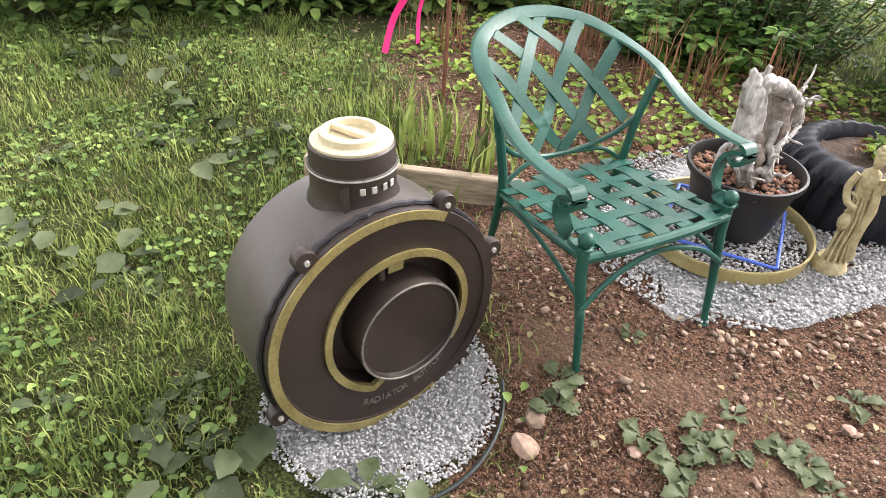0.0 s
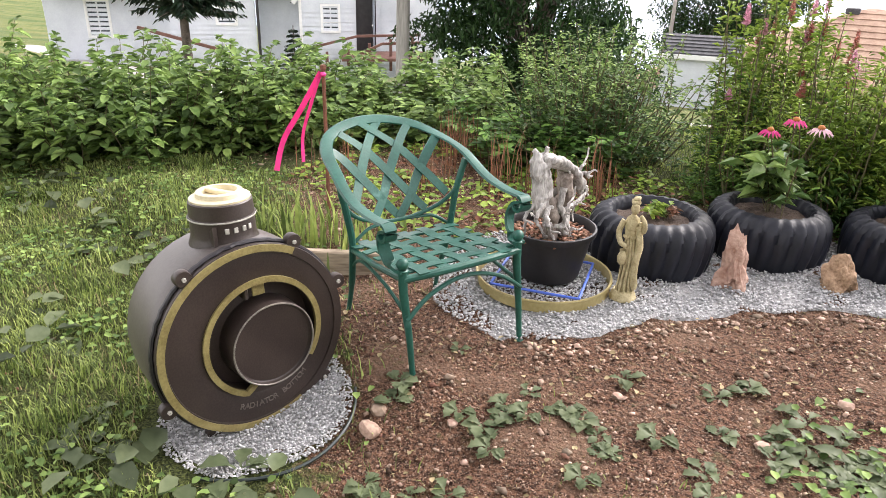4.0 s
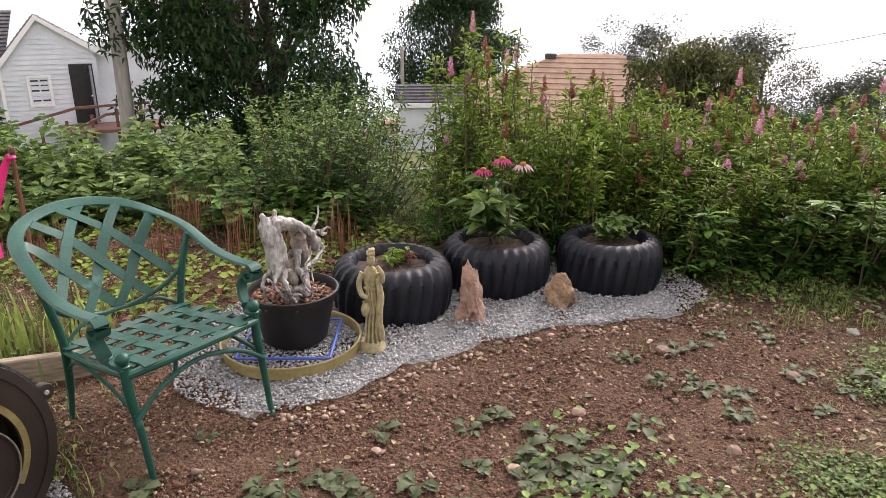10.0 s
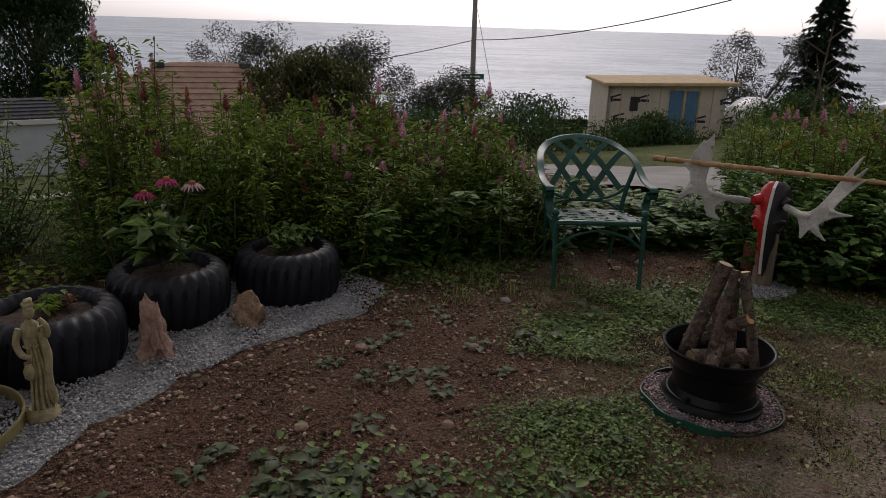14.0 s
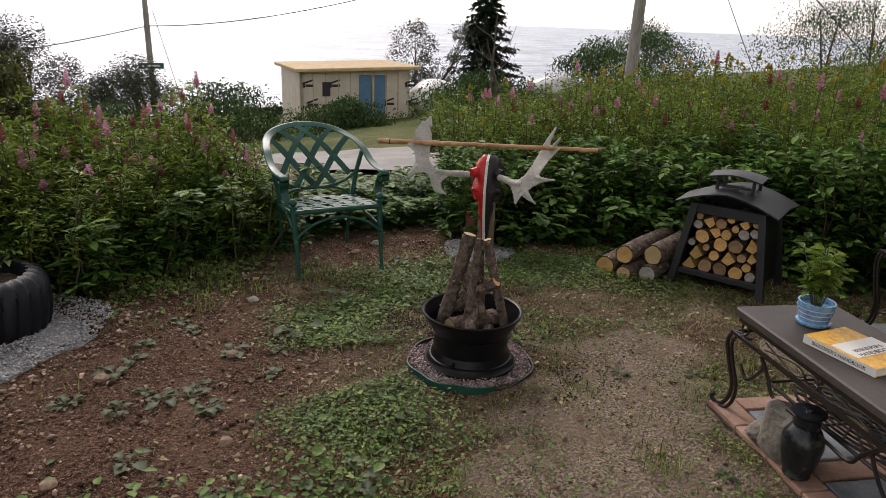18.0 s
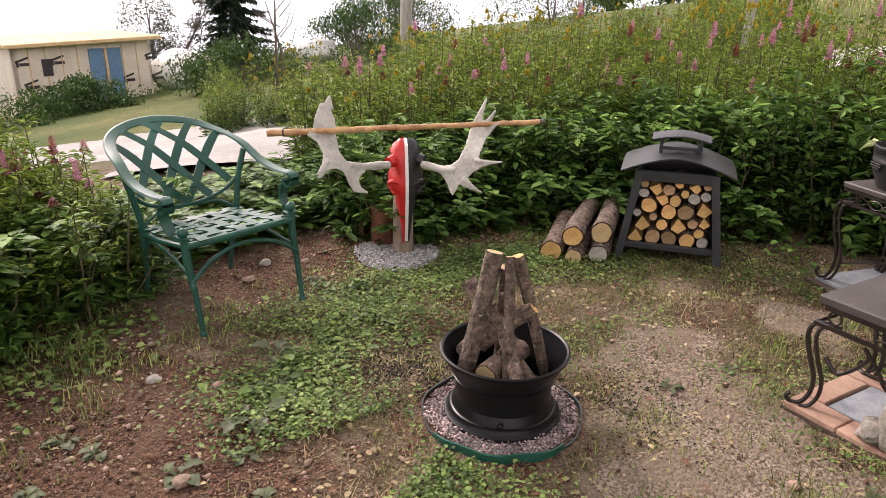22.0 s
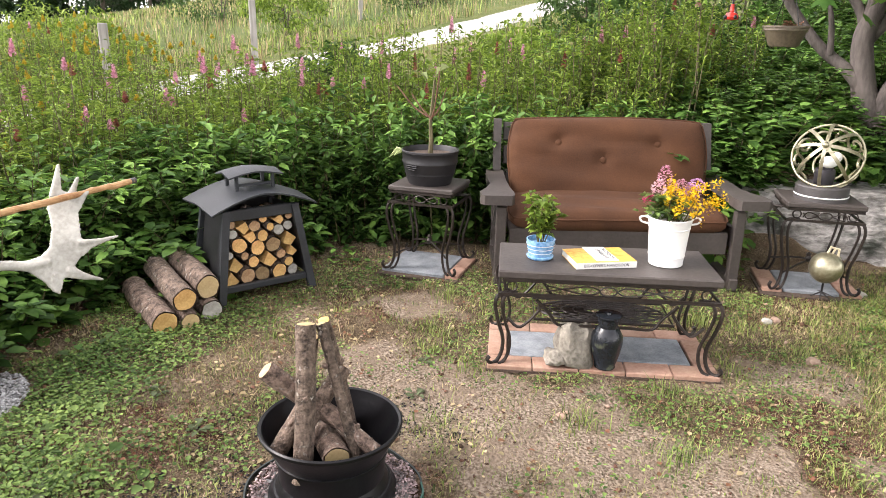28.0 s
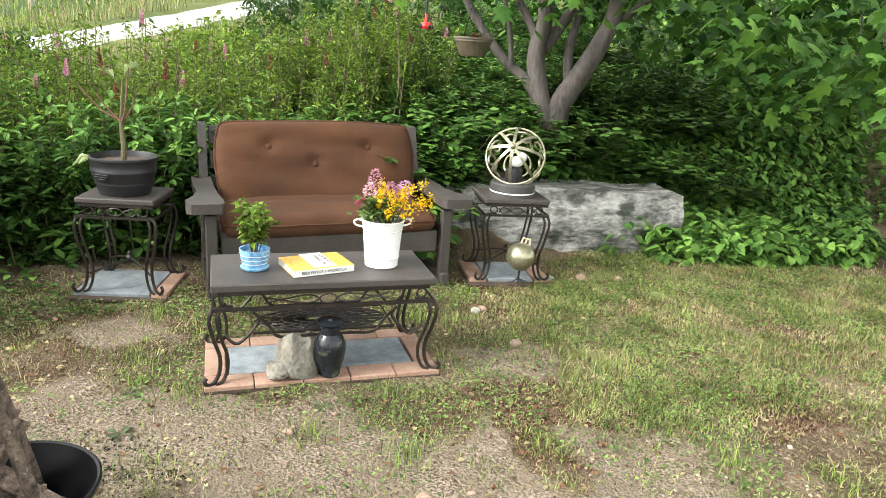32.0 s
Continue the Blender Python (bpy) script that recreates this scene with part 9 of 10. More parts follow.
def build_hut():
    m = pose(7.75, 23.92, -2.75, 0, 0, -3.5)
    ob = thing("unfinished_hut", m, "unfinished hut in printed wrap with blue doors", "hut")
    w, d, h = 4.2, 3.2, 2.25
    part("front_wall", G().poly([(0, 0), (w, 0), (w, h + 0.12), (0, h)], 0.12, pose(0, 0.06, 0)), M["osb_wrap"], ob)
    part("side_wall", G().poly([(0, 0), (d, 0), (d, h), (0, h)], 0.12, pose(0, d, 0, 0, 0, -90) @ pose(0, 0.06, 0)), M["osb_wrap"], ob)
    part("side_wall", G().poly([(0, 0), (d, 0), (d, h), (0, h)], 0.12, pose(w, 0, 0, 0, 0, 90) @ pose(0, 0.06, 0)), M["osb_wrap"], ob)
    part("roof", G().box((w / 2, d / 2 - 0.2, h + 0.14), (w + 0.5, d + 0.6, 0.12), (0, -1.5, 0), 0.02), M["raw_lumber"], ob, "bare lumber roof edge")
    for x in (2.3, 2.85):
        part("door", G().box((x + 0.13, -0.03, 1.1), (0.46, 0.05, 2.1), ch=0.01), M["door_blue"], ob, "blue-grey door leaf")
    part("door_post", G().box((2.72, -0.05, 1.1), (0.08, 0.06, 2.1)), M["raw_lumber"], ob)
    # black panels on the wall stand in for the hut's unlit inside
    for x, z, ww, hh in ((0.95, 1.65, 0.28, 0.5), (0.95, 0.9, 0.28, 0.4)):
        part("window_opening", G().box((x, -0.02, z), (ww, 0.06, hh)), M["print_black"], ob)
    for i in range(5):
        for j in range(3):
            x, z = 0.28 + i * 0.98 + 0.15 * (j % 2), 0.55 + j * 0.68
            if 2.1 < x < 3.3 or abs(x - 0.95) < 0.3:
                continue
            part("printed_mark", G().box((x, -0.012, z), (0.42, 0.012, 0.06), (0, -18, 0)).box((x + 0.06, -0.012, z - 0.14), (0.3, 0.012, 0.09)).box((x - 0.14, -0.012, z - 0.14), (0.07, 0.012, 0.14)), M["print_black"], ob)
    for i in range(1, 9):
        part("batten", G().box((i * w / 9, -0.016, h / 2), (0.03, 0.02, h)), M["raw_lumber"], ob)


build_hut()
tarp = rock("tarpaulin_mound", (13.4, 24.2, -2.2), (2.4, 2.0, 1.3), "enamel_white", "white tarpaulin-covered heap beside the hut", 5, rough=0.12)
tarp2 = rock("tarpaulin_mound", (17.2, 21.5, -1.3), (2.2, 1.6, 0.9), "enamel_white", "white tarpaulin-covered heap beyond the road", 6, rough=0.12)
trk = thing("flat_trailer", pose(6.4, 25.5, -2.6, 0, 0, 10), "dark flat trailer parked by the hut", "trailer")
part("bed", G().box((0, 0, 0.6), (1.9, 1.1, 0.3), ch=0.03), M["black_iron"], trk)
for sx in (-0.5, 0.5):
    part("wheel", G().lathe([(0.02, -0.08), (0.24, -0.08), (0.27, 0), (0.24, 0.08), (0.02, 0.08)], 16, pose(sx, -0.55, 0.27, 90)), M["tyre"], trk)


def build_pole(x, y, h, r, lean, label, arm=False):
    z = lz(x, y)
    ob = thing("utility_pole", pose(x, y, z, 0, lean, 0), label, "utility pole")
    part("shaft", G().tube([(0, 0, -0.3), (0, 0, h / 2), (0, 0, h)], [r, r * 0.9, r * 0.75], 12), M["pole_wood"], ob)
    if arm:
        part("crossarm", G().box((0, 0, h - 0.4), (1.3, 0.1, 0.12), (0, -4, 0)), M["pole_wood"], ob)
        for s in (-0.55, 0, 0.55):
            part("insulator", G().lathe([(0.05, 0), (0.06, 0.05), (0.03, 0.12), (0.001, 0.13)], 8, Matrix.Translation((s, 0, h - 0.33))), M["grey_base"], ob)
        sg = part("street_sign", G().box((0, -0.16, h - 5.0), (1.0, 0.03, 0.24)), M["sign_green"], ob, "green street sign plate")
        part("sign_bar", G().box((0, -0.18, h - 5.0), (0.7, 0.01, 0.07)), M["enamel_white"], sg)
    return ob


build_pole(-10.6, 7.8, 6.5, 0.14, 1.0, "weathered grey wooden utility pole near the house")
build_pole(3.6, 31.5, 8.0, 0.13, -0.4, "wooden utility pole with crossarm and green sign", True)
build_pole(11.9, 11.6, 6.0, 0.14, 1.6, "weathered wooden utility pole beyond the hedge")
build_pole(-19.5, 33, 5.2, 0.12, 0, "dark utility pole beyond the shed")


def cable(a, b, sag, r=0.018):
    a, b = Vector(a), Vector(b)
    ob = part("overhead_cable", G().tube([a.lerp(b, i / 24) - Vector((0, 0, sag * 4 * (i / 24) * (1 - i / 24))) for i in range(25)], r, 5), M["cable"], None, "black overhead cable between poles")
    tagged(ob, category="cable")


cable((3.6, 31.5, 0.76), (9.9, 16.5, 2.62), 0.35)
cable((3.6, 31.5, 0.76), (-16, 33, -1.2), 0.8)
cable((3.6, 31.4, 2.3), (4.6, 28.5, -3.2), 0.0, 0.012)
cable((11.9, 11.6, 6), (22, 16, -0.5), 0.1, 0.012)
cable((11.9, 11.6, 6.2), (30, 10, 7), 0.5, 0.012)
cable((11.9, 11.6, 5.6), (16.5, 8.5, 0.6), 0.0, 0.012)
for i, (x, y, h) in enumerate(((6.9, 9.6, 2.4), (7.1, 9.75, 1.9))):
    snag = thing("bare_sapling", pose(x, y, lz(x, y)), "thin bare leafless sapling above the hedge", "tree")
    part("trunk", G().tube([(0, 0, 0), (0.05, 0, h * 0.6), (0.1 - 0.3 * i, 0, h)], [0.025, 0.018, 0.006], 6), M["bark_dark"], snag)
    for k in range(5):
        z = h * (0.55 + 0.08 * k)
        part("branch", G().tube([(0.05, 0, z), (0.05 + 0.3 * (-1) ** k, 0.1, z + 0.2), (0.05 + 0.42 * (-1) ** k, 0.1, z + 0.5)], [0.01, 0.007, 0.003], 5), M["bark_dark"], snag)


# ---- loose ground: gravel, stones, litter ----
def gravel_bed(name, poly, n, size, mt, label, z=0.0, avoid=()):
    xy = scatter(poly, n)
    for x, y, r in avoid:
        xy = xy[np.hypot(xy[:, 0] - x, xy[:, 1] - y) > r]
    h = land(xy[:, 0], xy[:, 1]) + z
    v, f = pebbles(xy, h + RNG.uniform(-0.004, 0.008, len(xy)), RNG.uniform(size * 0.6, size * 1.5, len(xy)), 0.65, 0.2)
    return cloud(name, v, f, M[mt], None, label, "stuff", "gravel")


def disc(x, y, r, n=40, wob=0.03):
    return [(x + r * (1 + wob * math.sin(3 * a + x)) * math.cos(a), y + r * (1 + wob * math.sin(2 * a + y)) * math.sin(a)) for a in [2 * math.pi * k / n for k in range(n)]]


def bed_plate(name, poly, mt, label, z):
    c = (sum(p[0] for p in poly) / len(poly), sum(p[1] for p in poly) / len(poly))
    vs = [(*c, lz(*c) + z)]
    k, rings = len(poly), 6
    for q in range(1, rings + 1):
        for x, y in poly:
            px, py = c[0] + (x - c[0]) * q / rings, c[1] + (y - c[1]) * q / rings
            vs.append((px, py, lz(px, py) + (z if q < rings else -0.012)))
    fs = [(0, 1 + j, 1 + (j + 1) % k) for j in range(k)] + [(1 + q * k + j, 1 + (q + 1) * k + j, 1 + (q + 1) * k + (j + 1) % k, 1 + q * k + (j + 1) % k) for q in range(rings - 1) for j in range(k)]
    tagged(part(name, G().add(vs, fs), M[mt], None, label, 60), category="gravel", kind="structure")


M["gravel_bed"] = mat("gravel_bed", (0.16, 0.16, 0.16), (0.4, 0.4, 0.4), 50, 0.9, 1.0, fine=130, bump_dist=0.01)
PITD, RADD, POSTD = disc(PIT[0], PIT[1], 0.275), disc(-1.27, -0.42, 0.33), disc(2.66, 2.66, 0.235)
bed_plate("gravel_path_base", GRAVEL, "gravel_bed", "grey gravel bed under the planters", 0.008)
gravel_bed("gravel_path", GRAVEL, 40000, 0.013, "gravel", "loose pale grey gravel path", 0.008, ((-1.18, 1.02, 0.31), (-1.02, 1.64, 0.28), (-0.68, 2.19, 0.28), (-0.13, 2.53, 0.27)))
for nm, dd, mt, n in (("radiator_gravel", RADD, "gravel", 9000), ("pit_gravel", PITD, "gravel_pink", 8200), ("post_gravel", POSTD, "gravel", 3600)):
    bed_plate(nm + "_base", dd, "gravel_bed", "round gravel bed", 0.006)
    gravel_bed(nm, dd, n, 0.0125 if nm == "post_gravel" else 0.0095, mt, "loose gravel in a round bed", 0.006)
ring = thing("plastic_edging", pose(*PIT, 0.0), "green and black plastic edging round the fire pit", "edging")
part("green_strip", G().tube([((0.282 + 0.006 * math.sin(a * 9)) * math.cos(a), (0.282 + 0.006 * math.sin(a * 9)) * math.sin(a), 0.012) for a in np.linspace(radians(165), radians(262), 24)], 0, 4, flat=(0.006, 0.035, (0, 0, 1))), M["edging_green"], ring, "green plastic edging strip")
part("dark_strip", G().tube([((0.28 + 0.005 * math.sin(a * 7)) * math.cos(a), (0.28 + 0.005 * math.sin(a * 7)) * math.sin(a), 0.006) for a in np.linspace(radians(-98), radians(165), 60)], 0, 4, flat=(0.006, 0.018, (0, 0, 1))), M["edging_dark"], ring, "dark plastic edging strip")
hose = thing("plastic_edging", Matrix(), "dark plastic hose edging the gravel disc", "edging")
part("hose", G().tube(spline([(-1.27 + 0.35 * math.cos(a), -0.42 + 0.35 * math.sin(a), lz(-1.27 + 0.35 * math.cos(a), -0.42 + 0.35 * math.sin(a)) + 0.012 + 0.008 * math.sin(a * 5)) for a in np.linspace(radians(-60), radians(60), 22)], 3), 0.006, 6), M["edging_dark"], hose)


def soil_of(xy):
    """1 on the dug bed, 0 on turf."""
    return inside(xy, SOIL).astype(float)


CLEAR = ((PIT[0], PIT[1], 0.31), (-1.28, -0.44, 0.37), (2.66, 2.66, 0.24), (-1.18, 1.02, 0.33), (-1.02, 1.64, 0.32), (-0.68, 2.19, 0.32), (-0.13, 2.53, 0.31))
PADS = [[tuple((m @ Vector((x, y, 0)))[:2]) for x, y in ((-w / 2, -0.06), (w / 2, -0.06), (w / 2, d), (-w / 2, d))] for m, w, d in ((TABLE, 1.02, 0.5), (SIDE1, 0.54, 0.46), (SIDE2, 0.54, 0.46))]


def clear(xy, gravel=True):
    ok = np.ones(len(xy), bool)
    for x, y, r in CLEAR:
        ok &= np.hypot(xy[:, 0] - x, xy[:, 1] - y) > r
    if gravel:
        ok &= ~inside(xy, GRAVEL)
    for p in PADS:
        ok &= ~inside(xy, p)
    return xy[ok]


YARD = [(-4.2, -3.5), (0, -3.6), (3.2, -4.2), (3.3, -1.3), (4.2, 0), (4.3, 1.2), (3.6, 2.5), (2.8, 3.1), (2.2, 3.9), (1.6, 3.5), (0.2, 3.2), (-1.2, 2.9), (-3.3, 2.6), (-4.2, 1)]
st = clear(scatter(YARD, 70000))
s = soil_of(st)
st = st[(RNG.uniform(0, 1, len(st)) < np.where(s > 0, 0.8, 0.4)) & ~((st[:, 0] < -1.3) & (st[:, 1] < 0.1)) & (RNG.uniform(0, 1, len(st)) > 0.7 * dry(st))]
v, f = pebbles(st, land(st[:, 0], st[:, 1]), np.clip(RNG.lognormal(-4.6, 0.48, len(st)), 0.005, 0.04), 0.6, 0.4)
cloud("pebble_scatter", v, f, M["pebble"], None, "small stones scattered over the soil", "stuff", "pebbles")
st = clear(scatter(YARD, 52000))
st = st[(soil_of(st) > 0) | (RNG.uniform(0, 1, len(st)) < 0.25)]
v, f = pebbles(st, land(st[:, 0], st[:, 1]) - 0.002, np.clip(RNG.lognormal(-4.7, 0.5, len(st)), 0.005, 0.03), 0.7, 0.3)
cloud("soil_crumbs", v, f, M["clod"], None, "crumbly clods of brown soil", "stuff", "soil")
# stones along the edge of the gravel
edge = [Vector((*p, 0)) for p in GRAVEL[1:15]]
E = np.array([tuple(edge[int(k)].lerp(edge[int(k) + 1], k % 1))[:2] for k in RNG.uniform(2, 12.9, 260)]) + RNG.normal(0.05, 0.05, (260, 2)) * (0.8, -0.6) + (0.03, -0.03)
E = E[~inside(E, [tuple(p) for p in GRAVEL])]
v, f = pebbles(E, land(E[:, 0], E[:, 1]), RNG.uniform(0.012, 0.036, len(E)), 0.55, 0.3)
cloud("edge_stones", v, f, M["pebble"], None, "larger stones along the gravel edge", "stuff", "pebbles")
for i, (x, y, sz) in enumerate(((0.14, 1.1, 0.045), (0.86, 1.77, 0.05), (0.05, 0.66, 0.045), (-0.9, -0.2, 0.07), (-0.94, -0.13, 0.06), (-0.7, 0.0, 0.035), (-0.41, 0.52, 0.035), (0.33, 1.75, 0.05), (0.7, 1.1, 0.045), (1.3, 0.55, 0.04), (1.5, 0.2, 0.05), (1.9, 2.95, 0.05), (2.1, 3.1, 0.055), (2.25, 2.95, 0.045), (3.1, 2.75, 0.07), (1.1, 2.4, 0.05), (1.25, 2.2, 0.045), (2.3, -0.9, 0.06), (2.75, -1.0, 0.05), (2.1, 0.4, 0.04), (2.75, -1.05, 0.05), (1.2, -0.2, 0.05), (2.9, -2.0, 0.07), (2.8, -2.25, 0.06), (3.0, -1.8, 0.07))):
    rock("stone", (x, y, lz(x, y) - sz * 0.15), (sz * 1.2, sz, sz * 0.7), "pebble" if i % 3 or i < 10 else "grey_rock", "rounded brown-grey field stone on the soil" if i % 3 or i < 10 else "pale grey field stone on the soil", 200 + i, sub=2, rough=0.2)
# bark and leaf litter under the hedge
LIT = [(0.2, 2.75), (0.9, 3.05), (1.5, 3.3), (1.5, 3.6), (0.3, 3.4), (-0.2, 2.95)]
LIT2 = [(2.3, 2.9), (3.2, 2.4), (4.0, 1.3), (4.25, 0.5), (4.35, 0.6), (4.2, 1.6), (3.5, 2.7), (2.6, 3.3)]
for p, n in ((LIT, 1500), (LIT2, 1600)):
    xy = clear(scatter(p, n))
    v, f = pebbles(xy, land(xy[:, 0], xy[:, 1]), RNG.uniform(0.01, 0.04, len(xy)), 0.3, 0.2)
    cloud("bark_litter", v, f, M["chips"], None, "brown bark chips and dry leaf litter", "stuff", "litter")
M["ash"] = mat("ash", (0.006, 0.006, 0.007), (0.03, 0.028, 0.028), 20, 0.95, 0.5, island=0.5)
for (x, y), r, n in (((1.83, 1.8), 0.26, 1300), ((2.15, 1.0), 0.2, 600), ((1.72, 1.7), 0.2, 700), ((2.2, 1.45), 0.24, 500)):
    xy = np.column_stack([RNG.normal(x, r * 0.6, n), RNG.normal(y, r * 0.6, n)])
    xy = xy[np.hypot(xy[:, 0] - PIT[0], xy[:, 1] - PIT[1]) > 0.27]
    v, f = pebbles(xy, land(xy[:, 0], xy[:, 1]) + 0.001, RNG.uniform(0.003, 0.014, len(xy)), 0.4, 0.3)
    cloud("charcoal_bits", v, f, M["ash"], None, "black charcoal and ash by the fire pit", "stuff", "ash")


# ---- grass and weeds ----
def turf(name, poly, n, h, mt, label, w=0.004, lean=0.9, keep=None, cl=0.0, seed=0.0):
    xy = scatter(poly, n)
    xy = clear(xy + RNG.normal(0, 0.12, xy.shape))
    if keep is not None:
        xy = xy[keep(xy)]
    k = np.array([noise.noise((x * 2.3, y * 2.3, seed)) for x, y in xy])
    ok = (k > cl) & (RNG.uniform(0, 1, len(xy)) > 0.72 * dry(xy))
    xy, k = xy[ok], k[ok]
    a = RNG.uniform(0, 6.283, len(xy))
    ln = np.column_stack([np.cos(a), np.sin(a)]) * RNG.uniform(0.1, lean, (len(xy), 1))
    hh = h * RNG.uniform(0.5, 1.2, len(xy)) * (1 + 0.9 * np.clip(k, 0, 1)) * np.array([0.75 + 0.9 * max(-0.4, noise.noise((x * 6.5, y * 6.5, seed + 2))) for x, y in xy])
    v, f = blades(np.column_stack([xy, land(xy[:, 0], xy[:, 1]) - 0.004]), hh, ln, w * RNG.uniform(0.7, 1.3, len(xy)))
    return cloud(name, v, f, M[mt], None, label, "stuff", "grass")


LAWN = [(-7.0, -3.5), (0.6, -3.2), (0.2, -0.9), (-0.4, -0.75), (-0.85, -0.55), (-1.25, -0.1), (-1.9, 0.15), (-3.3, 0.9), (-4.2, 0.6), (-5.4, -0.2), (-7.0, -0.9)]
RIGHT = [(0.5, -1.2), (1.6, -3.8), (2.9, -4.6), (3.3, -2.2), (3.3, -1.4), (4.1, 0.2), (4.2, 1.2), (3.6, 2.4), (2.9, 2.95), (2.0, 2.8), (1.5, 2.45), (1.3, 2.3), (1.15, 1.6), (0.9, 1.1), (0.7, 0.5)]
turf("lawn_grass", LAWN, 190000, 0.055, "grass", "uneven green lawn grass", 0.0052, 1.0, cl=-0.45)
turf("tall_grass", LAWN, 34000, 0.095, "grass", "taller grass tufts in the lawn", 0.0045, 0.7, cl=0.12, seed=4)
turf("dry_grass", LAWN, 16000, 0.05, "grass_dry", "dry straw-coloured grass in the lawn", 0.003, 1.4, cl=-0.2, seed=6)
turf("yard_grass", RIGHT, 120000, 0.028, "grass", "thin trampled grass in the yard", 0.0035, 1.2, cl=-0.22, seed=8)
turf("yard_dry_grass", RIGHT, 80000, 0.026, "grass_dry", "dry straw bits in the trampled yard", 0.003, 2.4, cl=-0.6, seed=9)
turf("far_yard_grass", [(1.2, -0.5), (1.3, -4.0), (3.0, -4.6), (3.2, -1.9), (2.6, -0.9)], 60000, 0.04, "grass", "short grass before the bank", 0.0038, 1.3, cl=-0.3, seed=10)
turf("far_yard_straw", [(1.2, -0.5), (1.3, -4.0), (3.0, -4.6), (3.2, -1.9), (2.6, -0.9)], 50000, 0.035, "grass_dry", "dry straw in the grass before the bank", 0.0035, 1.6, cl=-0.5, seed=31)
turf("back_lawn", [(-3.2, 3.1), (-1.4, 2.75), (-0.9, 3.4), (-1.2, 5.2), (-4.5, 5.4)], 18000, 0.06, "grass", "green lawn behind the planted tyres", 0.006, 0.9, cl=-0.9, seed=21)
turf("edge_grass", [(0.4, 2.3), (1.6, 2.6), (1.5, 3.3), (0.6, 3.0)], 5000, 0.06, "grass", "grass along the hedge foot", 0.004, 0.9, cl=-0.1, seed=11)
turf("soil_straw", SOIL, 14000, 0.012, "grass_dry", "dry straw and root bits on the soil", 0.003, 3.0, cl=-0.5, seed=13)
turf("soil_grass", SOIL, 9000, 0.035, "grass", "sparse grass on the dug soil", 0.0035, 1.2, cl=0.22, seed=12)


def burnt(xy):
    """How far the plants are scorched away beside the fire pit."""
    return np.clip(1.3 * np.exp(-((xy[:, 0] - 1.8) ** 2 + (xy[:, 1] - 1.77) ** 2) / 0.045), 0, 1)


def carpet(name, poly, n, mt, label, leaf=0.024, cl=-0.1, seed=0.0, hmax=0.04):
    xy = scatter(poly, n)
    xy = clear(xy + RNG.normal(0, 0.12, xy.shape))
    k = np.array([noise.noise((x * 1.7, y * 1.7, seed)) for x, y in xy])
    xy = xy[(k > cl) & (RNG.uniform(0, 1, len(xy)) > 0.72 * dry(xy)) & (RNG.uniform(0, 1, len(xy)) > burnt(xy))]
    n = len(xy)
    a = RNG.uniform(0, 6.283, n)
    sz = leaf * RNG.uniform(0.6, 1.5, n)
    v, f = ovals(np.column_stack([xy, land(xy[:, 0], xy[:, 1]) + RNG.uniform(0.006, hmax, n)]), np.column_stack([np.cos(a), np.sin(a), RNG.uniform(-0.1, 0.5, n)]), sz, sz * 0.75, 0.2)
    cloud(name, v, f, M[mt], None, label, "stuff", "weeds")


STRIP = [(0.95, 0.75), (1.5, 0.9), (1.55, 1.7), (2.3, 2.2), (3.0, 1.9), (3.5, 1.5), (3.1, 2.4), (2.5, 2.5), (2.0, 2.5), (1.5, 2.5), (1.2, 2.0), (1.0, 1.4)]
carpet("clover_strip", STRIP, 50000, "clover", "low clover and creeping weeds", 0.0155, -0.2, 1)
carpet("yard_weeds", RIGHT, 74000, "clover", "low clover in the trampled yard", 0.0145, -0.02, 2, 0.03)
carpet("lawn_weeds", LAWN, 26000, "clover", "broad-leaved weeds in the lawn", 0.026, -0.15, 3, 0.055)
carpet("front_weeds", [(0.2, 0.3), (0.9, 0.2), (1.2, 1.2), (0.7, 1.0), (0.1, 0.9)], 900, "clover", "creeping weeds on the soil", 0.03, 0.0, 5)
carpet("hedge_foot", [(0.3, 2.5), (1.3, 2.7), (1.5, 3.3), (0.4, 3.05)], 1300, "clover", "low weeds before the hedge", 0.03, -0.1, 7)
carpet("hedge_foot", [(2.7, 2.7), (3.4, 2.2), (4.0, 1.2), (4.1, 0.8), (4.3, 1.2), (3.6, 2.6), (2.9, 3.0)], 1800, "leaf_cover", "low leaves at the foot of the hedge", 0.05, -0.1, 7, 0.1)

for nm, poly, n, mt, lb in (("leaf_litter", RIGHT, 2600, "leaf_red", "small dry brown leaves on the ground"), ("straw_litter", RIGHT, 5200, "grass_dry", "pale dry leaf scraps on the ground"), ("bed_scraps", SOIL, 1500, "grass_dry", "pale dry leaf scraps on the soil")):
    carpet(nm, poly, n, mt, lb, 0.02, -0.6, 11, 0.012)
carpet("lawn_docks", LAWN, 2600, "leaf_dock", "broad grey-green dock leaves in the lawn", 0.085, 0.18, 14, 0.07)
carpet("strip_docks", STRIP, 1100, "clover", "broad green leaves among the clover", 0.042, 0.0, 15, 0.05)


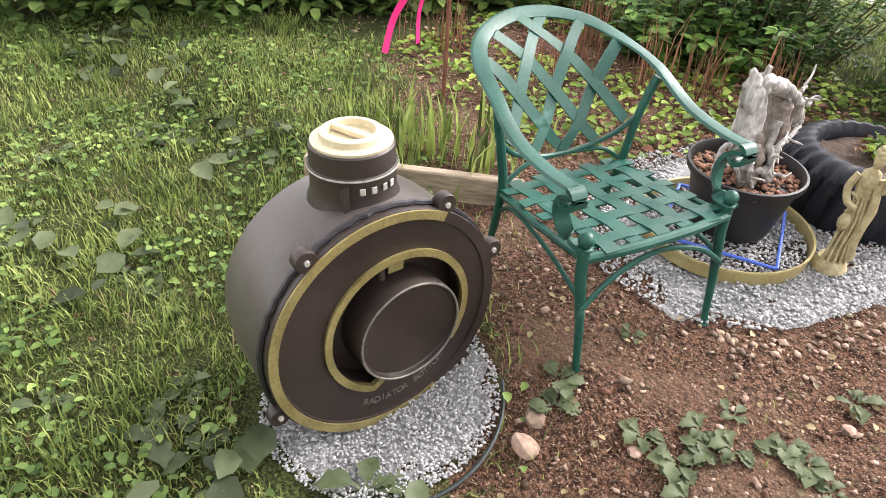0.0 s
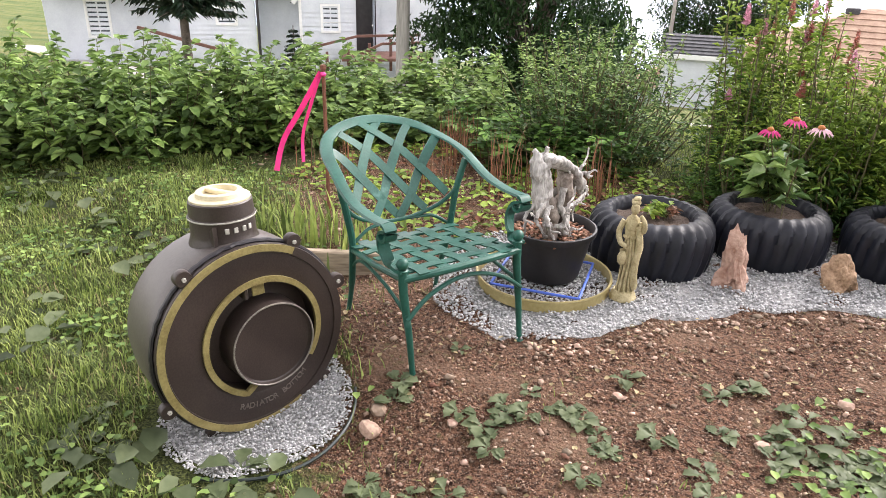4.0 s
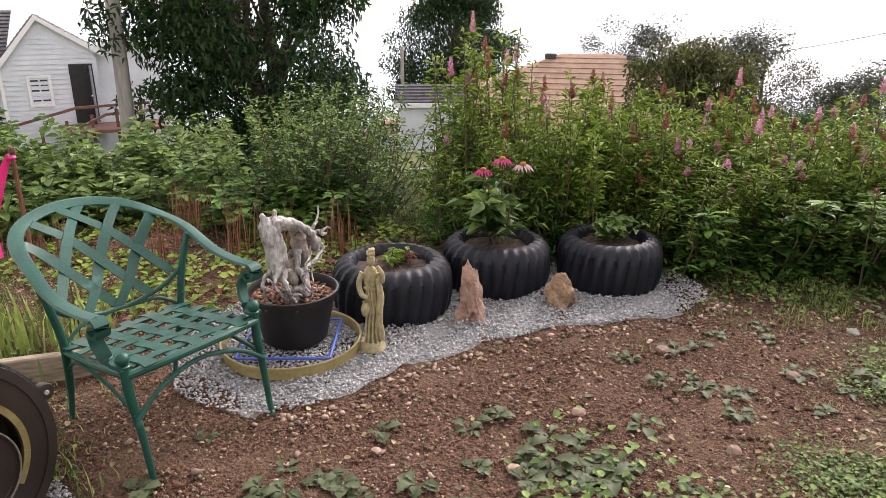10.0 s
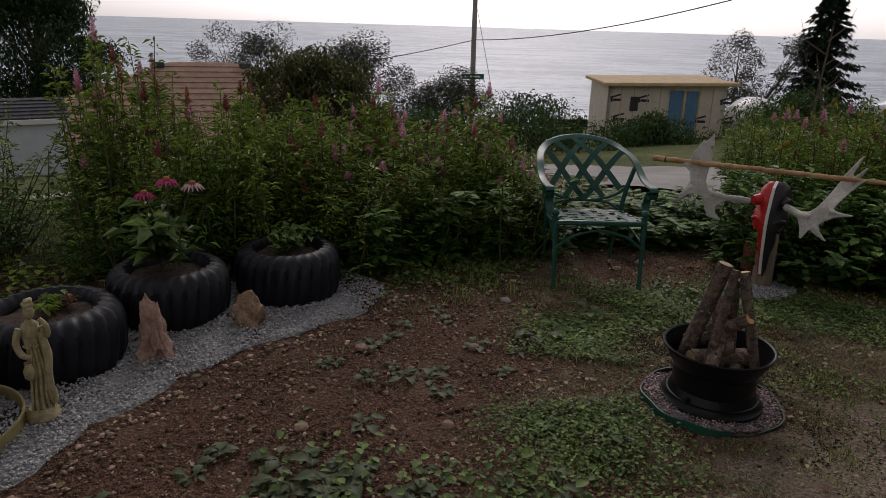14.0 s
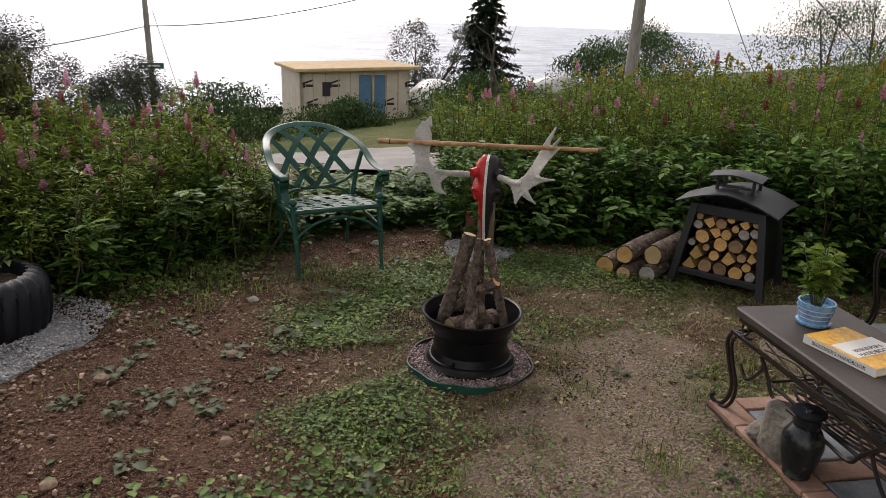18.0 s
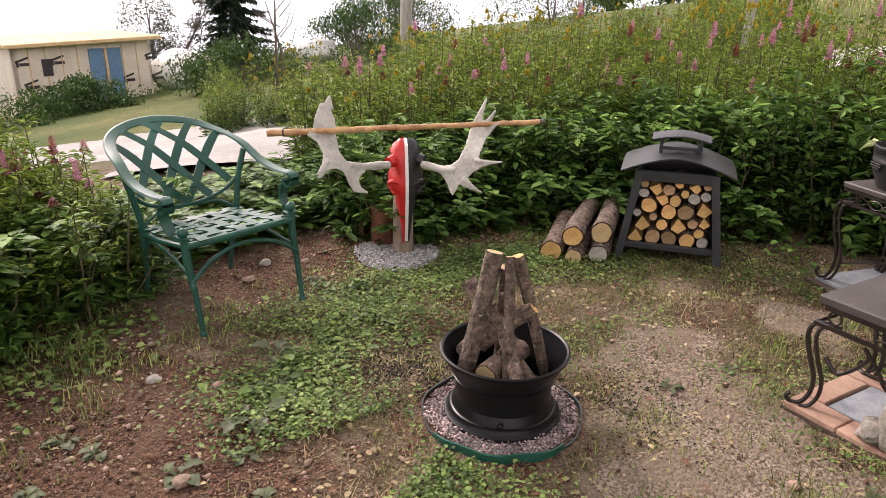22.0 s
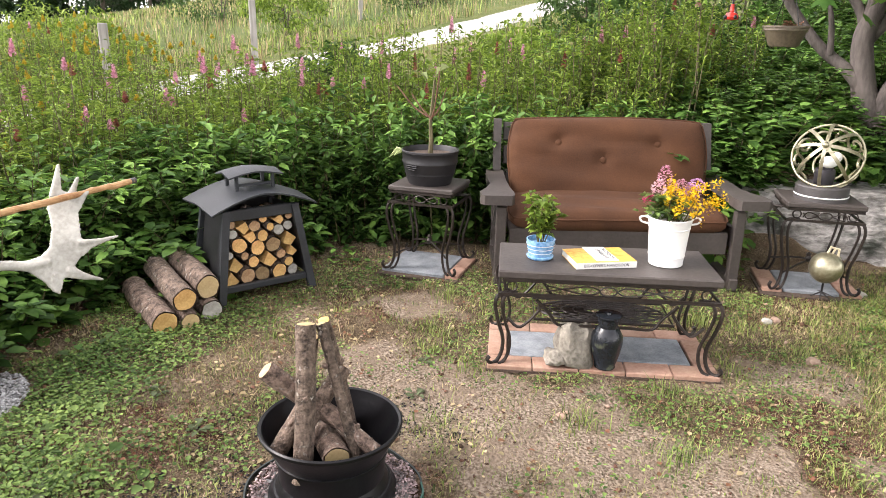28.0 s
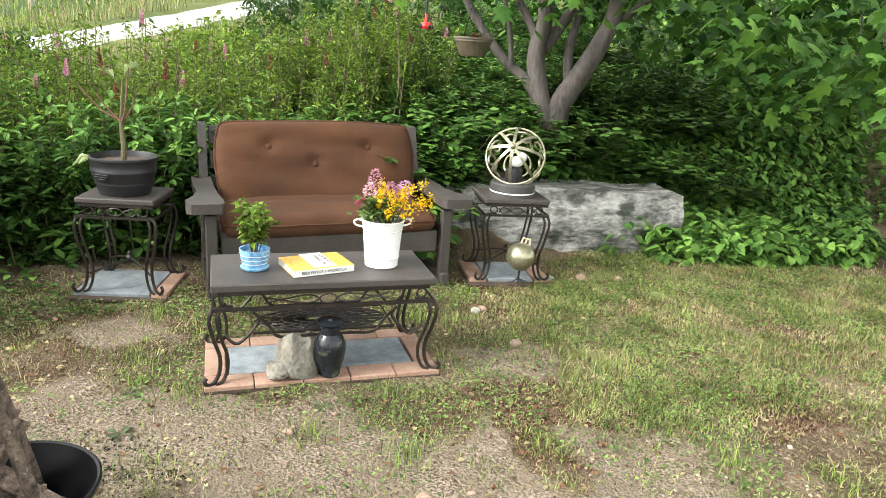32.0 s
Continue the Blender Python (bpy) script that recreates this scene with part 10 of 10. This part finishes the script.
def rosette(seed, n, L, mt, label, wide=0.5):
    rng = np.random.default_rng(seed)
    ob = thing("weed_plant", Matrix(), label, "weed", "weed rosettes")
    a = np.arange(n) * 2.4 + rng.normal(0, 0.7, n)
    for k in range(n):
        sz = L * rng.uniform(0.35, 1.15)
        el = rng.uniform(0.0, 0.95)
        p0 = Vector((0.01 * math.cos(a[k]), 0.01 * math.sin(a[k]), 0.004))
        d = Vector((math.cos(a[k]), math.sin(a[k]), 0))
        s = Vector((-d.y, d.x, 0))
        vs, fs, m = [], [], 9
        for i in range(m + 1):
            t = i / m
            w = sz * wide * math.sin(math.pi * min(1, max(0.02, 1.3 * t - 0.27))) ** 0.8 * 0.5 * (1.1 if i % 2 else 0.72) * (1 + 0.2 * math.sin(i * 2.5 + k)) + 0.0015
            c = p0 + d * sz * t + s * sz * 0.12 * math.sin(3 * t + k) + Vector((0, 0, max(0, sz * (math.sin(el) * t - 0.5 * t * t * (0.4 + el))))) + Vector((0, 0, 0.006))
            vs += [c - s * w + Vector((0, 0, w * 0.35)), c, c + s * w + Vector((0, 0, w * 0.35))]
        fs = [(3 * i + j, 3 * i + j + 1, 3 * i + j + 4, 3 * i + j + 3) for i in range(m) for j in range(2)]
        part("leaf", G().add(vs, fs), M[mt], ob, smooth=60)
    return ob


docks = [rosette(1, 8, 0.1, "leaf_dock", "broad-leaved dock weed on bare soil", 0.62), rosette(2, 11, 0.085, "leaf_dock", "wilted toothed weed rosette on bare soil", 0.66), rosette(3, 5, 0.15, "leaf_dock", "large-leaved weed in the grass", 0.55), rosette(4, 10, 0.08, "leaf_dock", "small green weed rosette", 0.5)]
SPOTS = [(-0.93, -0.07, 1), (-0.6, 0.15, 0), (-0.55, 0.2, 1), (-0.45, 0.62, 3), (0.16, 0.69, 1), (0.22, 0.75, 0), (0.1, 0.62, 1), (-0.11, 0.93, 3), (-0.18, 0.79, 3), (-0.98, 0.29, 3), (0.38, 1.1, 0), (0.19, 1.59, 3), (0.38, 1.48, 3), (-0.47, 0.33, 1), (-0.25, 0.25, 0), (0.27, 0.68, 1), (0.46, 1.91, 3), (-0.9, -0.72, 2), (-0.95, -0.82, 2), (-1.49, -0.95, 2), (-1.36, -0.9, 2), (-3.36, -0.22, 2), (-2.02, -1.37, 2), (-2.2, -0.84, 0), (-3.16, -0.86, 2), (-1.6, -0.85, 0), (-0.72, -0.35, 1), (-0.64, 0.19, 1), (-0.99, 0.0, 1), (0.38, 0.81, 0), (0.3, 0.85, 1), (0.21, 1.61, 3), (1.07, 1.75, 0), (0.57, 0.6, 2), (1.03, 0.69, 2), (2.1, 2.65, 3), (0.71, 2.22, 3), (1.52, 2.21, 2), (1.97, 2.19, 1), (2.19, 2.45, 3), (1.2, 1.9, 2), (2.6, 1.92, 3), (2.69, 0.82, 3), (2.21, 0.2, 3), (2.36, 0.92, 3), (1.73, 2.17, 1), (2.26, 1.75, 3), (-3.9, -0.5, 2), (-3.7, -0.15, 2), (-3.4, -1.2, 2), (-2.8, -0.3, 0), (-1.9, -0.3, 1), (-1.75, -1.2, 2), (-2.5, -1.6, 2), (-0.5, -0.6, 2), (1.35, 2.0, 2), (1.05, 1.1, 0)]
rng = np.random.default_rng(9)
for cx, cy, r, n in ((0.2, 0.68, 0.16, 9), (0.35, 0.85, 0.12, 6), (-0.58, 0.18, 0.12, 5), (-0.3, 0.3, 0.12, 5), (-0.05, 0.45, 0.12, 4), (0.55, 1.45, 0.15, 5), (0.75, 1.8, 0.15, 5), (-0.9, -0.65, 0.15, 4), (-0.6, -0.4, 0.12, 4)):
    SPOTS += [(cx + rng.normal(0, r), cy + rng.normal(0, r), int(rng.integers(0, 4)) if rng.uniform() < 0.5 else 1) for _ in range(n)]
for x, y, k in SPOTS:
    c = copy_thing(docks[k], pose(x, y, lz(x, y), 0, 0, rng.uniform(0, 360)))
    q = rng.uniform(0.5, 0.85) if k != 2 else rng.uniform(0.75, 1.1)
    c.scale = (q, q, q)
drop(docks)
tuft_at = scatter(RIGHT, 46)
tuft_at = tuft_at[(dry(tuft_at) < 0.6) & (np.hypot(tuft_at[:, 0] - PIT[0], tuft_at[:, 1] - PIT[1]) > 0.4)]
for i, (x, y) in enumerate(clear(tuft_at)):
    clump("grass_tuft", "tuft of mixed green weeds and grass in the yard", (x, y), 60, 0.06 + 0.05 * ((i * 7) % 5) / 5, "grass", 340 + i, 0.0045, 0.05, 1.2, "grass")
for i, (x, y) in enumerate(((1.75, 0.1), (1.55, -0.35), (2.2, -0.1), (2.05, 0.35), (2.55, 0.62), (2.95, 0.72), (1.1, -0.9), (1.8, -0.9), (2.4, -1.2), (3.4, 0.55), (2.15, 0.9), (0.6, 0.35), (0.5, -0.6), (1.3, 0.6))):
    clump("grass_tuft", "tuft of green grass on trodden earth", (x, y), 70, 0.07 if i % 3 else 0.11, "grass", 300 + i, 0.004, 0.05, 1.1, "grass")

MEADOW = [(5.5, 6.0), (9, 7.5), (30, 12), (60, 5), (55, -14), (22, -14), (10, -5), (6, -1.5), (6.2, 1.5)]
xy = np.concatenate([scatter(MEADOW, 22000), scatter([(5.5, 6), (9, 7), (16, 4), (18, -4), (12, -6), (6, -2)], 14000)])
LINE = np.array([(6.3, 7.2), (9.2, 5.2), (11.2, 3.4), (12.3, 1.3), (13.4, -1.0), (15.6, -3.6), (19, -7), (25, -14)])
gap = np.full(len(xy), 99.0)
for p, q in zip(LINE[:-1], LINE[1:]):
    t = np.clip(((xy - p) @ (q - p)) / ((q - p) @ (q - p)), 0, 1)
    gap = np.minimum(gap, np.linalg.norm(xy - p - t[:, None] * (q - p), axis=1))
xy = xy[gap > 1.35]
a = RNG.uniform(0, 6.283, len(xy))
far = np.hypot(xy[:, 0], xy[:, 1]) / 14
for nm, sel, mt in (("meadow_grass", RNG.uniform(0, 1, len(xy)) < 0.6, "grass"), ("meadow_straw", None, "grass_dry")):
    pick = sel if sel is not None else ~last
    last = pick
    q = xy[pick]
    v, f = blades(np.column_stack([q, land(q[:, 0], q[:, 1]) - 0.02]), RNG.uniform(0.14, 0.36, len(q)) * np.clip(far[pick], 0.7, 1.4), np.column_stack([np.cos(a[pick]), np.sin(a[pick])]) * RNG.uniform(0.05, 0.5, (len(q), 1)), 0.014 * np.clip(far[pick], 0.8, 3))
    cloud(nm, v, f, M[mt], None, "tall rough grass on the hillside meadow", "stuff", "grass")
for i, (x, y, h) in enumerate(((8.5, -1.5, 0.9), (9.5, 0.5, 0.8), (12, -4, 1.0), (18, 1, 1.2), (22, -3, 1.4), (26, 3, 1.6), (16, 5, 1.1), (30, -8, 1.6), (38, 2, 2.0), (20, 7, 1.3), (9, -5, 1.2), (8, -7, 1.6), (11, -8, 2.0), (7.5, -3.0, 0.9))):
    tree("bush", (x, y, lz(x, y) - 0.1), h, h * 0.9, 0.03, "leaf_mid" if i % 3 else "leaf_tip", "low wild bush on the hillside", 400 + i, 0.11, 2200, 0.02, clumps=36, stems=3)
for i, (x, y) in enumerate(((10.5, 3.6), (12.9, 1.7), (20, -1), (24, -4), (16.5, 1.8))):
    fp = thing("fence_post", pose(x, y, lz(x, y)), "weathered grey wooden fence post in the meadow", "post", "meadow fence posts")
    part("post", G().box((0, 0, 0.5), (0.11, 0.11, 1.2), ch=0.012), M["pole_wood"], fp)
